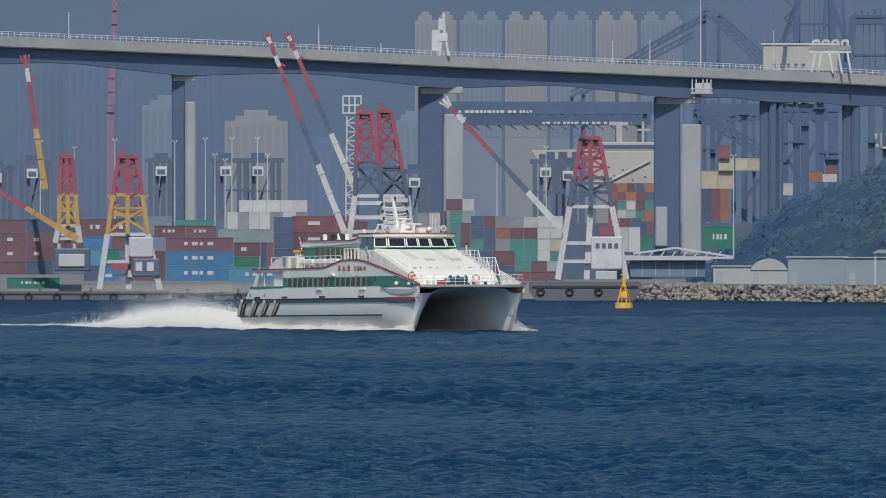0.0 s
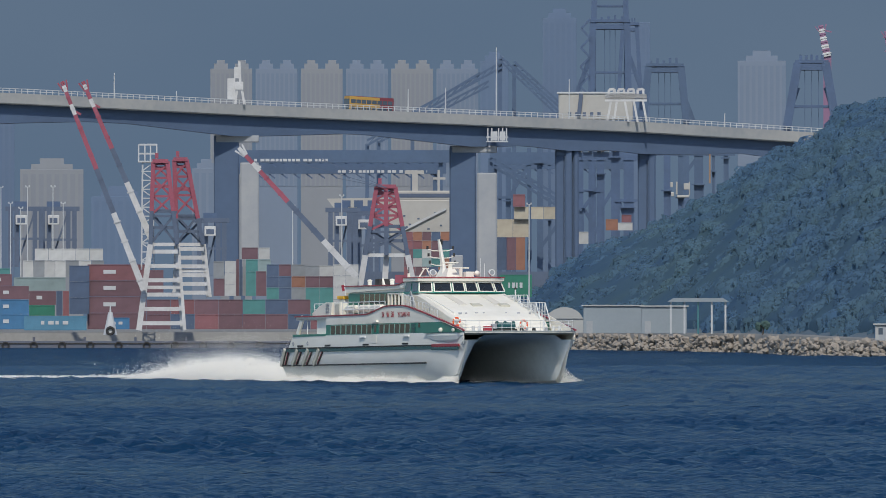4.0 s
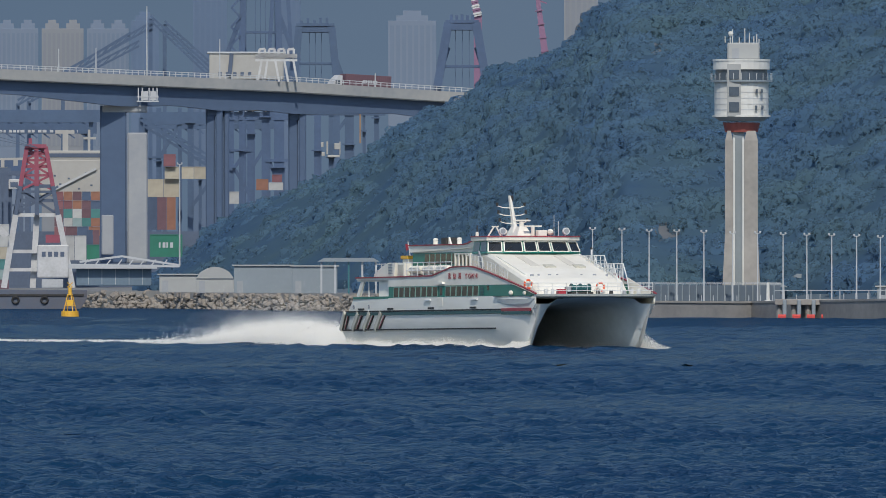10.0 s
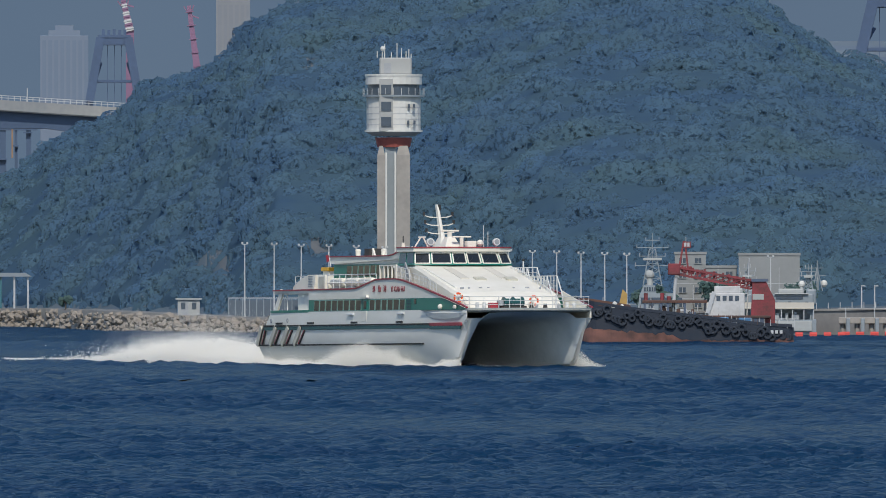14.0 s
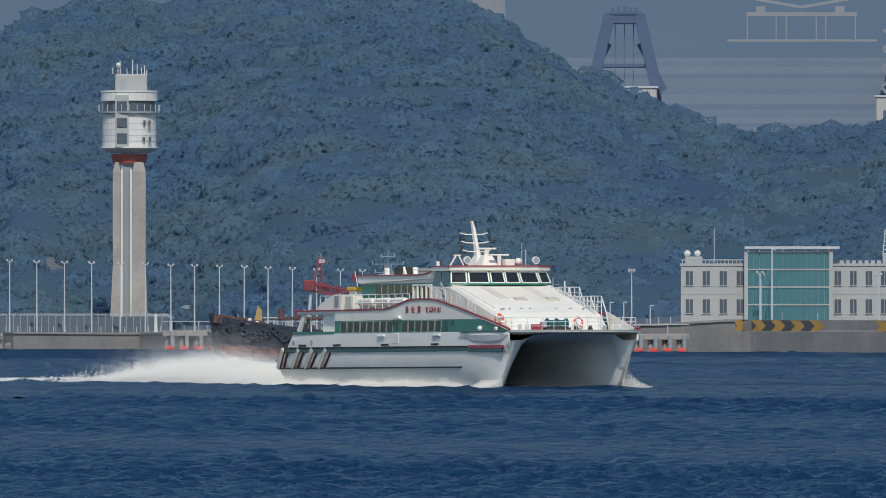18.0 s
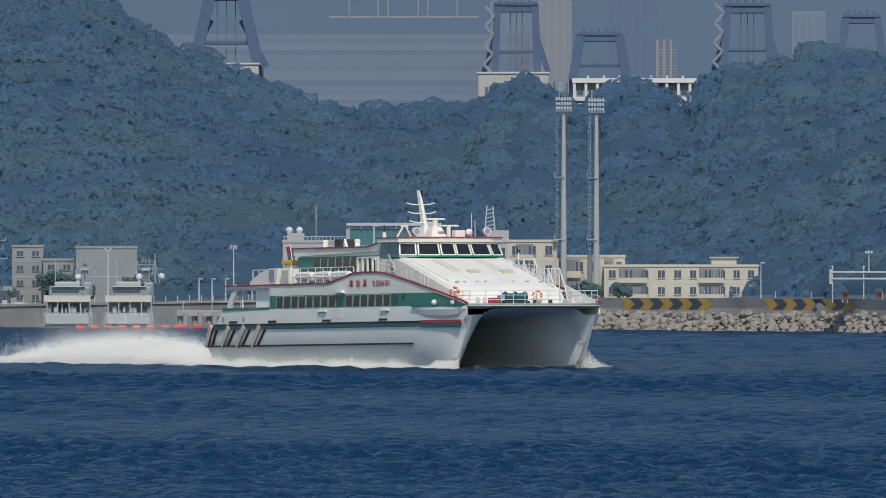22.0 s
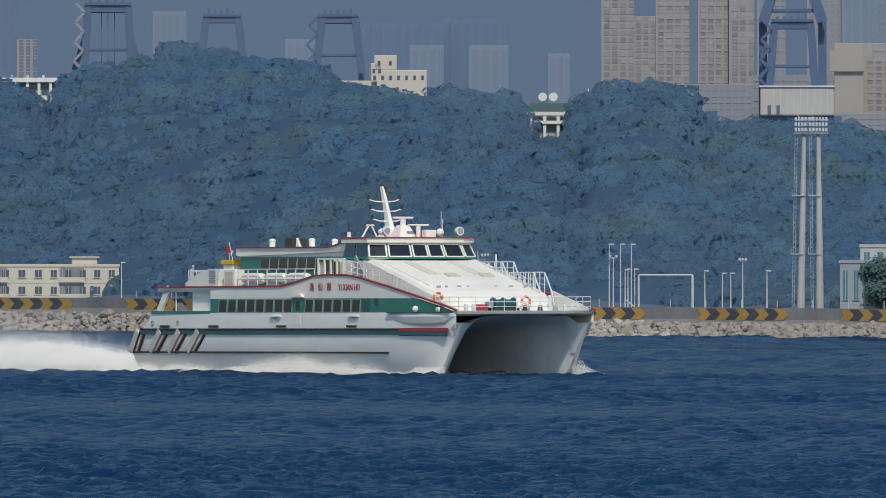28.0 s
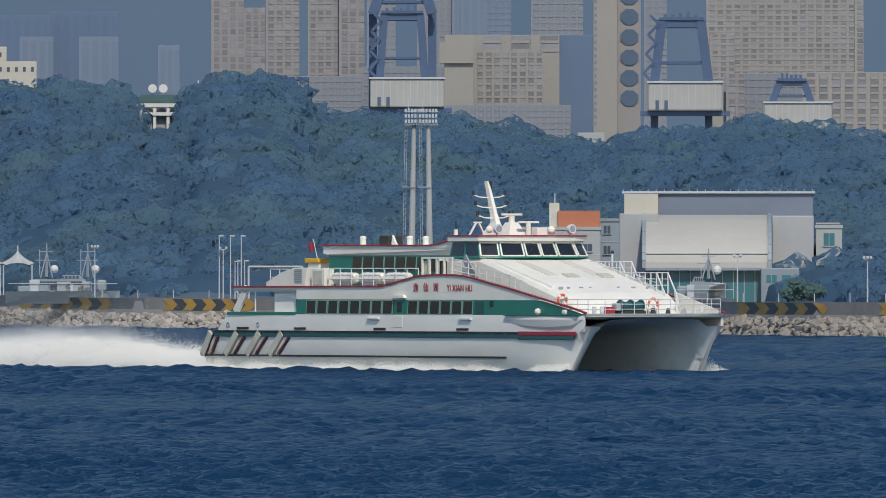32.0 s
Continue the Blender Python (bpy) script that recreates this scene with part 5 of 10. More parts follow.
def quay_crane(u0, u1, v0, v1, d, paint, house=None, stairs=True, label="dark blue ship-to-shore gantry crane", taper=0.22, stay=False, outer=0):
    """The upper frame of a container crane: legs, ties, top platform, stairs, machine house."""
    p = Plot((u0 + u1) / 2, d, v=v0)
    w = u1 - u0
    crane = thing("quay_crane", p.m, label, "crane", "container cranes")
    for y in (0.0, 8.0):
        for a, b in ((u0, u0 + w * taper), (u1, u1 - w * taper)):
            part("leg", p.line(Shape(), a, v0, b, v1, w * 0.17 * p.k, y), paint, crane)
        part("tie", p.line(Shape(), u0 + w * taper, v1 - (v1 - v0) * 0.06, u1 - w * taper, v1 - (v1 - v0) * 0.06, w * 0.13 * p.k, y), paint, crane)
        part("tie", p.line(Shape(), u0 + w * 0.1, v0 + (v1 - v0) * 0.32, u1 - w * 0.1, v0 + (v1 - v0) * 0.32, w * 0.05 * p.k, y), paint, crane)
    for a in (u0 + w * taper, u1 - w * taper):
        part("tie", Shape().beam((p.x(a), 0, p.z(v1)), (p.x(a), 8, p.z(v1)), 0.9), paint, crane)
    for a in (u0, u1):
        part("lower_leg", Shape().box(p.x(a) - w * 0.07 * p.k, p.x(a) + w * 0.07 * p.k, 3, 4.5, 2.0 - p.base, 0), paint, crane)
    part("platform", p.box(Shape(), u0 + w * taper - 5, u1 - w * taper + 5, v1, v1 + 5, -1, 9), paint, crane)
    rng = random.Random(int(u0))
    for i in range(5):
        a = u0 + w * (taper + 0.03) + i * w * (0.98 - 2 * taper) / 5
        part("sheave", p.box(Shape(), a, a + w * 0.06, v1 + 5, v1 + rng.uniform(9, 16), 1, 4), paint, crane)
    if outer:
        for a, s in ((u0 + w * taper, -1), (u1 - w * taper, 1)):
            part("raker", p.line(Shape(), a, v0 + (v1 - v0) * 0.62, a + s * outer, v0, 1.1, 4), paint, crane)
        for i in range(3):
            a = u0 + w * (0.36 + 0.14 * i)
            part("hoist_cable", p.line(Shape(), a, v0, a, v1, 0.14, 2), paint, crane)
    if stay:
        part("stay", p.line(Shape(), u0 + w * 0.3, v1 - 10, u1 + w * 0.14, v0, w * 0.05 * p.k, 4), paint, crane)
        part("stay", p.line(Shape(), u0 + w * 0.35, v1 - 10, u1 - w * 0.3, v0 + 20, w * 0.03 * p.k, 2), paint, crane)
    if stairs:
        v, side, i = v0, -1, 0
        while v < v1 - 6:
            q = (v - v0) / (v1 - v0)
            a = u0 + w * taper * q - 4
            part("stair_flight", p.line(Shape(), a - (0 if side < 0 else 16), v, a - (16 if side < 0 else 0), v + 17, 0.5, -0.8), HAZE_BEIGE if stairs == 2 else paint, crane)
            v, side = v + 17, -side
    if house:
        a, b, c, e = house
        body = part("machine_house", p.box(Shape(), a, b, c, e, -2, 9, 0.2), HOUSE_WHITE, crane, "white machine house")
        for i in range(10):
            f = a + (b - a) * (i + 1) / 11
            part("panel_joint", p.box(Shape(), f - 0.5, f + 0.5, c + 2, e - 2, -2.06, -1.9), LATTICE, body)
        for f in (0.1, 0.22):
            part("door", p.box(Shape(), a + (b - a) * f, a + (b - a) * f + 6, c + 2, c + 18, -2.1, -1.9), CRANE_NAVY, body)
        part("roof_edge", p.box(Shape(), a - 2, b + 2, e, e + 3, -2.3, 9.3), BAR, body)
        part("girder", p.box(Shape(), a - 14, b + 14, c - 9, c - 1, -1, 8), paint, crane)
    return crane


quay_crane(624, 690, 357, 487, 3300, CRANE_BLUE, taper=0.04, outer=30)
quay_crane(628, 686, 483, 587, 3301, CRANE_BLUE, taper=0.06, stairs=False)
quay_crane(716, 792, 312, 409, 3500, CRANE_HAZED, stairs=False, taper=0.12, outer=22)
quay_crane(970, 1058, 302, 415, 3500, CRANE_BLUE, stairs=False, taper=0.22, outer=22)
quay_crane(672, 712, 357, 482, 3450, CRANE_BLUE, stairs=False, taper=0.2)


def white_house():
    p = Plot(628, 3200, v=315)
    ob = thing("machine_house", p.m, "large white crane machine house behind the viaduct", "machine house")
    part("wall", p.box(Shape(), 566, 698, 315, 361, 0, 9, 0.2), HOUSE_WHITE, ob)
    part("roof", p.box(Shape(), 563, 702, 361, 364, -0.3, 9.3), BAR, ob)
    for a in (1005, 1018, 1031, 1044, 1057):
        part("opening", p.box(Shape(), a - 422.4, a - 416.4, 321, 328, -0.1, 0.2), CRANE_NAVY, ob)
    part("post", p.line(Shape(), 602, 322, 606, 361, 0.9, -0.4), CRANE_NAVY, ob)
    return ob


white_house()


def boom_group():
    """The lowered booms and trusses of cranes behind the viaduct."""
    rng = random.Random(21)
    for k, (x0, y0, x1, y1, d) in enumerate(((1078, 236, 1240, 335, 3120), (1086, 248, 1236, 342, 3125), (860, 210, 1060, 90, 3600), (880, 205, 1075, 105, 3610), (940, 160, 1100, 70, 3620), (1095, 60, 1200, 160, 3620), (1120, 70, 1225, 165, 3630))):
        p = Plot(x0 - 632.5, d, v=478.9 - y0)
        ob = thing("crane_boom", p.m, "slanting blue-grey crane boom truss", "crane boom", "lowered crane booms")
        a, b = (p.x(x0 - 632.5), p.z(478.9 - y0)), (p.x(x1 - 632.5), p.z(478.9 - y1))
        for o in (0.0, 1.3):
            part("chord", Shape().beam((a[0], 0, a[1] + o), (b[0], 0, b[1] + o), 0.55), CRANE_HAZED, ob)
        for i in range(12):
            f, g = i / 12, (i + 1) / 12
            part("lacing", Shape().beam((a[0] + (b[0] - a[0]) * f, 0, a[1] + (b[1] - a[1]) * f), (a[0] + (b[0] - a[0]) * g, 0, a[1] + 1.3 + (b[1] - a[1]) * g), 0.25), CRANE_HAZED, ob)
        part("prop", Shape().box(a[0] - 0.5, a[0] + 0.5, 0.5, 1.5, 2.0 - p.base, a[1] + 0.5), CRANE_HAZED, ob)
    # level booms with pale bars of lettering
    for x0, x1, y, w0, w1, d in ((600, 1010, 226, 660, 796, 3300), (620, 1000, 246, 808, 966, 3320), (1090, 1320, 238, 0, 0, 3310)):
        p = Plot(x0 - 632.5, d, v=478.9 - y - 14)
        ob = thing("crane_boom", p.m, "level blue-grey crane boom with a pale name", "crane boom", "level crane booms")
        part("girder", p.box(Shape(), x0 - 632.5, x1 - 632.5, 478.9 - y - 14, 478.9 - y + 8, 0, 3), CRANE_HAZED, ob)
        for i in range(0, (x1 - x0) // 22):
            part("brace", p.line(Shape(), x0 + i * 22 - 632.5, 478.9 - y - 14, x0 + i * 22 - 621.5, 478.9 - y - 22, 0.35, 0.5), CRANE_BLUE, ob)
        for a in (x0 + 20, x1 - 20):
            part("prop", Shape().box(p.x(a - 632.5) - 0.5, p.x(a - 632.5) + 0.5, 1, 2, 2.0 - p.base, 0.2), CRANE_HAZED, ob)
        if w1:
            word = [0, 8, 9, 22, 23, 31]
            x = w0
            while x < w1:
                n = rng.choice((4, 5, 6, 7))
                part("letter_bar", p.box(Shape(), x - 632.5, min(x + n, w1) - 632.5, 478.9 - y - 12, 478.9 - y - 12 + 4.5, -0.12, 0.0), BAR, ob)
                x += n + rng.choice((2, 2, 2, 6))


boom_group()


# orange greyed down, the haze painted into it
HAZED_ORANGE = mat("hazed_orange", (0.24, 0.16, 0.11), 0.7, var=0.2, size=3)


def portal_frame(columns, v0, v1, d, beams, braces, paint, label):
    """The lower steelwork of a quay crane standing behind the viaduct: (bearing, width) of columns, levels of beams, slanting braces."""
    p = Plot(columns[0][0], d, v=v0)
    ob = thing("portal_crane", p.m, label, "crane", "portal cranes behind the viaduct")
    for u, w in columns:
        part("column", Shape().box(p.x(u - w / 2), p.x(u + w / 2), 0, 1.6, min(0.0, 2.0 - p.base), p.z(v1)), paint, ob)
    for a, b, v, h in beams:
        part("beam", p.box(Shape(), a, b, v, v + h, -0.3, 1.4), paint, ob)
    for a, va, b, vb in braces:
        part("brace", p.line(Shape(), a, va, b, vb, 0.8, 0.6), paint, ob)
    for i, (u, w) in enumerate(columns):
        v = v0 + (v1 - v0) * (0.35 + 0.17 * (i % 4))
        part("landing", p.box(Shape(), u - w / 2 - 5, u + w / 2 + 3, v, v + 2.5, -1.2, 0), paint, ob)
        part("ladder", p.box(Shape(), u + w / 2 - 1, u + w / 2 + 1, v0, v, -0.4, -0.1), paint, ob)
    return ob


portal_frame([(462, 6), (477, 9), (514, 7), (533, 10), (550, 5)], 67, 265, 3140, [(444, 568, 235, 22), (458, 508, 175, 4)], [(477, 175, 514, 235), (533, 87, 563, 127)], CRANE_HAZED, "blue-grey lower steelwork of a container crane")
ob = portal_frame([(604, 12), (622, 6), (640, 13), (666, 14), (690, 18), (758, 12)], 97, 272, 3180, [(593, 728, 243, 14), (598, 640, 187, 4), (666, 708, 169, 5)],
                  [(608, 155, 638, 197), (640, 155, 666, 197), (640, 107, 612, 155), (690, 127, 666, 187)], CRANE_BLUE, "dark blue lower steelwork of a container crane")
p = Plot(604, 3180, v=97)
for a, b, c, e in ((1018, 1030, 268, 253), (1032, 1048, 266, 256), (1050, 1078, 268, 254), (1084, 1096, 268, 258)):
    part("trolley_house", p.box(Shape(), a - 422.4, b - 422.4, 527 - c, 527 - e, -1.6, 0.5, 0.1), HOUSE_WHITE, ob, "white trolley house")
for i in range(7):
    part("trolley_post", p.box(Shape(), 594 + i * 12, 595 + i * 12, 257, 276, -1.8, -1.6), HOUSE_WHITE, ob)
ob = portal_frame([(782, 9), (814, 16), (840, 5), (862, 8)], 127, 265, 3220, [(738, 878, 251, 12)], [(782, 209, 814, 251)], CRANE_HAZED, "blue-grey lower steelwork of a container crane")
p = Plot(782, 3220, v=127)
for a, b, c, e in ((1185, 1191, 332, 323), (1198, 1220, 350, 346), (1210, 1220, 336, 325), (1187, 1193, 348, 341), (1196, 1199, 345, 322), (1219, 1221, 346, 322)):
    part("cab", p.box(Shape(), a - 422.4, b - 422.4, 527 - c, 527 - e, -1.9, 0, 0.1), HOUSE_WHITE, ob, "white operator's cab")
part("mast", p.box(Shape(), 832, 835, 202, 257, -1.5, -0.5), HAZED_ORANGE, ob, "orange mast dulled by painted haze")


def yard_crane(x0, x1, y0, y1, d, group="yard cranes"):
    """A straddling yard crane, placed from pixels of the camera's view at 3 s."""
    u0, u1, v0, v1 = x0 - 632.5, x1 - 632.5, 478.9 - y1, 478.9 - y0
    p = Plot((u0 + u1) / 2, d, v=v0)
    ob = thing("yard_crane", p.m, "dark blue straddling yard crane with a white cab", "crane", group)
    for a in (u0 + 3, u0 + 14, u1 - 14, u1 - 3):
        part("leg", p.line(Shape(), a, v0, a, v1, 0.9, 0), CRANE_NAVY, ob)
    part("girder", p.box(Shape(), u0 - 6, u1 + 6, v1 - 8, v1, -0.5, 3), CRANE_NAVY, ob)
    part("girder", p.box(Shape(), u0 - 2, u1 + 2, v0 + (v1 - v0) * 0.45, v0 + (v1 - v0) * 0.45 + 4, -0.5, 1), CRANE_NAVY, ob)
    part("trolley", p.box(Shape(), u0 + 10, u0 + 34, v1, v1 + 9, 0, 3), CRANE_BLUE, ob)
    part("cab", p.box(Shape(), u0 + 12, u0 + 32, v1 - 32, v1 - 15, -2, 0.5, 0.1), CRANE_WHITE, ob, "white operator's cab")
    part("cab_window", p.box(Shape(), u0 + 15, u0 + 29, v1 - 29, v1 - 20, -2.05, -1.9), CRANE_NAVY, ob)
    part("brace", p.line(Shape(), u0 + 14, v0, u1 - 14, v1 - 8, 0.35, 1), CRANE_NAVY, ob)
    return ob


for row in ((112, 152, 318, 420, 2760), (226, 286, 318, 425, 2780), (283, 345, 318, 428, 2790), (560, 610, 338, 440, 2800), (792, 842, 320, 430, 2780), (832, 880, 326, 440, 2790), (-116, -66, 322, 430, 2760), (-180, -130, 330, 430, 2770)):
    yard_crane(*row)


def light_pole(u, v0, v1, d, r=0.12, heads=1, label="slim grey lamp post", group="lamp posts", paint=None, z0=None):
    p = Plot(u, d, v=v0) if z0 is None else Plot(u, d, z=z0)
    h = p.z(v1)
    ob = thing("lamp_post", p.m, label, "lamp post", group)
    part("post", Shape().tube((0, 0, 0), (0, 0, h), r, r * 0.6, n=6), paint or LATTICE, ob)
    if heads == 1:
        part("lamp", Shape().box(-0.08, 0.5, -0.12, 0.12, h - 0.06, h + 0.08, 0.03), paint or LATTICE, ob)
    else:
        part("lamp_bar", Shape().box(-0.4, 0.4, -0.06, 0.06, h, h + 0.12), paint or LATTICE, ob)
        for i in range(heads):
            a = -0.35 + 0.7 * i / (heads - 1)
            part("lamp", Shape().box(a - 0.14, a + 0.14, -0.3, 0.06, h + 0.1, h + 0.38, 0.04), paint or LATTICE, ob)
    return ob


for x, y in ((52, 287), (158, 290), (212, 285), (229, 313), (259, 284), (304, 284), (322, 313), (247, 322), (-80, 290), (-20, 300), (728, 318), (815, 300)):
    light_pole(x - 632.5, 37, 478.9 - y, 2700, 0.14, 2, "slim grey container-yard lamp post", "yard lamp posts")
light_pole(514, -16, 164, 2450, 0.16, 2, "tall pale lamp post by the port sheds", "yard lamp posts")


# ---- containers ----
PAINTS = {}
# container paints, their saturation lowered to hold the haze
for key, col in (("maroon", (0.135, 0.075, 0.095)), ("red", (0.20, 0.085, 0.10)), ("blue", (0.045, 0.165, 0.33)), ("sky", (0.075, 0.22, 0.34)), ("navy", (0.06, 0.095, 0.165)), ("teal", (0.06, 0.20, 0.20)),
                 ("white", (0.40, 0.41, 0.41)), ("grey", (0.20, 0.22, 0.24)), ("green", (0.02, 0.16, 0.11)), ("orange", (0.26, 0.125, 0.085)), ("pale", (0.22, 0.30, 0.31)), ("beige", (0.38, 0.35, 0.28))):
    PAINTS[key] = mat("container_" + key, col, 0.6, var=0.25, size=4, fine=0.9, each=0.12)
BOXES = {}


def container_mesh(key, length, height):
    """A ribbed box with corner posts and top rails, kept for each paint and size."""
    tag = (key, round(length, 1), round(height, 1))
    if tag not in BOXES:
        sh = Shape().box(0, length, 0.06, 2.4, 0.05, height - 0.05)
        n = max(3, int(length / 0.75))
        for i in range(n):
            a = 0.2 + (length - 0.4) * i / n
            sh.box(a, a + (length - 0.4) / n * 0.5, 0.0, 0.08, 0.18, height - 0.18)
        for a in (0, length - 0.16):
            sh.box(a, a + 0.16, -0.03, 0.1, 0, height)
        sh.box(0.16, length - 0.16, -0.03, 0.1, height - 0.16, height)
        sh.box(0.16, length - 0.16, -0.03, 0.1, 0, 0.14)
        BOXES[tag] = turned_out(sh.mesh("container", PAINTS[key]))
    return BOXES[tag]


WORDS = {"maroon": "dark maroon ribbed shipping container in a stack", "red": "red ribbed shipping container in a stack, dulled by painted haze", "blue": "bright blue ribbed shipping container with pale lettering", "sky": "light blue ribbed shipping container with pale lettering",
         "navy": "navy ribbed shipping container in a stack", "teal": "teal ribbed shipping container in a stack", "white": "white ribbed shipping container in a stack", "grey": "grey ribbed shipping container in a stack",
         "green": "green ribbed shipping container in a stack", "orange": "orange ribbed shipping container in a stack", "pale": "pale green ribbed shipping container in a stack", "beige": "beige ribbed shipping container in a stack"}


def container(x0, x1, y0, y1, key, d, bars=0):
    """A container placed between pixels of the camera's view at 3 s."""
    p = Plot(x0 - 632.5, d, v=478.9 - y1)
    ob = new("container", container_mesh(key, (x1 - x0 - 0.6) * p.k, (y1 - y0 - 0.4) * p.k))
    ob.matrix_basis = p.m
    tagged(ob, WORDS[key], "container", "stacked containers")
    for i in range(bars):
        w = (x1 - x0) * p.k
        a = w * (0.27 + 0.46 * i / bars)
        h = (y1 - y0) * p.k
        part("letter_bar", Shape().box(a, a + w * 0.46 / bars * (0.45 + 0.3 * (i % 2)), -0.07, -0.02, h * 0.40, h * 0.64), BAR, ob)
    return ob


# rows: first and last bearing, top and bottom height, how many side by side, paints
for x0, x1, y0, y1, n, keys, d, bars in (
        (142, 262, 508, 535, 1, "blue", 2560, 4), (142, 262, 482, 508, 1, "blue", 2560, 4), (142, 262, 458, 482, 1, "maroon", 2560, 4), (122, 232, 437, 458, 2, "maroon maroon", 2562, 3),
        (158, 229, 427, 437, 1, "teal", 2580, 0), (253, 364, 511, 537, 1, "sky", 2558, 4), (262, 310, 467, 492, 1, "maroon", 2570, 1), (262, 308, 492, 511, 1, "green", 2570, 0), (310, 333, 467, 511, 2, "navy red", 2570, 0),
        (235, 327, 443, 466, 1, "pale", 2575, 0), (333, 369, 422, 450, 1, "navy", 2566, 0), (333, 369, 450, 478, 1, "navy", 2566, 0), (333, 369, 478, 508, 1, "navy", 2566, 0),
        (365, 470, 420, 448, 1, "red", 2568, 1), (365, 470, 448, 477, 1, "maroon", 2568, 1), (365, 470, 477, 506, 1, "maroon", 2568, 1), (365, 470, 506, 535, 1, "maroon", 2568, 0), (400, 440, 514, 535, 1, "blue", 2555, 2),
        (272, 393, 392, 413, 5, "white white white white white", 2690, 0), (251, 327, 413, 443, 4, "white grey white white", 2688, 0), (327, 395, 413, 443, 3, "grey white grey", 2690, 0),
        (470, 500, 430, 470, 1, "maroon", 2600, 0), (588, 608, 414, 445, 1, "grey", 2640, 0), (608, 628, 414, 435, 1, "white", 2640, 0), (608, 628, 435, 456, 1, "white", 2640, 0), (608, 628, 456, 476, 1, "white", 2640, 0), (588, 608, 445, 476, 1, "maroon", 2640, 0),
        (638, 667, 390, 411, 1, "maroon", 2650, 0), (668, 688, 390, 411, 1, "white", 2650, 0), (645, 667, 411, 432, 1, "teal", 2645, 0), (667, 690, 411, 440, 1, "pale", 2645, 0), (628, 645, 411, 476, 3, "maroon navy grey", 2646, 0),
        (645, 682, 432, 476, 2, "teal maroon", 2643, 0), (682, 726, 420, 441, 2, "navy maroon", 2630, 0), (682, 726, 441, 461, 2, "navy navy", 2630, 0), (682, 726, 461, 482, 2, "teal navy", 2630, 0),
        (726, 751, 441, 461, 1, "orange", 2628, 0), (726, 751, 420, 441, 1, "grey", 2628, 0), (726, 751, 461, 482, 1, "grey", 2628, 0), (751, 800, 422, 441, 2, "grey white", 2626, 0), (751, 800, 441, 461, 2, "maroon maroon", 2626, 0), (751, 800, 461, 500, 2, "teal teal", 2626, 0),
        (800, 845, 420, 440, 2, "white white", 2622, 0), (800, 845, 440, 460, 2, "white white", 2622, 0), (800, 845, 460, 482, 2, "white beige", 2622, 0), (800, 845, 482, 500, 2, "white teal", 2622, 0),
        (940, 982, 440, 484, 2, "white white", 2640, 0), (982, 1005, 456, 484, 1, "green", 2642, 0), (982, 1005, 430, 456, 2, "navy maroon", 2642, 0),
        (925, 1006, 362, 378, 5, "red orange maroon navy orange", 3030, 0), (925, 1006, 378, 393, 5, "red red orange maroon navy", 3030, 0), (925, 1006, 393, 409, 5, "maroon teal white maroon teal", 3030, 0), (925, 1006, 409, 424, 5, "maroon white pale teal orange", 3030, 0), (925, 1006, 424, 440, 4, "red maroon navy orange", 3030, 0),
        (1094, 1152, 438, 478, 1, "green", 2500, 4), (1118, 1140, 296, 318, 1, "red", 3060, 0), (1090, 1146, 340, 372, 2, "beige beige", 3062, 0), (1120, 1146, 318, 340, 1, "beige", 3061, 0), (1150, 1194, 318, 340, 2, "beige beige", 3061, 0), (1090, 1140, 372, 430, 3, "navy maroon orange", 3060, 0), (1230, 1252, 362, 384, 1, "white", 3080, 0),
        (1282, 1304, 340, 360, 1, "orange", 3100, 0), (1304, 1330, 346, 360, 1, "white", 3100, 0), (1310, 1328, 332, 346, 1, "red", 3100, 0),
        (-151, -57, 426, 450, 2, "maroon navy", 2560, 0), (-151, -57, 450, 475, 2, "maroon maroon", 2560, 1), (-151, -57, 475, 500, 2, "maroon maroon", 2560, 1), (-151, -57, 500, 524, 2, "maroon navy", 2560, 0), (-139, -45, 529, 549, 1, "green", 2545, 6),
        (-57, -3, 426, 452, 2, "navy maroon", 2562, 0), (-57, -3, 452, 500, 2, "maroon maroon", 2562, 1), (-3, 46, 456, 478, 1, "blue", 2556, 0), (-3, 60, 478, 508, 2, "sky green", 2556, 0), (-3, 80, 425, 456, 2, "maroon maroon", 2563, 2),
        (-3, 60, 508, 535, 2, "navy blue", 2556, 0), (46, 122, 456, 482, 2, "maroon navy", 2563, 0), (80, 142, 482, 510, 1, "maroon", 2564, 0), (80, 142, 510, 535, 1, "maroon", 2564, 0), (-300, -151, 440, 470, 2, "maroon teal", 2560, 0), (-300, -151, 470, 500, 2, "red navy", 2560, 0), (-300, -151, 500, 530, 2, "blue maroon", 2560, 0),
        (470, 640, 482, 508, 4, "maroon red maroon maroon", 2592, 0), (470, 640, 508, 535, 4, "maroon navy red maroon", 2592, 0), (640, 760, 482, 508, 3, "teal navy maroon", 2600, 0), (640, 760, 508, 535, 3, "maroon maroon navy", 2600, 0),
        (760, 845, 500, 518, 3, "teal maroon pale", 2600, 0), (760, 845, 518, 535, 3, "red maroon maroon", 2600, 0)):
    names = keys.split()
    for i in range(n):
        w = (x1 - x0) / n
        container(x0 + w * i, x0 + w * (i + 1), y0, y1, names[i % len(names)], d, bars)


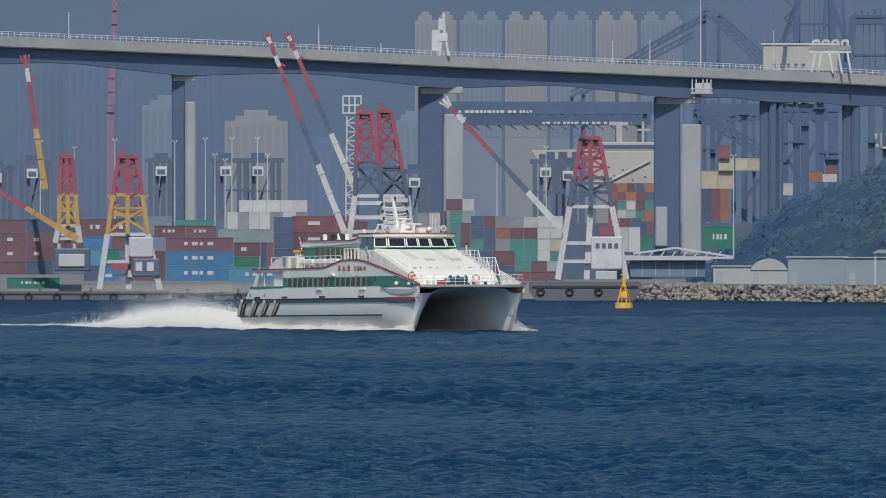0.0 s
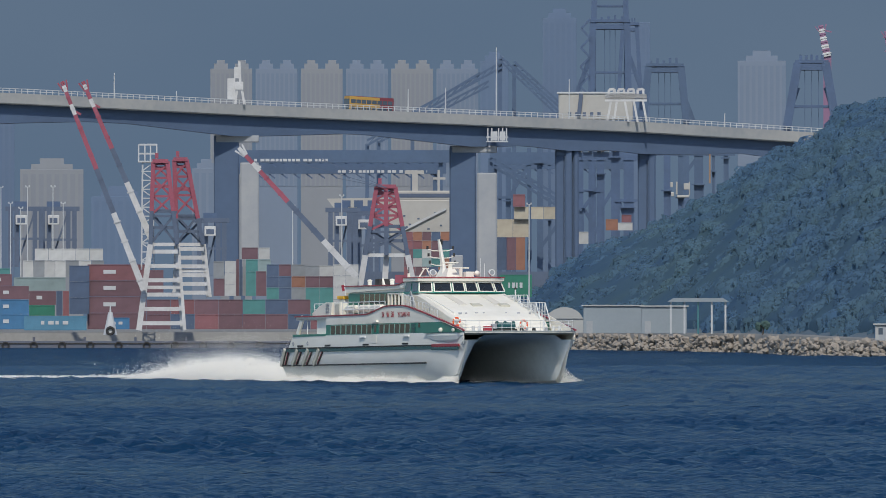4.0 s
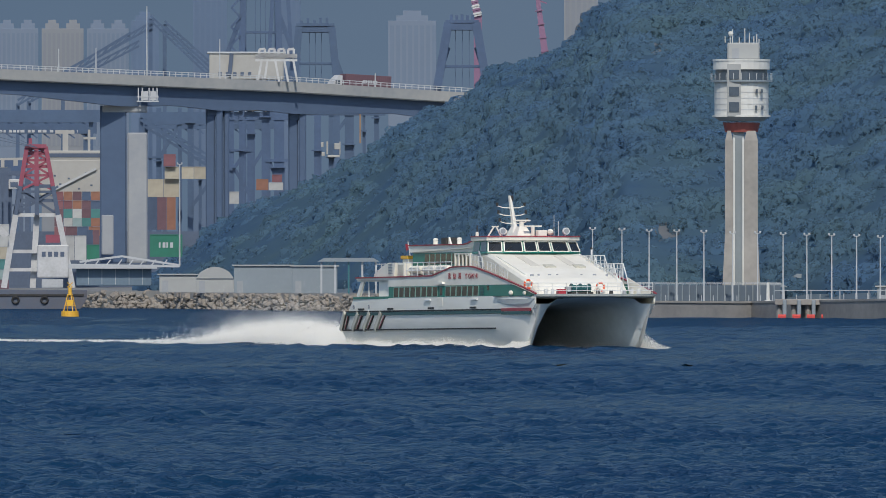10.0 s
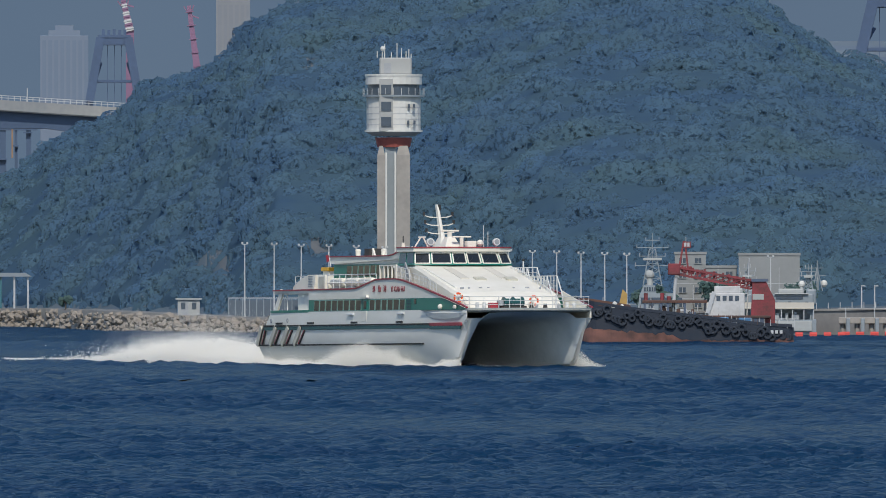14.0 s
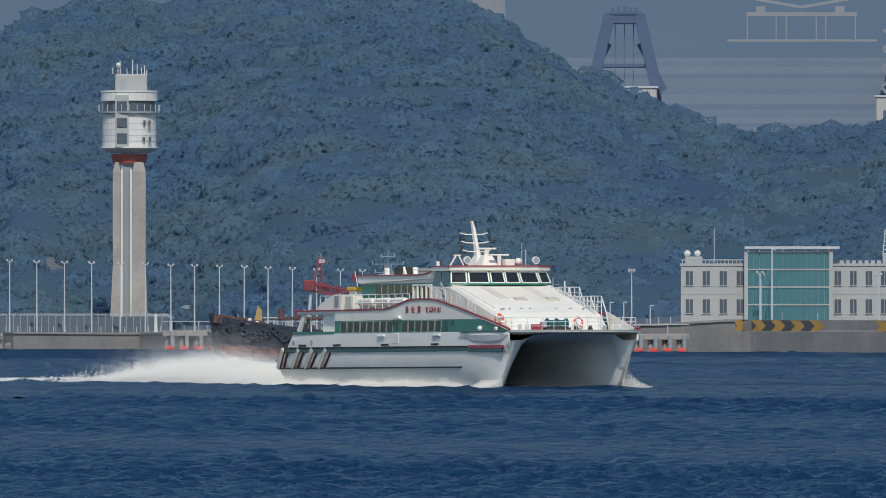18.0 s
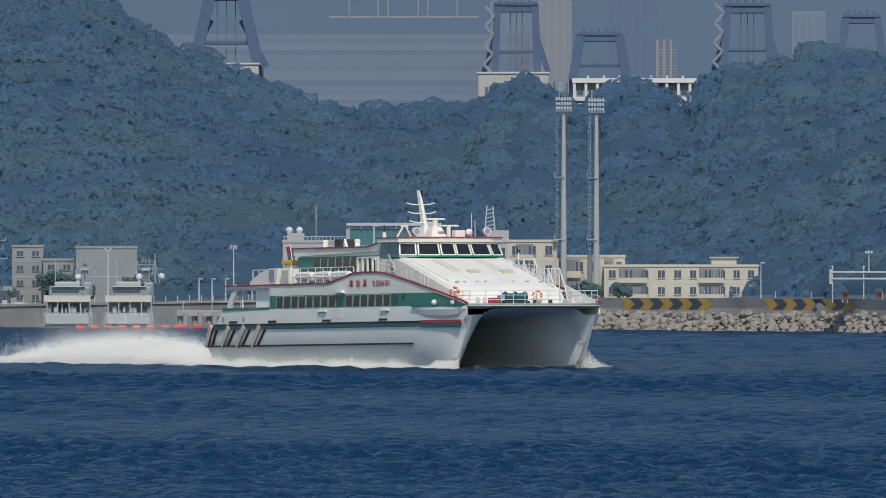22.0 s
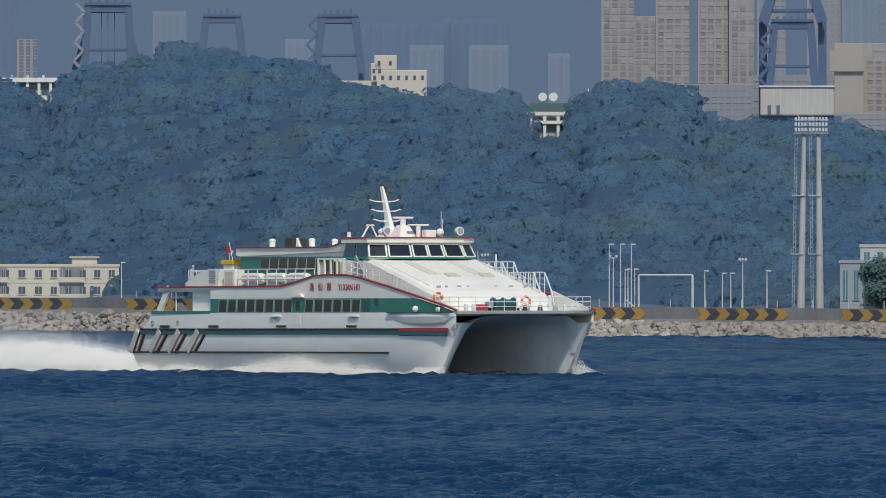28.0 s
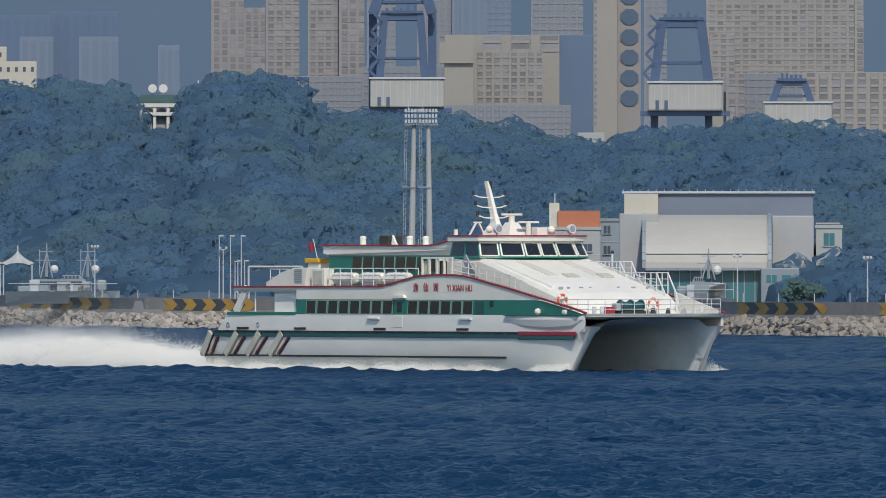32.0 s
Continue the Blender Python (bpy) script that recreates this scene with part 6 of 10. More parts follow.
# ---- derrick barges ----
def barge(u0, u1, v1, d, depth=14, label="dark rusty flat barge afloat"):
    p = Plot((u0 + u1) / 2, d, z=-0.6)
    ob = thing("barge", p.m, label, "barge", "moored barges")
    a, b, h = p.x(u0), p.x(u1), p.z(v1)
    part("hull", Shape().loft([[(a + 1.5, y, 0), (b - 1.5, y, 0), (b, y, h * 0.6), (b, y, h), (a, y, h), (a, y, h * 0.6)] for y in (0, depth)]), BARGE, ob)
    part("rubbing_strake", Shape().box(a + 0.5, b - 0.5, -0.15, 0.05, h * 0.72, h * 0.82), DARK, ob)
    n = int((b - a) / 5)
    for i in range(n):
        part("tyre_fender", Shape().ring((a + 2 + i * 5, -0.22, h * 0.55), 0.55, 0.2, "y", 10, 5), DARK, ob)
    for i in range(n // 2):
        part("bollard", Shape().tube((a + 3 + i * 9, 1, h), (a + 3 + i * 9, 1, h + 0.7), 0.25, n=6), BARGE, ob)
    return ob


barge(-1104, -484, -75, 2495)
barge(-482, 116, -77, 2505)
barge(152, 350, -58, 2440)


def jib_of(parent, p, a, b, paints, w=0.9, y=-2.0):
    """A lattice jib from a to b, in coloured lengths: (share of the length, paint)."""
    a, b = Vector((p.x(a[0]), y, p.z(a[1]))), Vector((p.x(b[0]), y, p.z(b[1])))
    side = Vector((0, 1, 0)).cross((b - a).normalized())
    at = 0.0
    for share, paint in paints:
        p0, p1 = a.lerp(b, at), a.lerp(b, at + share)
        at += share
        w0, w1 = w * (1.15 - 0.5 * (at - share)), w * (1.15 - 0.5 * at)
        sh = Shape()
        quad = lambda c, r: [c + side * r + Vector((0, -r, 0)), c - side * r + Vector((0, -r, 0)), c - side * r + Vector((0, r, 0)), c + side * r + Vector((0, r, 0))]
        sh.loft([quad(p0, w0 * 0.55), quad(p1, w1 * 0.55)])
        for i in range(max(1, int((p1 - p0).length / 3.5))):
            c = p0.lerp(p1, (i + 0.5) / max(1, int((p1 - p0).length / 3.5)))
            sh.loft([quad(c, w0 * 0.64), quad(c + (p1 - p0).normalized() * 0.25, w0 * 0.64)])
        part("jib_length", sh, paint, parent)
    for o in (-0.9, 0.9):
        part("jib_head", Shape().beam(b + side * o * w, b - (b - a).normalized() * 1.8 + side * o * 0.4 * w, 0.3), paints[-1][1], parent)
    c = a.lerp(b, 0.86)
    part("jib_bracket", Shape().beam(c, c - Vector((0, 0, 1.2)) + side * 1.6 * w, 0.4), paints[-1][1], parent)


def derrick(d, feet, knee, head, foot_v, knee_v, mid_v, head_v, low, mid, high, label):
    """An A-frame: white or yellow legs below the knee, a tapering head above."""
    p = Plot((feet[0] + feet[-1]) / 2, d, v=foot_v)
    ob = thing("derrick_crane", p.m, label, "crane", "derrick cranes")
    for i, f in enumerate(feet):
        k = knee[0] + (knee[1] - knee[0]) * i / (len(feet) - 1)
        h = head[0] + (head[1] - head[0]) * i / (len(feet) - 1)
        part("leg", p.line(Shape(), f, foot_v, k, knee_v, 1.0, i % 2 * 2.0), low, ob)
        q = (mid_v - knee_v) / (head_v - knee_v)
        m = k + (h - k) * q
        for y in (0.0, 3.0):
            part("leg", p.line(Shape(), k, knee_v, m, mid_v, 0.75, y), mid, ob)
            part("leg", p.line(Shape(), m, mid_v, h, head_v, 0.75, y), high, ob)
    for vv, paint in ((knee_v, low), ((knee_v + foot_v) / 2, low), (knee_v * 0.25 + foot_v * 0.75, low), (mid_v, mid), ((mid_v + knee_v) / 2, mid), ((head_v + mid_v) / 2, high), (head_v - 3, high), (head_v - 12, high)):
        if vv >= knee_v:
            q = (vv - knee_v) / (head_v - knee_v)
            a, b = knee[0] + (head[0] - knee[0]) * q, knee[1] + (head[1] - knee[1]) * q
        else:
            q = (vv - foot_v) / (knee_v - foot_v)
            a, b = feet[0] + (knee[0] - feet[0]) * q, feet[-1] + (knee[1] - feet[-1]) * q
        part("tie", p.line(Shape(), a, vv, b, vv, 0.6, 0.6), paint, ob)
    part("brace", p.line(Shape(), knee[0], knee_v, knee[1], mid_v, 0.4, 1.5), mid, ob)
    part("brace", p.line(Shape(), knee[1], knee_v, knee[0], mid_v, 0.4, 1.5), mid, ob)
    for lo, hi, paint in ((0.02, 0.34, mid), (0.36, 0.58, high), (0.58, 0.80, high), (0.80, 0.97, high)):
        va, vb = knee_v + (head_v - knee_v) * lo, knee_v + (head_v - knee_v) * hi
        la, ra = knee[0] + (head[0] - knee[0]) * lo, knee[1] + (head[1] - knee[1]) * lo
        lb, rb = knee[0] + (head[0] - knee[0]) * hi, knee[1] + (head[1] - knee[1]) * hi
        part("lattice_bar", p.line(Shape(), la, va, rb, vb, 0.38, 0.3), paint, ob)
        part("lattice_bar", p.line(Shape(), ra, va, lb, vb, 0.38, 0.5), paint, ob)
        part("lattice_bar", p.line(Shape(), lb, vb, rb, vb, 0.42, 0.4), paint, ob)
    part("head", p.box(Shape(), head[0] - 1.5, head[1] + 1.5, head_v - 3, head_v + 4, -0.5, 3.4), high, ob)
    part("sheave", p.box(Shape(), head[0] + 3, head[0] + 9, head_v + 5, head_v + 15, 0, 1), high, ob)
    return ob, p


# by the breakwater: red, navy and white with a long jib
ob, p = derrick(2445, (203, 254, 325), (224, 299), (244, 277), -54, 75, 126, 196, CRANE_WHITE, CRANE_NAVY, CRANE_RED, "red, navy and white derrick crane standing on a barge")
jib_of(ob, p, (208, 37), (-0, 265), ((0.28, CRANE_WHITE), (0.30, CRANE_NAVY), (0.24, CRANE_RED), (0.06, CRANE_WHITE), (0.06, CRANE_RED), (0.06, CRANE_WHITE)))
cab = part("winch_house", p.box(Shape(), 262, 318, -36, 22, -1, 5, 0.2), CRANE_WHITE, ob, "white winch house")
for i in range(4):
    part("letter_bar", p.box(Shape(), 270 + i * 11, 277 + i * 11, 1, 10, -1.06, -0.95), CRANE_NAVY, cab)
part("winch_house", p.box(Shape(), 270, 308, -54, -39, -1, 4, 0.1), LATTICE, ob)
part("red_cabin", p.box(Shape(), 277, 302, 26, 40, -0.5, 2), CRANE_RED, ob)
for x, y in ((120, 220), (80, 180), (40, 190)):
    part("stay_cable", p.line(Shape(), 262, 194, x - 60 + 111.6, 441.6 - y - 10, 0.10, -1), CRANE_NAVY, ob)
# the twin-headed derrick with two jibs
for k, (f0, f1, fy) in enumerate(((456, 535, 537), (520, 580, 478))):
    ob, p = derrick(2515 + 6 * k, (f0 - 632.5, f1 - 632.5), ((-156, -109), (-109, -63))[k], ((-151, -126), (-114, -92))[k], 478.9 - fy, 94, (153, 140)[k], (241, 244)[k], CRANE_WHITE, CRANE_NAVY, CRANE_RED, "tall red, navy and white derrick crane on a barge")
    for i in range(6):
        q = (i + 0.5) / 6
        a, b = f0 + (472 + 50 * k - f0) * q, f1 + (524 + 46 * k - f1) * q
        part("rung", p.line(Shape(), a - 632.5, 478.9 - fy + (fy - 385) * q, b - 632.5, 478.9 - fy + (fy - 385) * q, 0.7, 0.3), CRANE_WHITE, ob)
    jib_of(ob, p, (((465, 466), (480, 380))[k][0] - 632.5, 478.9 - ((465, 466), (480, 380))[k][1]), (((320, 98), (357, 97))[k][0] - 632.5, 382), ((0.37, CRANE_WHITE), (0.21, CRANE_NAVY), (0.26, CRANE_RED), (0.05, CRANE_WHITE), (0.06, CRANE_RED), (0.03, CRANE_WHITE), (0.02, CRANE_RED)))


def lattice_tower():
    p = Plot(-161, 2530, v=49)
    ob = thing("lattice_tower", p.m, "white lattice tower with a railed platform on top", "tower")
    u0, u1, v0, v1 = -172, -150, 49, 239
    for a in (u0, u1):
        for y in (0, 2.2):
            part("post", p.line(Shape(), a, v0, a + (2 if a == u0 else -2), v1, 0.28, y), BAR, ob)
    n = 12
    for i in range(n):
        a, b = v0 + (v1 - v0) * i / n, v0 + (v1 - v0) * (i + 1) / n
        part("brace", p.line(Shape(), u0 if i % 2 else u1, a, u1 if i % 2 else u0, b, 0.2), BAR, ob)
        part("rung", p.line(Shape(), u0, b, u1, b, 0.2), BAR, ob)
    for v in (0, 14, 30):
        part("platform", p.box(Shape(), u0 - 5, u1 + 6, v1 + v, v1 + v + 3, -0.6, 3), BAR, ob)
    for a in (u0 - 5, u0 + 6, u1 - 6, u1 + 5):
        part("platform_post", p.line(Shape(), a, v1, a, v1 + 32, 0.25, -0.5), BAR, ob)


lattice_tower()
# the yellow-legged derricks
ob, p = derrick(2505, (-608, -556, -501), (-594, -522), (-574, -542), -71, 26, 96, 163, LATTICE, CRANE_YELLOW, CRANE_RED, "red and yellow derrick crane standing on a barge")
part("winch_house", p.box(Shape(), -556, -512, -14, 21, -1, 4, 0.2), LATTICE, ob, "grey winch house")
part("winch_house", p.box(Shape(), -550, -500, -49, -17, -1, 4, 0.2), CRANE_NAVY, ob)
part("red_cabin", p.box(Shape(), -586, -558, -37, -25, -1, 2), CRANE_RED, ob)
for i in range(2):
    part("letter_bar", p.box(Shape(), -544 + i * 20, -532 + i * 20, -39, -23, -1.08, -0.95), BAR, ob)
ob, p = derrick(2540, (-686, -664, -642), (-680, -646), (-676, -656), 11, 41, 96, 163, LATTICE, CRANE_YELLOW, CRANE_RED, "red and yellow derrick crane further along the quay")
jib_of(ob, p, (-704, 106), (-740, 343), ((0.45, CRANE_YELLOW), (0.35, CRANE_RED), (0.10, CRANE_WHITE), (0.10, CRANE_RED)))
jib_of(ob, p, (-646, 17), (-814, 119), ((0.55, CRANE_YELLOW), (0.45, CRANE_RED)), y=-6)
part("winch_house", p.box(Shape(), -688, -624, -39, 1, -8, -3, 0.2), CRANE_NAVY, ob)
part("winch_house", p.box(Shape(), -680, -634, -31, -9, -8.3, -8, 0.1), LATTICE, ob)


def deck_marker():
    p = Plot(-227, 2495, v=-66)
    ob = thing("mooring_dolphin", p.m, "small white conical post with a black tyre", "mooring post")
    part("cone", Shape().tube((0, 0, 0), (0, 0, p.z(-26)), 1.3, 0.4, n=10), BAR, ob)
    part("cap", Shape().tube((0, 0, p.z(-26)), (0, 0, p.z(-11)), 0.2, 0.05, n=6), BAR, ob)
    part("tyre", Shape().ring((0, -1.3, 0.7), 0.6, 0.25, "y", 12, 6), DARK, ob)


deck_marker()




def white_ship():
    p = Plot(256, 3045, v=96)
    ob = thing("container_ship", p.m, "white superstructure of a large moored container ship", "ship")
    part("superstructure", p.box(Shape(), 266, 391, 109, 173, 0, 14, 0.2), HOUSE_WHITE, ob, "white accommodation block")
    part("wheelhouse", p.box(Shape(), 276, 376, 173, 189, 0, 12, 0.2), HOUSE_WHITE, ob)
    part("wheelhouse_window", p.box(Shape(), 278, 374, 177, 184, -0.08, 0.1), CRANE_NAVY, ob)
    wing = Shape().prism([(p.x(156), p.z(175)), (p.x(168), p.z(159)), (p.x(266), p.z(159)), (p.x(266), p.z(177))], 0, 3)
    part("bridge_wing", wing, HOUSE_WHITE, ob)
    for a, b in ((966, 982), (988, 1004), (1012, 1030)):
        part("wing_opening", p.box(Shape(), a - 784, b - 784, 160, 172, -0.1, 0.05), CRANE_BLUE, ob)
    for i, (x, y) in enumerate(((1075, 295), (1085, 310), (1100, 300), (1118, 318), (1130, 290), (1140, 312))):
        part("porthole", p.box(Shape(), x - 784, x - 780, 441 - y - 3, 441 - y, -0.08, 0.1), CRANE_NAVY, ob)
    part("ladder", p.line(Shape(), 291, 119, 366, 157, 0.5, -0.3), LATTICE, ob)
    part("mast", p.box(Shape(), 307, 317, 189, 219, 2, 3), HOUSE_WHITE, ob)
    part("mast_arm", p.box(Shape(), 294, 328, 219, 225, 2, 3), HOUSE_WHITE, ob)
    part("mast", p.line(Shape(), 354, 189, 354, 226, 0.5, 2), HOUSE_WHITE, ob)
    part("mast_arm", p.box(Shape(), 344, 366, 209, 213, 2, 3), HOUSE_WHITE, ob)
    part("hull", p.box(Shape(), 156, 566, -60, 46, 4, 24), CRANE_NAVY, ob)


white_ship()


def port_shed():
    p = Plot(392, 2420, v=-50)
    ob = thing("quay_shed", p.m, "low blue-grey quay shed with a white truss roof", "shed")
    part("wall", p.box(Shape(), 331, 464, -50, -20, 0, 8, 0.1), mat("shed_blue", (0.13, 0.19, 0.25), 0.7, var=0.2, size=4), ob)
    part("roof", p.box(Shape(), 317, 474, -20, -13, -1.5, 9), LATTICE, ob)
    tr = Shape()
    p.line(tr, 337, -8, 412, 2, 0.35, -1)
    p.line(tr, 412, 2, 514, -14, 0.35, -1)
    p.line(tr, 317, -13, 514, -16, 0.35, -1)
    for i in range(8):
        a = 344 + i * 20
        p.line(tr, a, -14, a + 8, -4, 0.2, -1)
    part("truss", tr, BAR, ob, "white tubular roof truss")
    for i in range(5):
        part("joint", p.box(Shape(), 352 + i * 24, 353 + i * 24, -48, -21, -0.06, 0.05), LATTICE, ob)


port_shed()


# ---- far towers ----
# window strips in the haze tints, close to their walls
HAZE_SLOT = [mat("haze_slot", c, 0.9, var=0.08, size=12) for c in ((0.180, 0.198, 0.230), (0.132, 0.174, 0.242), (0.094, 0.139, 0.219))]


def tower_block(u0, u1, v0, v1, d, wall, columns, floors, slot, label, crown=0, balcony=False, depth=6.0, group="far tower blocks"):
    """A tower of flats with its window columns as recessed strips and storeys as thin ledges."""
    p = Plot((u0 + u1) / 2, d, v=v0)
    ob = thing("apartment_tower", p.m, label, "tower block", group)
    a, b, h = p.x(u0), p.x(u1), p.z(v1)
    part("wall", Shape().box(a, b, 0.4, depth, min(0.0, 2.0 - p.base), h, 0.1), wall, ob)
    w = (b - a) / columns
    fl = h / floors
    panes = Shape()
    # hazed walls take a slot near their own tone, as haze flattens contrast
    slot = {HAZE_BEIGE: HAZE_SLOT[0], HAZE_GREY: HAZE_SLOT[1], HAZE_BLUE: HAZE_SLOT[2]}.get(wall, slot)
    for i in range(columns):
        c = a + w * i
        part("pier", Shape().box(c, c + w * 0.30, 0.22, 0.5, 0, h), wall, ob)
        if wall in (HAZE_BEIGE, HAZE_GREY, HAZE_BLUE) and not balcony:
            panes.box(c + w * 0.34, c + w * 0.96, 0.32, 0.42, 0, h - 1.5)
            continue
        for j in range(floors):
            panes.box(c + w * 0.34, c + w * 0.96, 0.28, 0.42, j * fl + fl * 0.22, j * fl + fl * 0.92)
            if balcony:
                panes_b.append((ob, c + w * 0.36, c + w * 0.96, j * fl, fl))
    tagged(part("window", panes, slot, ob), kind="stuff")
    if balcony:
        bal = Shape()
        for o, c0, c1, z, f in panes_b:
            bal.box(c0, c1, 0.18, 0.3, z, z + f * 0.34)
        tagged(part("balcony", bal, wall, ob), kind="stuff")
        panes_b.clear()
    if crown:
        for i in range(crown):
            c = a + (b - a) * (i + 0.25) / crown
            part("roof_house", Shape().box(c - (b - a) * 0.08 / crown, c + (b - a) * 0.58 / crown, 1, depth - 2, h, h + 1.6), wall, ob)
            part("roof_house", Shape().box(c + (b - a) * 0.06 / crown, c + (b - a) * 0.44 / crown, 2, depth - 3, h + 1.6, h + (b - a) * 0.05 / crown + 2.4), wall, ob)
    return ob


panes_b = []
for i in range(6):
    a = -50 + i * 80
    tower_block(a, a + 74, 197, 405, 4400, HAZE_GREY if i % 2 else HAZE_BEIGE, 9, 30, HAZE_BLUE, "pale hazy high-rise apartment tower far behind the port", 2)
for x0, x1, y0, y1, w, n in ((-120, -40, 150, 420, HAZE_BLUE, 6), (-30, 55, 125, 420, HAZE_BLUE, 6), (60, 88, 190, 420, HAZE_BLUE, 3), (100, 190, 225, 420, HAZE_GREY, 7), (195, 236, 140, 420, HAZE_BLUE, 4), (246, 358, 252, 420, HAZE_BEIGE, 8), (550, 600, 250, 440, HAZE_GREY, 4),
                             (372, 470, 300, 430, HAZE_BLUE, 7), (140, 196, 270, 430, HAZE_GREY, 5), (1060, 1110, 60, 200, HAZE_BLUE, 5)):
    tower_block(x0 - 632.5, x1 - 632.5, 478.9 - y1, 478.9 - y0, 4300 + x0 % 7 * 20, w, n, 22, HAZE_BLUE, "hazy blue-grey high-rise block far behind the port", 1)
tower_block(883, 968, 297, 419, 4350, HAZE_GREY, 8, 14, HAZE_BLUE, "hazy stepped office block far behind the port", 1)
tower_block(538, 598, 327, 495, 4450, HAZE_BLUE, 6, 18, HAZE_GREY, "hazy office tower far behind the port", 1)
tower_block(693, 728, 327, 487, 4450, HAZE_BLUE, 4, 18, HAZE_GREY, "hazy office tower far behind the port", 0)
tower_block(1194, 1254, 322, 482, 4200, HAZE_BEIGE, 6, 24, HAZE_GREY, "hazy ribbed high-rise tower behind the wooded hill", 0)


def leaning_jib(x0, y0, x1, y1, paints, d, label):
    """A far jib standing up over the hill, placed from view pixels at 9 s."""
    p = Plot(x0 + 111.6, d, v=441.6 - y0)
    ob = thing("crane_jib", p.m, label, "crane jib")
    jib_of(ob, p, (x0 + 111.6, 441.6 - y0), (x1 + 111.6, 441.6 - y1), paints, 1.6)
    part("tower", Shape().box(-1, 1, -2.5, -0.5, 2.0 - p.base, 0.5), HAZY_RED, ob)


# jib red with blue haze mixed in
HAZY_RED = mat("hazed_red", (0.20, 0.115, 0.19), 0.8, var=0.1, size=8)
leaning_jib(1050, 90, 1034, -30, ((1.0, HAZY_RED),), 4000, "faint red crane jib in the far haze")
leaning_jib(930, 15, 918, -40, tuple((1 / 8, (CRANE_WHITE, HAZY_RED)[i % 2]) for i in range(8)), 3550, "red and white striped crane jib")
leaning_jib(-700, 200, -690, -40, ((1.0, HAZY_RED),), 4000, "faint red crane jib in the far haze")


# ---- the naval quay: walls, riprap, tower, lamps, buildings ----
WALL_GREY = mat("quay_wall_concrete", (0.25, 0.24, 0.225), 0.9, col2=(0.15, 0.15, 0.15), size=6, fine=1.1, bump=0.03)
CHEVRON_YELLOW = mat("chevron_yellow", (0.46, 0.27, 0.06), 0.8, var=0.3, size=3)
CHEVRON_DARK = mat("chevron_dark", (0.06, 0.07, 0.085), 0.8, var=0.3, size=3)
OFF_WHITE = mat("off_white_render", (0.34, 0.35, 0.345), 0.8, var=0.14, size=8, fine=0.8)
CREAM = mat("cream_render", (0.46, 0.43, 0.36), 0.8, var=0.14, size=8, fine=0.8)
GLASS_TEAL = mat("teal_curtain_wall", (0.03, 0.125, 0.155), 0.2, col2=(0.045, 0.155, 0.18), size=5, fine=0.6)
GLASS_DARK = mat("dark_office_pane", (0.06, 0.085, 0.12), 0.2, var=0.3, size=3)
SHIP_GREY = mat("navy_ship_grey", (0.22, 0.26, 0.29), 0.55, var=0.15, size=5)
TOWER_WHITE = mat("tower_white", (0.58, 0.58, 0.55), 0.6, var=0.15, size=4, fine=1.0)
TOWER_RED = mat("tower_red", (0.30, 0.075, 0.06), 0.6, var=0.2, size=3)
FENCE = mat("fence_mesh", (0.085, 0.115, 0.15), 0.7, var=0.2, size=4)
FLOAT_RED = mat("float_red", (0.55, 0.06, 0.05), 0.6, var=0.2, size=2)
TENT = mat("tent_fabric", (0.42, 0.42, 0.40), 0.8, var=0.08, size=4)
RUST = mat("rusty_plate", (0.12, 0.055, 0.04), 0.85, col2=(0.045, 0.04, 0.04), size=3, fine=1.0)
ORANGE_WALL = mat("orange_brick", (0.42, 0.15, 0.08), 0.8, var=0.15, size=5)


def quay_wall():
    us = np.arange(1285, 2581, 18.5)
    wall = thing("quay_wall", Matrix(), "stained concrete quay wall at the water's edge", "quay wall", kind="structure")
    for i in range(0, len(us) - 1, 3):
        seg = us[i:i + 4]
        part("wall_block", Shape().loft([[tuple(spot(u, shore(u) - 1.6, -1.5)), tuple(spot(u, shore(u) + 2, -1.5)), tuple(spot(u, shore(u) + 2, flat_z(u) + 0.05)), tuple(spot(u, shore(u) - 1.2, flat_z(u) + 0.05))] for u in seg]), WALL_GREY, wall)
    part("coping", Shape().loft([[tuple(spot(u, shore(u) - 1.5, flat_z(u) + 0.06)), tuple(spot(u, shore(u) + 0.4, flat_z(u) + 0.06)), tuple(spot(u, shore(u) + 0.4, flat_z(u) + 0.35)), tuple(spot(u, shore(u) - 1.5, flat_z(u) + 0.35))] for u in us]), CONCRETE, wall)


quay_wall()


def lower_wall():
    """The plain concrete face under the arrow panels, before the stones begin."""
    us = np.arange(2572, 2890, 18.0)
    wall = thing("quay_wall", Matrix(), "plain stained concrete face below the arrow panels", "quay wall", kind="structure")
    top = lambda u: up(along(u, WALL_TOP) - 20, shore(u))
    for i in range(0, len(us) - 1, 3):
        part("wall_block", Shape().loft([[tuple(spot(u, shore(u) - 1.2, -1.5)), tuple(spot(u, shore(u) + 4.9, -1.5)), tuple(spot(u, shore(u) + 4.9, top(u))), tuple(spot(u, shore(u) - 0.9, top(u)))] for u in us[i:i + 4]]), WALL_GREY, wall)


lower_wall()


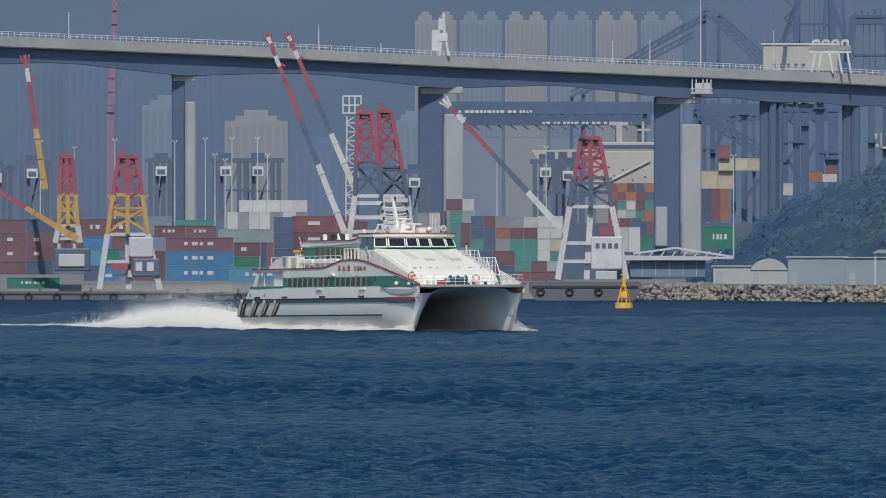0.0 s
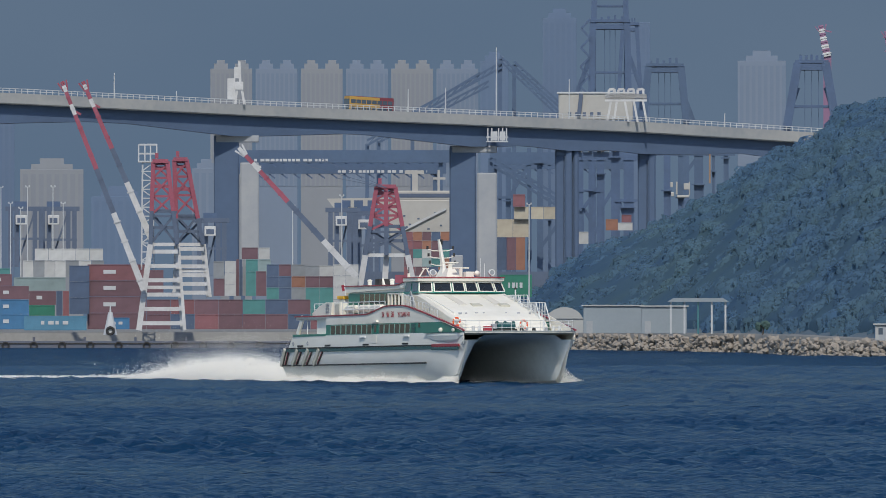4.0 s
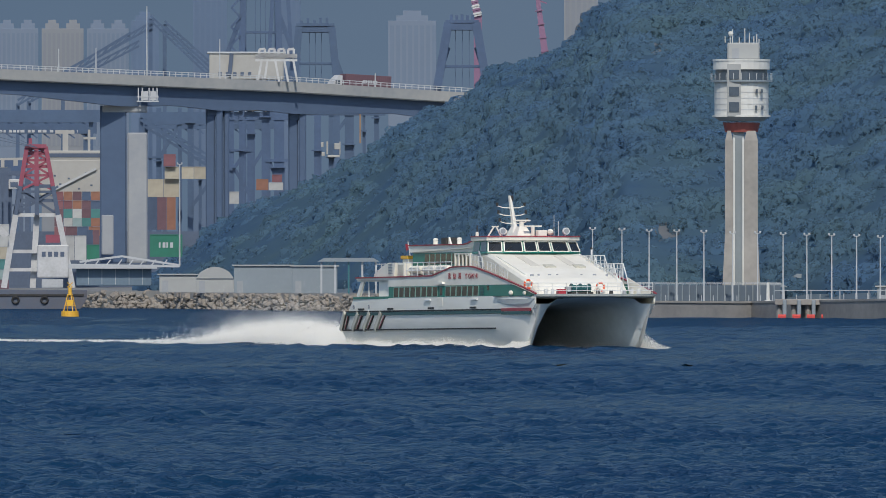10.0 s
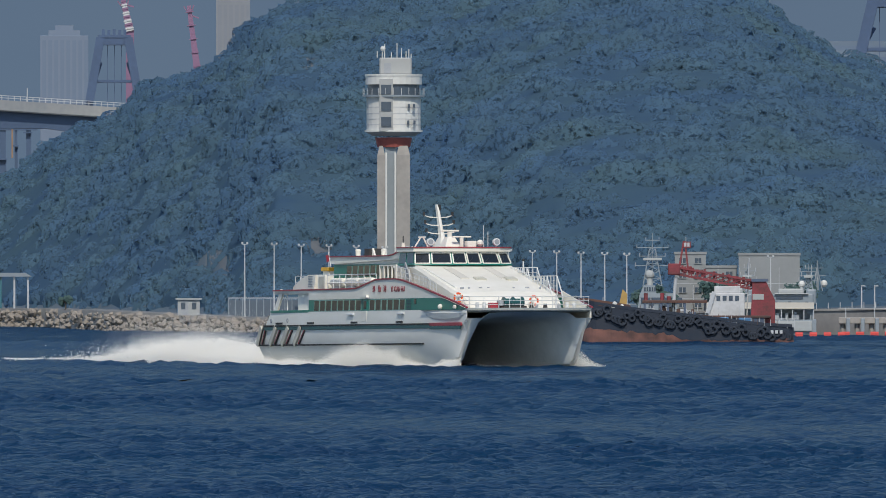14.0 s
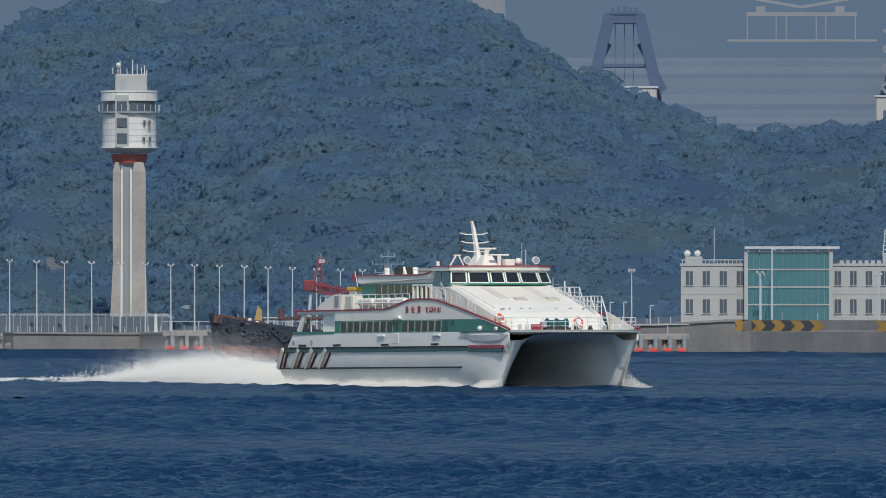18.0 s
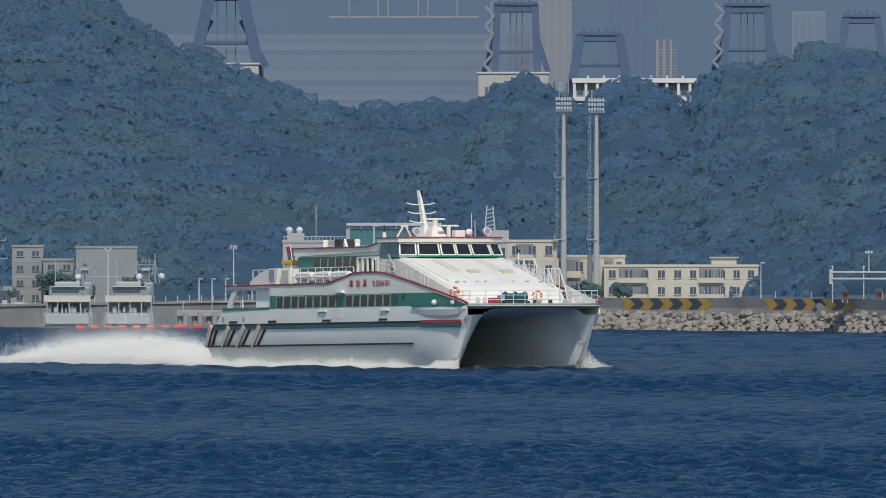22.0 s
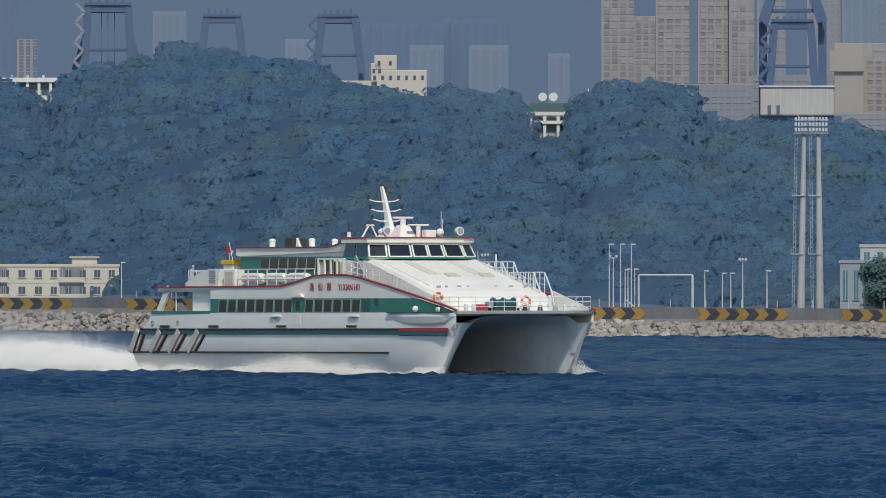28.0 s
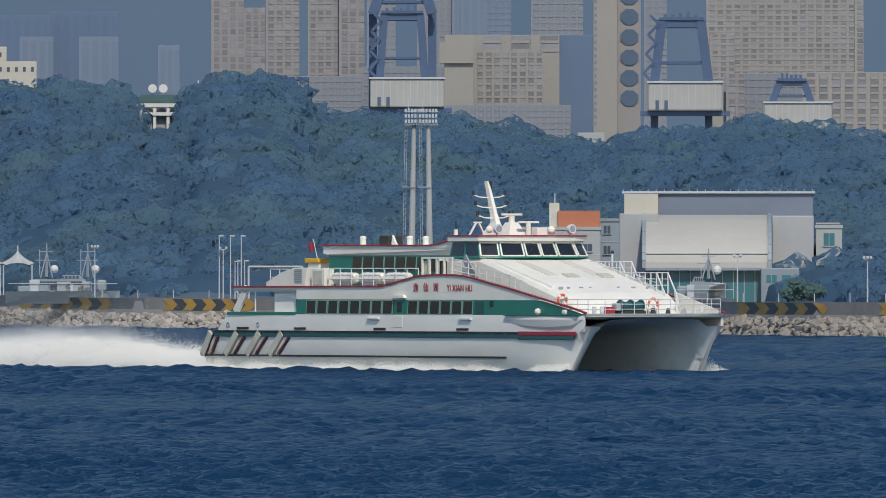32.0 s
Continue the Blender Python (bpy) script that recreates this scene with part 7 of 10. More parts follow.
def sea_wall():
    us = np.arange(2570, 5721, 21.0)
    wall = thing("sea_wall", Matrix(), "concrete sea wall with black and yellow arrow panels", "sea wall", kind="structure")
    low = lambda u: up(along(u, WALL_TOP) - 21, shore(u))
    for i in range(0, len(us) - 1, 4):
        seg = us[i:i + 5]
        part("wall_block", Shape().loft([[tuple(spot(u, shore(u) + 5.0, low(u) - 1.2)), tuple(spot(u, shore(u) + 6.2, low(u) - 1.2)), tuple(spot(u, shore(u) + 6.2, flat_z(u) + 0.35)), tuple(spot(u, shore(u) + 5.0, flat_z(u) + 0.35))] for u in seg]), WALL_GREY, wall)
    for g in range(12):
        u0 = 2574 + g * 253.2
        for i in range(9):
            u = u0 + i * 17.2
            face = lambda b, f, o: tuple(spot(b, shore(b) + 4.96 - o, low(b) + 0.06 + f * (flat_z(b) + 0.2 - low(b))))
            ring = ((u, 0), (u + 17, 0), (u + 26, 0.5), (u + 17, 1), (u, 1), (u + 9, 0.5))
            sh = Shape().add([face(b, f, 0.05) for b, f in ring] + [face(b, f, 0.0) for b, f in ring], [tuple(range(6)), tuple(range(11, 5, -1))] + [(k, 6 + k, 6 + (k + 1) % 6, (k + 1) % 6) for k in range(6)])
            part("arrow_panel", sh, CHEVRON_DARK if i % 2 else CHEVRON_YELLOW, wall)
    for u in np.arange(2600, 5700, 63.0):
        p = Plot(u, shore(u) + 6.0, z=flat_z(u) + 0.35)
        ob = part("fence_post", Shape().tube((0, 0, 0), (0, 0, 0.9), 0.05, n=5), LATTICE, wall)
        ob.matrix_basis = p.m


sea_wall()


def rock_mesh(seed):
    rng = random.Random(seed)
    vs = [Vector((0, 0, 1.618)), Vector((0, 0, -1.618))]
    pts = [(0, s1 * 1, s2 * 1.618) for s1 in (-1, 1) for s2 in (-1, 1)] + [(s1 * 1, s2 * 1.618, 0) for s1 in (-1, 1) for s2 in (-1, 1)] + [(s2 * 1.618, 0, s1 * 1) for s1 in (-1, 1) for s2 in (-1, 1)]
    bm = bmesh.new()
    for p in pts:
        v = Vector(p).normalized()
        bm.verts.new(Vector((v.x * 0.75, v.y * 0.55, v.z * 0.5)) * rng.uniform(0.72, 1.15))
    bmesh.ops.convex_hull(bm, input=bm.verts)
    me = bpy.data.meshes.new("stone")
    bm.to_mesh(me)
    bm.free()
    me.materials.append(ROCK)
    return me


def riprap():
    rng = random.Random(17)
    kinds = [rock_mesh(i) for i in range(8)]
    bank = thing("riprap_bank", Matrix(), "sloping bank of rough brown and grey armour stones", "riprap", kind="structure")
    loose_v, loose_f, k = [], [], 0
    count = 0
    cores = []
    for u in np.arange(2865, 5720, 8.0):
        for row in range(8):
            cores.append((u + rng.uniform(-5, 5), row / 7.0 + rng.uniform(-0.08, 0.08), 1))
    for u in np.arange(300, 1300, 7.0):
        for row in range(7):
            cores.append((u + rng.uniform(-5, 5), row / 6.0 + rng.uniform(-0.1, 0.1), 0))
    for u, q, right in cores:
        s = shore(u)
        if right:
            z = -0.4 + q * (up(along(u, WALL_TOP) - 22, s) - 0.1)
            d = s - 1.0 + q * 5.0
        else:
            z = -0.3 + q * (flat_z(u) - 0.2)
            d = s - 1.5 + q * 6
        size = rng.choice((0.5, 0.6, 0.75, 0.95, 1.3)) * rng.uniform(0.9, 1.1)
        m = Matrix.LocRotScale(spot(u, d, z), Euler((rng.uniform(-0.6, 0.6), rng.uniform(-0.6, 0.6), rng.uniform(0, 6.28))), (size, size, size))
        me = kinds[rng.randrange(8)]
        if right and 4000 < u < 4800 and count < 300:
            shared("stone", me, bank, m)
            count += 1
        else:
            vs = [m @ v.co for v in me.vertices]
            loose_v += [tuple(v) for v in vs]
            loose_f += [tuple(i + k for i in f.vertices) for f in me.polygons]
            k += len(vs)
    me = bpy.data.meshes.new("stones")
    me.from_pydata(loose_v, [], loose_f)
    me.materials.append(ROCK)
    ob = new("loose_stones", me)
    ob.parent = bank
    tagged(ob, kind="stuff")


riprap()


def control_tower():
    p = Plot(1508, 2030, z=flat_z(1508))
    k = p.k
    ob = thing("control_tower", p.m, "tall harbour control tower with a white round cab on concrete blades", "tower")
    z = p.z
    px = lambda x: (x - 1396) * k

    def blade(x0, x1, f0, f1, y0, y1, name="column"):
        prof = [[(px(f0), y0 - 1, 0), (px(f1), y0 - 1, 0), (px(f1), y1, 0), (px(f0), y1, 0)],
                [(px(x0), y0, z(42)), (px(x1), y0, z(42)), (px(x1), y1, z(42)), (px(x0), y1, z(42))],
                [(px(x0), y0, z(207)), (px(x1), y0, z(207)), (px(x1), y1, z(207)), (px(x0), y1, z(207))],
                [(px(x0 + 4), y0 + 0.4, z(224)), (px(x1 - 4), y0 + 0.4, z(224)), (px(x1 - 4), y1, z(224)), (px(x0 + 4), y1, z(224))]]
        return part(name, Shape().loft(prof), CONCRETE, ob, "tapered concrete column")
    blade(1367, 1381, 1361, 1380, 0, 5)
    blade(1401, 1425, 1400, 1430, 0, 5)
    part("core", Shape().box(px(1381), px(1401), 0.8, 4.5, 0, z(224)), SHIP_GREY, ob, "recessed grey lift core")
    for x in (1383, 1399):
        part("pipe", Shape().box(px(x) - 0.12, px(x) + 0.12, -0.1, 0.15, 0, z(212)), TOWER_WHITE, ob)
    cy = 2.6

    def drum(name, r0, r1, y0, y1, paint, label="", n=28):
        rings = [[(px(1396 + r * math.cos(a)) , cy + r * k * math.sin(a), z(441.6 - y)) for a in np.linspace(0, 2 * math.pi, n, endpoint=False)] for r, y in ((r0, y0), (r1, y1))]
        return part(name, Shape().loft(rings), paint, ob, label)
    drum("neck", 29, 33, 220, 203, TOWER_RED, "red ring under the cab")
    drum("underside", 38, 50, 200, 193, GREY)
    drum("floor_rim", 51.5, 51.5, 193, 190, TOWER_WHITE)
    cab = drum("cab", 48, 48, 190, 130, TOWER_WHITE, "round white clad cab")
    for y in (150, 161, 171, 181):
        drum("cladding_joint", 48.4, 48.4, y, y - 1.2, LATTICE)
    drum("gallery", 55, 55, 131, 128, SHIP_GREY)
    drum("lookout_band", 46, 46, 128, 109, GLASS_DARK, "dark ring of lookout windows")
    drum("roof_ring", 50, 50, 109, 92, TOWER_WHITE, "white panelled roof ring")
    drum("roof_ring_edge", 51.2, 51.2, 94, 91, TOWER_WHITE)
    part("plant_room", Shape().box(px(1371), px(1428), cy - 2, cy + 2, z(350), z(380), 0.2), OFF_WHITE, ob, "grey-white rooftop plant room")
    part("plant_door", Shape().box(px(1379), px(1392), cy - 2.08, cy - 1.9, z(352), z(370)), GREY, ob)
    # the window bay down the front, left of the middle
    for y0, y1 in ((127, 110), (156, 140), (184, 167)):
        part("bay_window", Shape().box(px(1374), px(1392), cy - 48 * k - 0.35, cy - 40 * k, z(441.6 - y0), z(441.6 - y1)), GLASS_DARK, cab)
    part("bay", Shape().box(px(1371), px(1395), cy - 48 * k - 0.2, cy - 36 * k, z(250), z(342)), OFF_WHITE, cab)
    for x in (1421, 1430, 1420, 1431):
        y = 144 if x in (1421, 1430) else 173
        part("porthole", Shape().box(px(x), px(x + 4), cy - 45 * k - 0.1, cy - 36 * k, z(441.6 - y - 7), z(441.6 - y)), GLASS_DARK, cab)
    for i, (x, h) in enumerate(((1367, 50), (1376, 42), (1380, 38), (1392, 52), (1402, 36), (1410, 44), (1418, 50), (1423, 46), (1427, 55))):
        part("aerial", Shape().tube((px(x), cy - 1, z(380)), (px(x), cy - 1, z(441.6 - h)), 0.07, n=5), TOWER_WHITE, ob)
    part("dome", Shape().ball((px(1377), cy - 1, z(396)), 0.4, 8), TOWER_WHITE, ob)
    rl = Shape()
    for i in range(24):
        a = 2 * math.pi * i / 24
        rl.tube((54 * k * math.cos(a), cy + 54 * k * math.sin(a), z(314)), (54 * k * math.cos(a), cy + 54 * k * math.sin(a), z(326)), 0.05, n=4)
    part("gallery_rail", rl, LATTICE, ob)
    part("gate_house", Shape().box(px(1376), px(1390), -2.2, -0.6, 0, 1.9, 0.05), CREAM, ob, "small ochre hut at the foot")


control_tower()

for x, y in ((1133, 393), (1185, 394), (1233, 396), (1282, 397), (1330, 398), (1381, 400), (1425, 400), (1470, 402), (1512, 403), (1556, 404), (1600, 405), (1642, 407), (1685, 408), (1728, 410), (1770, 411), (1809, 412)):
    u = x + 111.6
    d = shore(u) + 14
    light_pole(u, 0, 441.6 - y, d, 0.13, 2, "white lamp post along the naval quay", "quay lamp posts", BAR, flat_z(u))


def quay_fence():
    fence = thing("fence", Matrix(), "grey mesh security fence with wire on top behind the quay", "fence")
    us = np.arange(1215, 1590, 12.5)
    for a, b in zip(us[:-1], us[1:]):
        d = shore(a) + 24
        p = Plot(a, d, z=flat_z(a))
        h = p.z(-48)
        w = (b - a) * p.k
        ob = part("post", Shape().box(0, 0.12, 0, 0.12, 0, h + 0.3), SHIP_GREY, fence)
        ob.matrix_basis = p.m
        ob = part("mesh_panel", Shape().box(0.13, w - 0.02, 0.04, 0.08, 0.1, h - 0.1), FENCE, fence)
        ob.matrix_basis = p.m
        wire = Shape()
        for i in range(4):
            wire.tube((w * i / 4, 0.06, h), (w * (i + 0.5) / 4, 0.06, h + 0.35), 0.04, n=4)
            wire.tube((w * (i + 0.5) / 4, 0.06, h + 0.35), (w * (i + 1) / 4, 0.06, h), 0.04, n=4)
        ob = part("razor_wire", wire, LATTICE, fence)
        ob.matrix_basis = p.m


quay_fence()


def low_rail():
    rails = thing("quay_rail", Matrix(), "low row of white posts along the quay edge", "railing")
    for u in np.arange(1290, 2560, 21):
        p = Plot(u, shore(u) + 1.2, z=flat_z(u) + 0.06)
        ob = part("post", Shape().tube((0, 0, 0), (0, 0, 1.1), 0.06, n=5), LATTICE, rails)
        ob.matrix_basis = p.m


low_rail()


def hut(u0, u1, v1, d, wall, label, roof="flat", door=True, z0=None, windows=0):
    p = Plot((u0 + u1) / 2, d, z=flat_z((u0 + u1) / 2) if z0 is None else z0)
    ob = thing("shed", p.m, label, "shed")
    a, b, h = p.x(u0), p.x(u1), p.z(v1)
    if roof == "round":
        part("wall", Shape().box(a, b, 0, 7, 0, h * 0.55, 0.05), wall, ob)
        part("roof", Shape().prism([(a + (b - a) * i / 10, h * 0.55 + 0.02 + h * 0.45 * math.sin(math.pi * i / 10) ** 0.6) for i in range(10, -1, -1)][::-1][::-1], -0.2, 7.2), wall, ob)
    else:
        part("wall", Shape().box(a, b, 0, 7, 0, h - 0.2, 0.05), wall, ob)
        part("roof", Shape().box(a - 0.3, b + 0.3, -0.3, 7.3, h - 0.2, h), OFF_WHITE, ob)
    for i in range(windows):
        c = a + (b - a) * (i + 0.3) / windows
        part("window", Shape().box(c, c + (b - a) * 0.4 / windows, -0.06, 0.05, h * 0.35, h * 0.75), GLASS_DARK, ob)
    if door:
        part("door", Shape().box(a + 0.5, a + 1.5, -0.05, 0.05, 0, min(2.0, h * 0.8)), GREY, ob)
    return ob


hut(543, 610, -17, 2330, OFF_WHITE, "small white round-roofed store by the shore", "round")
hut(478, 544, -29, 2360, OFF_WHITE, "low white shore hut", "flat")
hut(610, 713, -13, 2290, SHIP_GREY, "long grey flat-roofed shed", windows=0)
hut(713, 793, -14, 2270, SHIP_GREY, "long grey flat-roofed shed", windows=0)
hut(1126, 1165, -46, 2012, OFF_WHITE, "little white gatehouse on the quay", windows=2)
hut(1621, 1659, -44, 2040, SHIP_GREY, "grey cabin on the naval pier", "round", False)
hut(1733, 1767, -48, 2040, OFF_WHITE, "white cabin on the naval pier", windows=1)
hut(1748, 1872, -50, 1990, SHIP_GREY, "long grey low building behind the pier", windows=6)


def canopy(u0, u1, v1, d, label):
    p = Plot((u0 + u1) / 2, d, z=flat_z((u0 + u1) / 2))
    ob = thing("open_shelter", p.m, label, "shelter")
    a, b, h = p.x(u0), p.x(u1), p.z(v1)
    part("roof", Shape().prism([(a, h - 0.6), (b, h - 0.6), (b - 1, h), (a + 1, h)], 0, 6), SHIP_GREY, ob)
    for i in range(5):
        c = a + 0.6 + (b - a - 1.2) * i / 4
        part("post", Shape().box(c - 0.15, c + 0.15, 0.5, 0.8, 0, h - 0.6), GLASS_TEAL if i == 2 else LATTICE, ob)


canopy(758, 868, -1, 2250, "open grey shelter with green posts")
canopy(1524, 1590, -45, 2035, "open green shelter at the tower's foot")
canopy(1594, 1692, -29, 2046, "flat grey canopy on posts over the pier")


def quay_pillar():
    p = Plot(1555, shore(1555) + 3, z=flat_z(1555))
    ob = thing("light_pillar", p.m, "small white navigation light pillar on the quay edge", "light pillar")
    h = p.z(-38)
    part("base", Shape().box(-0.5, 0.5, -0.5, 0.5, 0, 0.4, 0.05), TOWER_WHITE, ob)
    part("shaft", Shape().tube((0, 0, 0.4), (0, 0, h - 0.5), 0.28, 0.2, n=10), TOWER_WHITE, ob)
    part("lantern", Shape().tube((0, 0, h - 0.5), (0, 0, h), 0.22, 0.16, n=8), GLASS_DARK, ob)


quay_pillar()


def jetty(u0, u1, v0, v1, d, n, label):
    """A pile jetty: deck, piles, blue-grey fenders and red floats below."""
    p = Plot((u0 + u1) / 2, d, z=0)
    ob = thing("jetty", p.m, label, "jetty")
    a, b = p.x(u0), p.x(u1)
    z0, z1 = p.z(v0), p.z(v1)
    part("deck", Shape().box(a, b, 0, 9, z1 - 0.8, z1, 0.08), CONCRETE, ob)
    w = (b - a) / n
    for i in range(n):
        c = a + w * (i + 0.5)
        part("pillar", Shape().tube((c - w * 0.2, 1, -1.5), (c - w * 0.2, 1, z1 - 0.8), 0.4, n=8), CONCRETE, ob)
        part("fender_panel", Shape().box(c + w * 0.05, c + w * 0.32, -0.5, 0.05, 0.4, z1 - 0.1, 0.08), SHIP_GREY, ob)
        part("float", Shape().tube((c - w * 0.28, -1.2, 0.15), (c + w * 0.28, -1.2, 0.15), 0.38, n=8), FLOAT_RED, ob, "red floating fender")
        if i % 2 == 0:
            part("post", Shape().tube((c, 0.4, z1), (c, 0.4, z1 + 1.3), 0.07, n=5), LATTICE, ob)
    part("rail", Shape().box(a, b, 0.36, 0.44, z1 + 1.2, z1 + 1.28), LATTICE, ob)
    return ob


jetty(1567, 1925, -107, -74, 1975, 14, "concrete pile jetty with red floating fenders")
jetty(1858, 2128, -112, -72, 1968, 10, "concrete pile jetty with red floating fenders")
jetty(2295, 2499, -112, -80, 1882, 8, "concrete pile jetty with red floating fenders")


def float_boom():
    ob = thing("float_boom", Matrix(), "floating boom of red drums round the berths", "float boom")
    for x in range(962, 1150, 25):
        u = x + 1157
        p = spot(u, 1862, 0.1)
        q = spot(u + 13, 1862, 0.1)
        part("drum", Shape().tube(p, q, 0.42, n=8), FLOAT_RED, ob)


float_boom()
for x, y0, y1, hd in ((1240, 478, 372, 3), (1179, 478, 424, 1), (1202, 478, 424, 1), (1226, 478, 424, 1), (1273, 478, 430, 1), (1018, 470, 374, 2), (1467, 450, 374, 2), (1488, 450, 330, 1)):
    light_pole(x + 1157, 0, 399.7 - y1, shore(x + 1157) + 12, 0.13, hd, "white lamp post on the naval pier", "quay lamp posts", BAR, flat_z(x + 1157))


def patrol_ship(u0, u1, d, masts, label, v_deck, v_house, v_mast, bow=1, z=-0.5):
    """A small grey naval ship seen from the side."""
    p = Plot((u0 + u1) / 2, d, z=z)
    ob = thing("patrol_ship", p.m, label, "ship", "grey naval ships")
    a, b = p.x(u0), p.x(u1)
    L = b - a
    zd, zh, zm = p.z(v_deck), p.z(v_house), p.z(v_mast)
    s = 1 if bow > 0 else -1
    mx = (a + b) / 2
    X = lambda f: mx + s * L * (f - 0.5)
    part("hull", Shape().loft([[(X(f), y0, zd * t) if 1 else 0 for y0, t in ((3 - w * 0.7, 0.0), (3 - w, 1.0 + 0.25 * max(0, f - 0.7)), (3 + w, 1.0 + 0.25 * max(0, f - 0.7)), (3 + w * 0.7, 0.0))] for f, w in ((0.0, 2.4), (0.3, 3), (0.7, 2.8), (0.9, 1.4), (1.0, 0.15))]), SHIP_GREY, ob, "grey naval hull")
    part("superstructure", Shape().prism(sorted_ring([(X(0.18), zd), (X(0.74), zd), (X(0.70), zd + (zh - zd) * 0.75), (X(0.24), zd + (zh - zd) * 0.75)]), 1, 5), SHIP_GREY, ob)
    br = part("wheelhouse", Shape().prism(sorted_ring([(X(0.48), zd + (zh - zd) * 0.75), (X(0.69), zd + (zh - zd) * 0.75), (X(0.65), zh), (X(0.5), zh)]), 1.4, 4.6), SHIP_GREY, ob)
    for i in range(5):
        c = X(0.5 + i * 0.033)
        part("window", Shape().box(c - L * 0.011, c + L * 0.011, 1.3, 1.42, zd + (zh - zd) * 0.82, zd + (zh - zd) * 0.94), GLASS_DARK, br)
    for i, f in enumerate((0.28, 0.35, 0.42, 0.55)):
        part("door", Shape().box(X(f) - 0.35, X(f) + 0.35, 0.9, 1.02, zd + 0.2, zd + min(1.9, (zh - zd) * 0.6)), GLASS_DARK, ob)
    for f in masts:
        m = part("mast", Shape().tube((X(f), 3, zh - 0.2), (X(f), 3, zm), 0.22, 0.08, n=6), SHIP_GREY, ob, "grey pole mast")
        for q in (0.45, 0.72):
            part("yard", Shape().box(X(f) - 1.6 * (1.2 - q), X(f) + 1.6 * (1.2 - q), 2.9, 3.1, zh + (zm - zh) * q, zh + (zm - zh) * q + 0.09), SHIP_GREY, m)
        part("radome", Shape().ball((X(f) + 0.9, 3, zh + 0.7), 0.5, 10), TOWER_WHITE, m, "white radar dome")
        part("aerial", Shape().tube((X(f) - 0.8, 3, zh), (X(f) - 0.8, 3, zh + (zm - zh) * 0.8), 0.05, n=4), LATTICE, m)
    rng = random.Random(int(abs(u0)))
    for i in range(9):
        f, w = rng.uniform(0.12, 0.72), rng.uniform(0.3, 0.9)
        part("deck_box", Shape().box(X(f) - w, X(f) + w, 0.7, 1.6, zd + 0.02, zd + rng.uniform(0.5, 1.6), 0.05), (SHIP_GREY, LATTICE, GREY)[i % 3], ob)
    for i in range(4):
        f = 0.22 + 0.13 * i
        part("opening", Shape().box(X(f) - 0.8, X(f) + 0.8, 0.93, 1.02, zd + (zh - zd) * 0.42, zd + (zh - zd) * 0.62), GLASS_DARK, ob)
    for f in masts:
        for o in (-0.7, 0.7):
            part("mast_leg", Shape().tube((X(f) + o, 2.4, zh - 0.3), (X(f), 3, zh + (zm - zh) * 0.7), 0.08, n=5), SHIP_GREY, ob)
    part("gun", Shape().box(X(0.84) - 0.6, X(0.84) + 0.6, 2.4, 3.6, zd * 1.03, zd * 1.03 + 1.3, 0.2), SHIP_GREY, ob)
    part("deck_rail", Shape().box(min(X(0.02), X(0.98)), max(X(0.02), X(0.98)), 0.55, 0.6, zd * 1.02 + 0.85, zd * 1.02 + 0.92), LATTICE, ob)
    return ob


def sorted_ring(pts):
    """Points in counter-clockwise order."""
    c = (sum(p[0] for p in pts) / len(pts), sum(p[1] for p in pts) / len(pts))
    return sorted(pts, key=lambda p: math.atan2(p[1] - c[1], p[0] - c[0]))


PALE_GREY = mat("pale_ship_grey", (0.34, 0.36, 0.36), 0.6, var=0.15, size=4)
AWNING = mat("cream_awning", (0.46, 0.43, 0.36), 0.8, var=0.12, size=3)


def lattice_mast(parent, p, u, v0, v1, w, y=3.0):
    """A tapering lattice mast with yards, aerials and lamps."""
    mast = part("mast", Shape().tube((p.x(u), y, p.z(v0)), (p.x(u), y, p.z(v1)), 0.12, 0.05, n=6), SHIP_GREY, parent, "grey lattice mast")
    legs, top = Shape(), v0 + (v1 - v0) * 0.7
    for sx0, sy0 in ((-1, -1), (1, -1), (1, 1), (-1, 1)):
        legs.beam((p.x(u) + sx0 * w, y + sy0 * w, p.z(v0)), (p.x(u) + sx0 * w * 0.3, y + sy0 * w * 0.3, p.z(top)), 0.12)
    for i in range(5):
        f, g = i / 5, (i + 1) / 5
        wf, wg = w * (1 - 0.7 * f), w * (1 - 0.7 * g)
        zf, zg = p.z(v0 + (top - v0) * f), p.z(v0 + (top - v0) * g)
        legs.beam((p.x(u) - wf, y - wf, zf), (p.x(u) + wg, y - wg, zg), 0.07).beam((p.x(u) + wf, y - wf, zf), (p.x(u) - wg, y - wg, zg), 0.07)
        legs.beam((p.x(u) - wg, y - wg, zg), (p.x(u) + wg, y - wg, zg), 0.07)
    part("lattice", legs, SHIP_GREY, mast)
    for f, half in ((0.38, 1.6 * w + 0.3), (0.56, 1.2 * w + 0.2), (0.72, 1.5 * w + 0.2), (0.86, 0.7 * w)):
        z = p.z(v0 + (v1 - v0) * f)
        part("yard", Shape().beam((p.x(u) - half, y - 0.4, z), (p.x(u) + half, y - 0.4, z), 0.1), SHIP_GREY, mast)
        for o in (-half, half):
            part("aerial", Shape().tube((p.x(u) + o, y - 0.4, z - 0.1), (p.x(u) + o, y - 0.4, z + 0.45), 0.04, n=5), LATTICE, mast)
    part("radar_bar", Shape().box(p.x(u) - w, p.x(u) + w, y - 0.9, y - 0.6, p.z(v0 + (v1 - v0) * 0.48), p.z(v0 + (v1 - v0) * 0.48) + 0.35, 0.05), PALE_GREY, mast)
    return mast


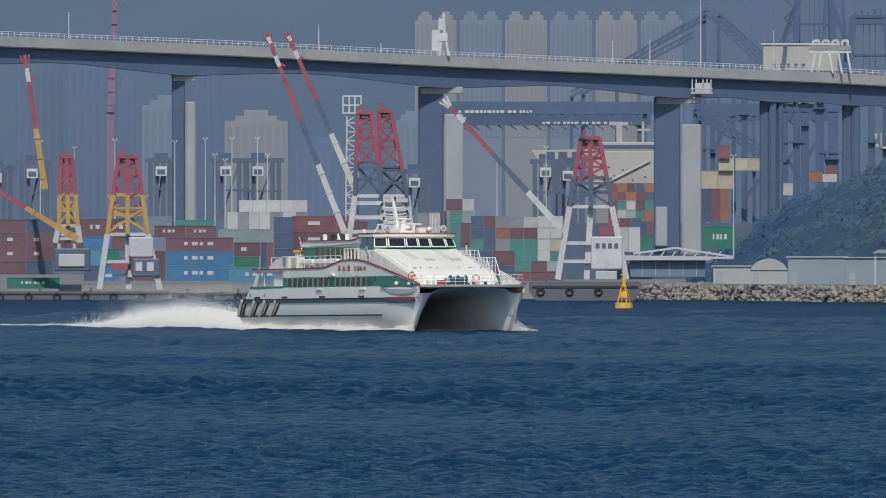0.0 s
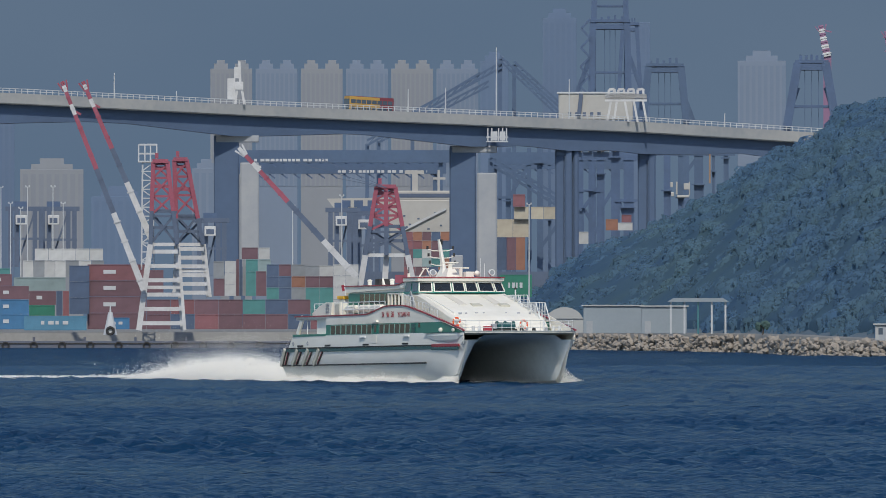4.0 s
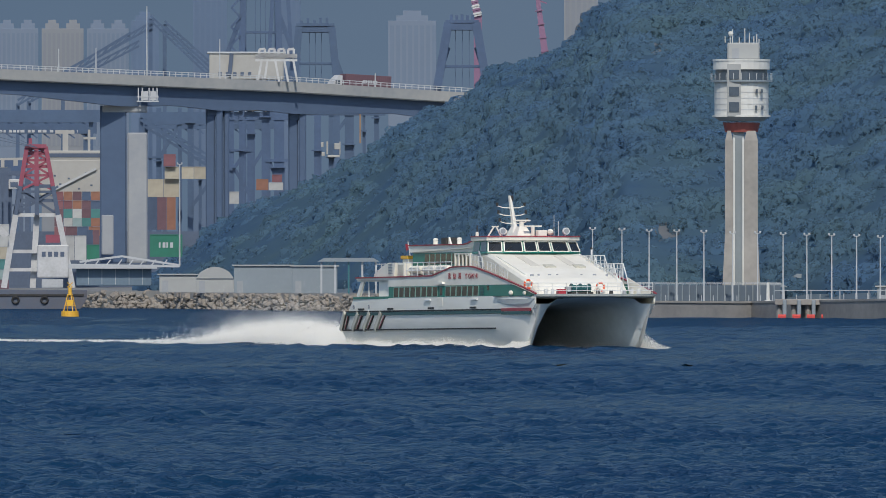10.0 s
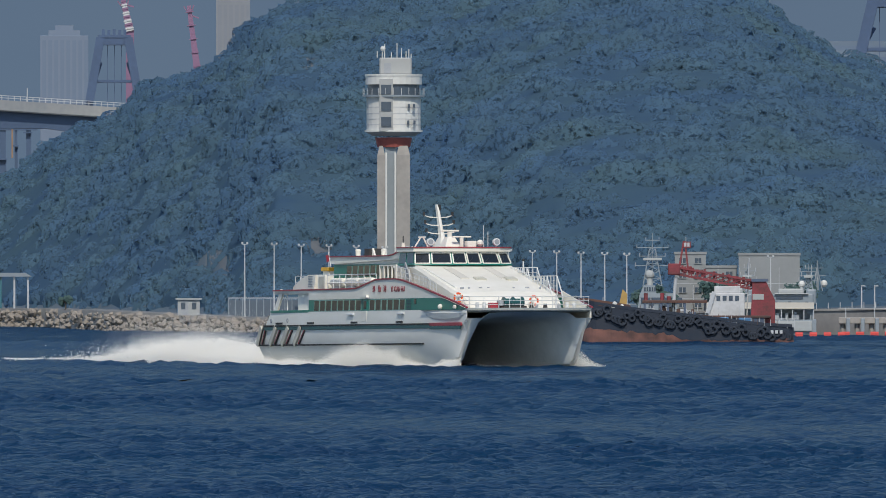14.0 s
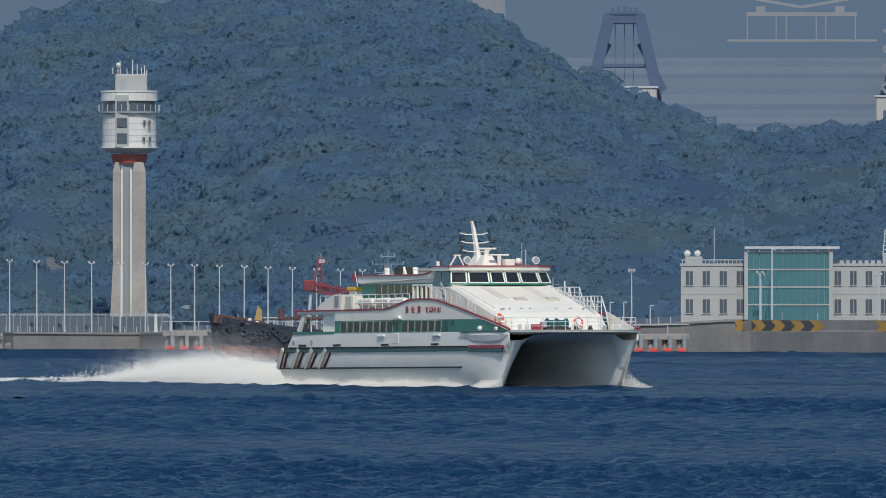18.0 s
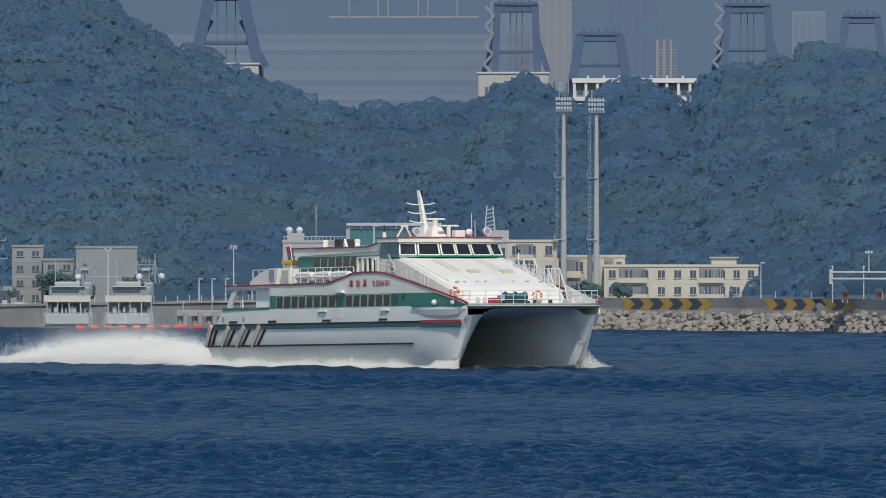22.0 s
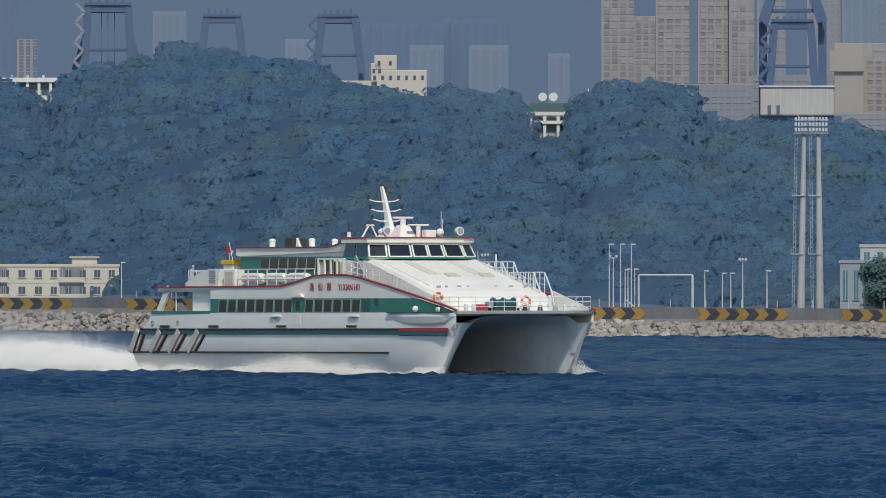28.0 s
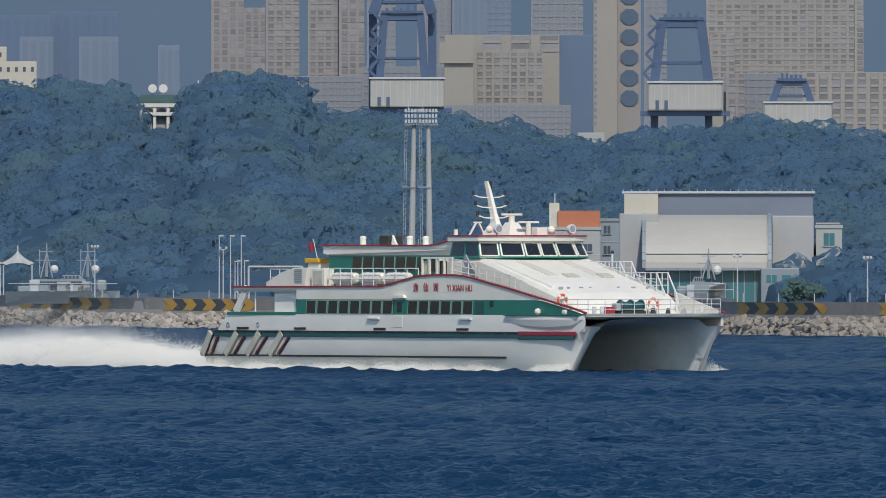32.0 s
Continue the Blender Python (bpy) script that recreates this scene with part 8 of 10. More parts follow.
def stern_ship(uc, d, label, mast_top):
    """A naval ship lying stern-on: pale transom, working deck under an awning, bridge, dome and mast."""
    p = Plot(uc, d, z=-0.5)
    ob = thing("patrol_ship", p.m, label, "ship", "grey naval ships")
    b = lambda name, u0, u1, v0, v1, y0, y1, m, text="", cut=0.06: part(name, p.box(Shape(), uc + u0, uc + u1, v0, v1, y0, y1, cut), m, ob, text)
    hull = b("hull", -44, 44, -110, -84, 0.4, 30, SHIP_GREY, "grey hull")
    b("transom", -40, 36, -104, -86, 0, 0.5, PALE_GREY, "pale transom panel")
    b("recess", -38, 40, -84, -66, 3.5, 6, SHIP_GREY, "dark working deck", 0.0)
    rng = random.Random(int(uc))
    for i in range(10):
        x, w, h = rng.uniform(-36, 34), rng.uniform(2, 6), rng.uniform(5, 15)
        b("deck_gear", x, x + w, -84, -84 + h, 1.6, 3.0, (SHIP_GREY, PALE_GREY, GREY, LATTICE)[i % 4])
    for x in (-37, -18, 2, 22, 39):
        part("awning_post", p.line(Shape(), uc + x, -84, uc + x, -64, 0.12, 1.0), LATTICE, ob)
    part("awning", Shape().loft([[(p.x(uc - 42), y, p.z(v)), (p.x(uc + 40), y, p.z(v)), (p.x(uc + 40), y, p.z(v) + 0.12), (p.x(uc - 42), y, p.z(v) + 0.12)] for y, v in ((0.8, -65), (2.4, -60), (4.5, -55))]), AWNING, ob, "cream canvas awning")
    b("superstructure", -34, 40, -66, -38, 6, 16, SHIP_GREY, "grey superstructure", 0.2)
    b("bridge_window", -28, 20, -48, -42, 5.92, 6.1, GLASS_DARK, "", 0.0)
    for x in (-30, -6, 24):
        b("door", x, x + 5, -64, -52, 5.93, 6.1, GLASS_DARK, "", 0.0)
    b("upper_deck", -24, 22, -38, -29, 7, 14, PALE_GREY, "pale upper deck house", 0.15)
    b("deck_edge", -30, 30, -39, -37, 5.6, 15, PALE_GREY)
    b("side_house", 26, 44, -58, -30, 7, 14, SHIP_GREY, "", 0.2)
    part("radome", Shape().ball((p.x(uc + 18), 8, p.z(-21)), 0.45, 12), TOWER_WHITE, ob, "white radar dome")
    part("radome_foot", Shape().tube((p.x(uc + 18), 8, p.z(-30)), (p.x(uc + 18), 8, p.z(-24)), 0.25, n=8), PALE_GREY, ob)
    lattice_mast(ob, p, uc + 30, -32, mast_top, 0.6, 9.0)
    part("whip_aerial", p.line(Shape(), uc - 22, -30, uc - 22, mast_top - 4, 0.06, 9.0), LATTICE, ob)


stern_ship(2104, 1880, "grey naval ship lying stern-on at the pier under a cream awning", 16)
stern_ship(2212, 1878, "grey naval ship lying stern-on at the pier under a cream awning", 14)
tall_ship = patrol_ship(1903, 2038, 1950, (), "grey naval ship with a tall lattice mast", -80, -23, 56, -1)
tall_plot = Plot(1970.5, 1950, z=-0.5)
lattice_mast(tall_ship, tall_plot, 1966, -24, 70, 1.3)
part("fire_control_dome", Shape().ball((tall_plot.x(1961), 2.0, tall_plot.z(-4)), 0.65, 12), PALE_GREY, tall_ship, "grey radar dome")
part("fire_control_foot", Shape().tube((tall_plot.x(1961), 2.0, tall_plot.z(-25)), (tall_plot.x(1961), 2.0, tall_plot.z(-8)), 0.5, 0.35, n=8), PALE_GREY, tall_ship)
patrol_ship(2108, 2308, 1955, (0.55, 0.75), "grey naval ship with white domes", -84, -29, 21)
patrol_ship(3815, 4017, shore(4000) + 24, (0.36, 0.72), "pale grey naval ship berthed behind the sea wall", -62, -33, 24, 1, flat_z(4000) - 0.4)
patrol_ship(4995, 5105, shore(5050) + 20, (0.42,), "pale grey naval ship with a tall mast behind the sea wall", -74, -36, 14, -1, flat_z(5050) - 0.4)


def office(u0, u1, v1, d, wall, label, floors, cols, v0=None, win=(0.34, 0.62), pane=None, depth=12.0, parapet=True, skip=()):
    """A rendered building with rows of windows, each with a frame and a sill."""
    um = (u0 + u1) / 2
    p = Plot(um, d, z=flat_z(um) if v0 is None else up(v0, d))
    ob = thing("building", p.m, label, "building")
    a, b, h = p.x(u0), p.x(u1), p.z(v1)
    w = part("wall", Shape().box(a, b, 0, depth, 0, h), wall, ob)
    fh, cw = h / floors, (b - a) / max(1, cols)
    for j in range(floors):
        part("floor_band", Shape().box(a, b, -0.04, 0.0, j * fh - 0.03, j * fh + 0.03), LATTICE, w)
        for i in range(cols):
            if (j, i) in skip:
                continue
            c, z = a + cw * (i + 0.5), j * fh + fh * win[0]
            ww = cw * 0.21
            pn = part("window", Shape().box(c - ww, c + ww, -0.03, 0.05, z, z + fh * (win[1])), pane or GLASS_DARK, w)
            part("frame", Shape().box(c - 0.03, c + 0.03, -0.06, -0.03, z, z + fh * win[1]), OFF_WHITE, pn)
            part("sill", Shape().box(c - ww - 0.1, c + ww + 0.1, -0.16, 0.0, z - 0.1, z - 0.004), wall, pn)
    if parapet:
        part("parapet", Shape().box(a - 0.12, b + 0.12, -0.12, depth, h, h + 0.35), wall, ob)
    return ob, p


nb = shore(2650) + 22
ob, p = office(2484, 2604, 40, nb, OFF_WHITE, "white flat-roofed naval office wing with paired windows", 2, 4, win=(0.32, 0.5))
rails = Shape()
for i in range(18):
    a = p.x(2486) + i * (p.x(2602) - p.x(2486)) / 17
    rails.box(a, a + 0.1, 0.1, 0.2, p.z(40) + 0.35, p.z(52))
rails.box(p.x(2484), p.x(2604), 0.1, 0.2, p.z(50), p.z(52))
part("roof_rail", rails, OFF_WHITE, ob)
for x in (1060, 1078):
    part("roof_dome", Shape().ball((p.x(x + 1435.5), 3, p.z(62)), 0.5, 8), TOWER_WHITE, ob, "white radar dome")
part("roof_house", p.box(Shape(), 2492, 2522, 43, 57, 2, 6), OFF_WHITE, ob)
part("aerial", Shape().tube((p.x(2543), 3, p.z(47)), (p.x(2543), 3, p.z(107)), 0.06, n=4), LATTICE, ob)
ob, p = office(2748, 2885, 40, nb, OFF_WHITE, "white flat-roofed naval office wing with a roof house", 2, 5, win=(0.32, 0.5))
part("roof_house", p.box(Shape(), 2841, 2884, 40, 62, 2, 8), OFF_WHITE, ob)
lt = Shape()
for a, b in ((1406, 1410), (1424, 1420)):
    p.line(lt, a + 1435.5, 62, b + 1435.5, 105, 0.15, 4)
for i in range(6):
    p.line(lt, 2843, 62 + i * 7, 2858, 66 + i * 7, 0.1, 4)
part("lattice_mast", lt, LATTICE, ob)
for i in range(8):
    part("roof_unit", p.box(Shape(), 2754 + i * 11, 2761 + i * 11, 40, 50, 1, 2), OFF_WHITE, ob)


def glass_block():
    p = Plot(2676, nb - 1.5, z=flat_z(2675))
    ob = thing("glass_building", p.m, "teal glass-fronted block between two white office wings", "building")
    h = p.z(65)
    a, b = p.x(2602), p.x(2749)
    part("body", Shape().box(a, b, 0.3, 14, 0, h), SHIP_GREY, ob)
    n = 14
    for j in range(4):
        for i in range(n):
            w = (b - a) / n
            part("pane", Shape().box(a + w * i + 0.04, a + w * (i + 1) - 0.04, 0.1, 0.28, h * j / 4 + 0.12, h * (j + 1) / 4 - 0.12), GLASS_TEAL, ob)
    for j in range(5):
        part("transom", Shape().box(a, b, 0.0, 0.3, h * j / 4 - 0.1, h * j / 4 + 0.1), OFF_WHITE, ob)
    part("roof_frame", Shape().box(a - 0.4, b + 1.2, -0.5, 8, p.z(70), p.z(75)), LATTICE, ob)
    for i in range(8):
        part("frame_post", Shape().box(a + i * (b - a) / 7.2, a + i * (b - a) / 7.2 + 0.15, -0.3, -0.1, h, p.z(70)), LATTICE, ob)
    for x in (1164, 1314):
        part("edge_column", Shape().box(p.x(x + 1435.5) - 0.25, p.x(x + 1435.5) + 0.25, -0.1, 0.6, 0, p.z(70)), OFF_WHITE, ob)


glass_block()
light_pole(2646, 0, 69, nb - 6, 0.1, 1, "white flagpole before the glass block", "flagpoles", BAR, flat_z(2645))
light_pole(2626, 0, 22, nb - 6, 0.1, 2, "white lamp post before the glass block", "quay lamp posts", BAR, flat_z(2625))
light_pole(2834, 0, 22, nb - 6, 0.1, 2, "white lamp post before the office wing", "quay lamp posts", BAR, flat_z(2833))


# the cream barracks, stepping down in blocks
def barracks(x0, x1, y, d, cols, floors, label):
    ob, p = office(x0 + 2647.4, x1 + 2647.4, 468.8 - y, d, CREAM, label, floors, cols, win=(0.35, 0.45))
    n = max(1, cols // 3)
    a, b = p.x(x0 + 2647.4), p.x(x1 + 2647.4)
    h = p.z(468.8 - y)
    for i in range(n):
        for j in range(floors):
            c = a + (b - a) * (i + 0.18) / n
            w = (b - a) * 0.34 / n
            z = j * h / floors
            # no recess here: a darker panel carries the loggia's shade
            rec = part("loggia", Shape().box(c, c + w, -0.02, 0.04, z + h / floors * 0.28, z + h / floors * 0.92), SLOT_DEEP, ob, "loggia as a flat panel with its shade painted in")
            part("balcony_wall", Shape().box(c - 0.05, c + w + 0.05, -0.5, -0.35, z + h / floors * 0.05, z + h / floors * 0.36), CREAM, rec)
            for k in range(4):
                part("bar", Shape().box(c + w * (k + 0.5) / 4 - 0.03, c + w * (k + 0.5) / 4 + 0.03, -0.44, -0.40, z + h / floors * 0.36, z + h / floors * 0.9), OFF_WHITE, rec)
    return ob, p


bd = shore(3050) + 26
barracks(234, 322, 428, bd, 3, 3, "cream three-storey barracks block")
barracks(318, 405, 455, bd + 1, 3, 2, "cream two-storey barracks block with loggias")
barracks(400, 442, 455, bd + 3, 2, 2, "cream two-storey barracks block")
barracks(405, 550, 472, bd - 4, 5, 2, "long cream barracks wing")
barracks(550, 678, 472, bd - 4, 5, 2, "long cream barracks wing with a roof house")
hut(3242, 3287, 15, bd + 2, CREAM, "roof house on the cream barracks", "flat", False, up(1, bd + 2))


def flood_mast(u, v1, d, lean=0.0, label="very tall white floodlight mast with a ladder cage"):
    p = Plot(u, d, z=flat_z(u))
    ob = thing("floodlight_mast", p.m, label, "mast", "floodlight masts")
    h = p.z(v1)
    part("shaft", Shape().tube((0, 0, 0), (lean, 0, h), 0.46, 0.24, n=12), OFF_WHITE, ob, "tapered white steel shaft")
    lad = Shape()
    for o in (-1.0, -0.75):
        lad.tube((o, -0.2, 0.3), (o + lean, -0.2, h * 0.99), 0.022, n=4)
    for i in range(int(h / 0.55)):
        lad.tube((-1.0 + lean * i * 0.55 / h, -0.2, i * 0.55 + 0.5), (-0.75 + lean * i * 0.55 / h, -0.2, i * 0.55 + 0.75), 0.018, n=4)
    part("ladder", lad, LATTICE, ob)
    for f in (0.32, 0.65):
        part("landing", Shape().box(-1.25 + lean * f, 0.2 + lean * f, -0.5, 0.4, h * f, h * f + 0.09), LATTICE, ob)
        part("landing_rail", Shape().box(-1.25 + lean * f, -1.2 + lean * f, -0.5, 0.4, h * f, h * f + 0.8), LATTICE, ob)
    head = part("head_frame", Shape().box(-1.1 + lean, 1.1 + lean, -0.6, 0.6, h, h + 0.2).box(-1.1 + lean, 1.1 + lean, -0.6, 0.6, h + 1.5, h + 1.62), LATTICE, ob)
    for i in range(6):
        for j in range(3):
            part("floodlight", Shape().box(-1.05 + i * 0.36 + lean, -0.78 + i * 0.36 + lean, -0.85, -0.6, h + 0.25 + j * 0.6, h + 0.65 + j * 0.6, 0.03), LATTICE, head)
    part("mast_tip", Shape().tube((lean - 0.6, 0, h + 1.6), (lean - 0.6, 0, h + 3.0), 0.06, n=4), LATTICE, head)


flood_mast(2981, 272, shore(2981) + 16)
flood_mast(3039, 270, shore(3039) + 18)
flood_mast(4532, 232, shore(4532) + 17, 0.35)
flood_mast(4566, 232, shore(4566) + 19, -0.2)


# ---- canopies, poles and the hall ----
def tents():
    um = 3797
    p = Plot(um, shore(um) + 22, z=flat_z(um))
    ob = thing("tent_canopy", p.m, "white peaked tensile canopy on posts", "canopy")
    for x in (378, 434, 490):
        c, z0, z1, w = p.x(x + 3346.7), p.z(-15), p.z(9), 28 * p.k
        rings = []
        for q, r in ((0.0, 1.0), (0.18, 0.72), (0.4, 0.45), (0.7, 0.2), (1.0, 0.05)):
            rings.append([(c + w * r * math.cos(a) * 1.05, 3 + 3.4 * r * math.sin(a), z0 + (z1 - z0) * q + 0.25 * (1 - q) * (abs(math.cos(2 * a)))) for a in np.linspace(0, 2 * math.pi, 16, endpoint=False)])
        t = part("peak", Shape().loft(rings), TENT, ob, "swept white fabric peak")
        part("finial", Shape().tube((c, 3, z1 - 0.1), (c, 3, z1 + 0.7), 0.1, n=6), BAR, t)
        for s in (-1, 1):
            part("post", Shape().tube((c + s * w * 0.9, 0.5, 0), (c + s * w * 0.9, 0.5, z0), 0.09, n=6), LATTICE, ob)
    return ob


tents()


def flat_canopy():
    um = 3572
    p = Plot(um, shore(um) + 22, z=flat_z(um))
    ob = thing("walkway_canopy", p.m, "long flat white walkway canopy on slim posts", "canopy")
    a, b, h = p.x(3454), p.x(3693), p.z(-11)
    part("roof", Shape().box(a, b, 0, 4.5, h - 0.18, h + 0.02, 0.05), TENT, ob)
    part("roof_beam", Shape().box(a, b, -0.1, 0.1, p.z(-25), p.z(-22)), BAR, ob)
    for x in (110, 165, 220, 274, 329):
        c = p.x(x + 3346.7)
        part("post", Shape().tube((c, 0.2, 0), (c, 0.2, p.z(-4)), 0.09, n=6), BAR, ob)
        part("post_cap", Shape().ball((c, 0.2, p.z(-3)), 0.18, 6), BAR, ob)
    part("end_screen", Shape().box(a - 0.2, a + 0.1, 0, 4, p.z(-33), p.z(-7)), TENT, ob)
    for x in (132, 193, 244, 298, 352, 405):
        c = p.x(x + 3346.7)
        board = thing("notice_board", p.m @ Matrix.Translation((c, 3.2, 0)), "small red and white notice board on legs", "notice board", "notice boards")
        part("panel", Shape().box(-0.4, 0.4, 0, 0.08, 0.5, 1.7, 0.02), OFF_WHITE, board)
        part("picture", Shape().box(-0.3, 0.3, -0.02, 0.0, 0.75, 1.3), FLOAT_RED, board)
        part("leg", Shape().box(-0.35, -0.28, 0.0, 0.07, 0, 0.5), LATTICE, board)
        part("leg", Shape().box(0.28, 0.35, 0.0, 0.07, 0, 0.5), LATTICE, board)


flat_canopy()
for x, y, hd in ((388, 418, 1), (408, 418, 1), (427, 418, 1), (395, 443, 2), (421, 462, 1), (433, 462, 1), (168, 440, 3)):
    light_pole(x + 3805, 0, 454.2 - y, shore(x + 3805) + 14, 0.09, hd, "slim white pole behind the sea wall", "slim poles", BAR, flat_z(x + 3805))
for x, y, hd in ((1106, 478, 1), (1247, 480, 1), (1278, 484, 1), (1293, 484, 1), (1314, 463, 3), (1357, 480, 1)):
    light_pole(x + 3115, 0, 469 - y, shore(x + 3115) + 14, 0.09, hd, "slim white pole behind the sea wall", "slim poles", BAR, flat_z(x + 3115))
light_pole(5340, 0, -6, shore(5340) + 14, 0.1, 3, "white lamp post near the hall", "quay lamp posts", BAR, flat_z(5340))
light_pole(5110, 0, -2, shore(5110) + 14, 0.1, 2, "white lamp post near the hall", "quay lamp posts", BAR, flat_z(5110))
light_pole(2397, 0, 30, shore(2397) + 10, 0.12, 3, "white lamp post on the naval pier", "quay lamp posts", BAR, flat_z(2397))
light_pole(3330, 0, 4, shore(3330) + 12, 0.09, 1, "slim white pole by the barracks", "slim poles", BAR, flat_z(3330))
light_pole(3521, 0, 20, shore(3521) + 12, 0.1, 3, "white lamp post near the barracks", "quay lamp posts", BAR, flat_z(3521))


def goal_frame():
    um = 4292
    p = Plot(um, shore(um) + 16, z=flat_z(um))
    ob = thing("pipe_frame", p.m, "white goal-shaped pipe frame", "frame")
    a, b, h = p.x(4245), p.x(4341), p.z(-19)
    for c in (a, b):
        part("post", Shape().tube((c, 0, 0), (c, 0, h), 0.12, n=8), BAR, ob)
    part("crossbar", Shape().tube((a, 0, h), (b, 0, h), 0.12, n=8), BAR, ob)
    part("brace", Shape().tube((a, 0, 0), (a - 1.5, 0, 0.0 + 1.2), 0.07, n=6), BAR, ob)
    um = 4292
    p = Plot(um, shore(um) + 15, z=flat_z(um))
    ob = thing("pipe_frame", p.m, "white goal-shaped pipe frame", "frame")
    a, b, h = p.x(4245), p.x(4340), p.z(-18)
    for c in (a, b):
        part("post", Shape().tube((c, 0, 0), (c, 0, h), 0.12, n=8), BAR, ob)
    part("crossbar", Shape().tube((a, 0, h), (b, 0, h), 0.12, n=8), BAR, ob)


goal_frame()


HALL_GREY = mat("hall_grey", (0.33, 0.335, 0.335), 0.7, var=0.1, size=6)
HALL_ROOF = mat("hall_roof", (0.37, 0.355, 0.325), 0.6, var=0.08, size=6)


def sports_hall():
    um = 5080
    d = shore(um) + 40
    p = Plot(um, d, z=flat_z(um))
    X, Z = (lambda x: p.x(x + 3805)), (lambda y: p.z(454.2 - y))
    ob = thing("sports_hall", p.m, "large pale grey hall with a curved front roof", "hall")
    part("rear_block", Shape().box(X(1104), X(1440), 8, 26, 0, Z(342), 0.1), mat("hall_blue_grey", (0.15, 0.18, 0.23), 0.7, var=0.12, size=8), ob, "blue-grey rear block")
    part("roof_rail", Shape().box(X(1100), X(1443), 7.6, 8, Z(342), Z(338)), LATTICE, ob)
    for i in range(24):
        part("rail_post", Shape().box(X(1102 + i * 14.6), X(1103 + i * 14.6), 7.7, 7.9, Z(342), Z(335)), LATTICE, ob)
    part("corner_block", Shape().box(X(1104), X(1164), 6.8, 8, Z(378), Z(343)), CREAM, ob, "cream panelled corner")
    part("side_wall", Shape().box(X(1096), X(1165), 1.0, 10, 0, Z(378), 0.1), HALL_GREY, ob)
    part("side_wall", Shape().box(X(1366), X(1440), 1.0, 10, 0, Z(382), 0.1), HALL_GREY, ob)
    n = 14
    for j in range(n):
        a0, a1 = math.pi / 2 * j / n, math.pi / 2 * (j + 1) / n
        z0, z1 = Z(475) + (Z(380) - Z(475)) * math.sin(a0), Z(475) + (Z(380) - Z(475)) * math.sin(a1)
        y0, y1 = -4 + 10 * (1 - math.cos(a0)), -4 + 10 * (1 - math.cos(a1))
        o = 5 * (1 - math.sin((a0 + a1) / 2))
        part("roof_sheet", Shape().add([(X(1142) , y0, z0), (X(1360), y0, z0), (X(1360), y1, z1), (X(1142), y1, z1), (X(1142), y0 + 0.5, z0 - 0.2), (X(1360), y0 + 0.5, z0 - 0.2), (X(1360), y1 + 0.5, z1 - 0.2), (X(1142), y1 + 0.5, z1 - 0.2)],
             [(0, 1, 2, 3), (7, 6, 5, 4), (0, 4, 5, 1), (1, 5, 6, 2), (2, 6, 7, 3), (3, 7, 4, 0)]), HALL_ROOF, ob, "curved pale roof sheet")
    for x in (1140, 1362):
        rim = Shape()
        pts = [(X(x), -4.1 + 10 * (1 - math.cos(a)), Z(475) + (Z(380) - Z(475)) * math.sin(a)) for a in np.linspace(0, math.pi / 2, 12)]
        for q0, q1 in zip(pts[:-1], pts[1:]):
            rim.beam(q0, q1, 0.4)
        part("roof_rim", rim, SHIP_GREY, ob)
        part("cheek_wall", Shape().box(X(x) - 0.2, X(x) + 0.2, -3.6, 8, 0, Z(470)), SHIP_GREY, ob)
    part("roof_joint", Shape().box(X(1142), X(1360), -3.78, -3.55, Z(450), Z(448)), LATTICE, ob)
    part("glass_front", Shape().box(X(1145), X(1358), -3.0, -2.8, 0, Z(478)), GLASS_TEAL, ob, "teal glazed front")
    for i in range(12):
        part("mullion", Shape().box(X(1145 + i * 19), X(1146.5 + i * 19), -3.1, -2.8, 0, Z(478)), OFF_WHITE, ob)
    part("eave", Shape().box(X(1142), X(1362), -4.2, -2.6, Z(479), Z(474)), SHIP_GREY, ob)
    an = part("annexe", Shape().box(X(1346), X(1414), -5, 1, 0, Z(475), 0.08), SHIP_GREY, ob, "low blue-grey annexe")
    for x0, x1 in ((1356, 1364), (1366, 1374), (1383, 1400)):
        part("window", Shape().box(X(x0), X(x1), -5.06, -4.9, Z(500), Z(487)), GLASS_TEAL, an)
    wing, p2 = office(5249, 5295, 50, d + 2, OFF_WHITE, "white side wing with wide teal windows", 3, 1, win=(0.30, 0.5), pane=GLASS_TEAL)
    part("roof_rail", p2.box(Shape(), 5249, 5291, 57, 60, 0, 0.2), OFF_WHITE, wing)


sports_hall()


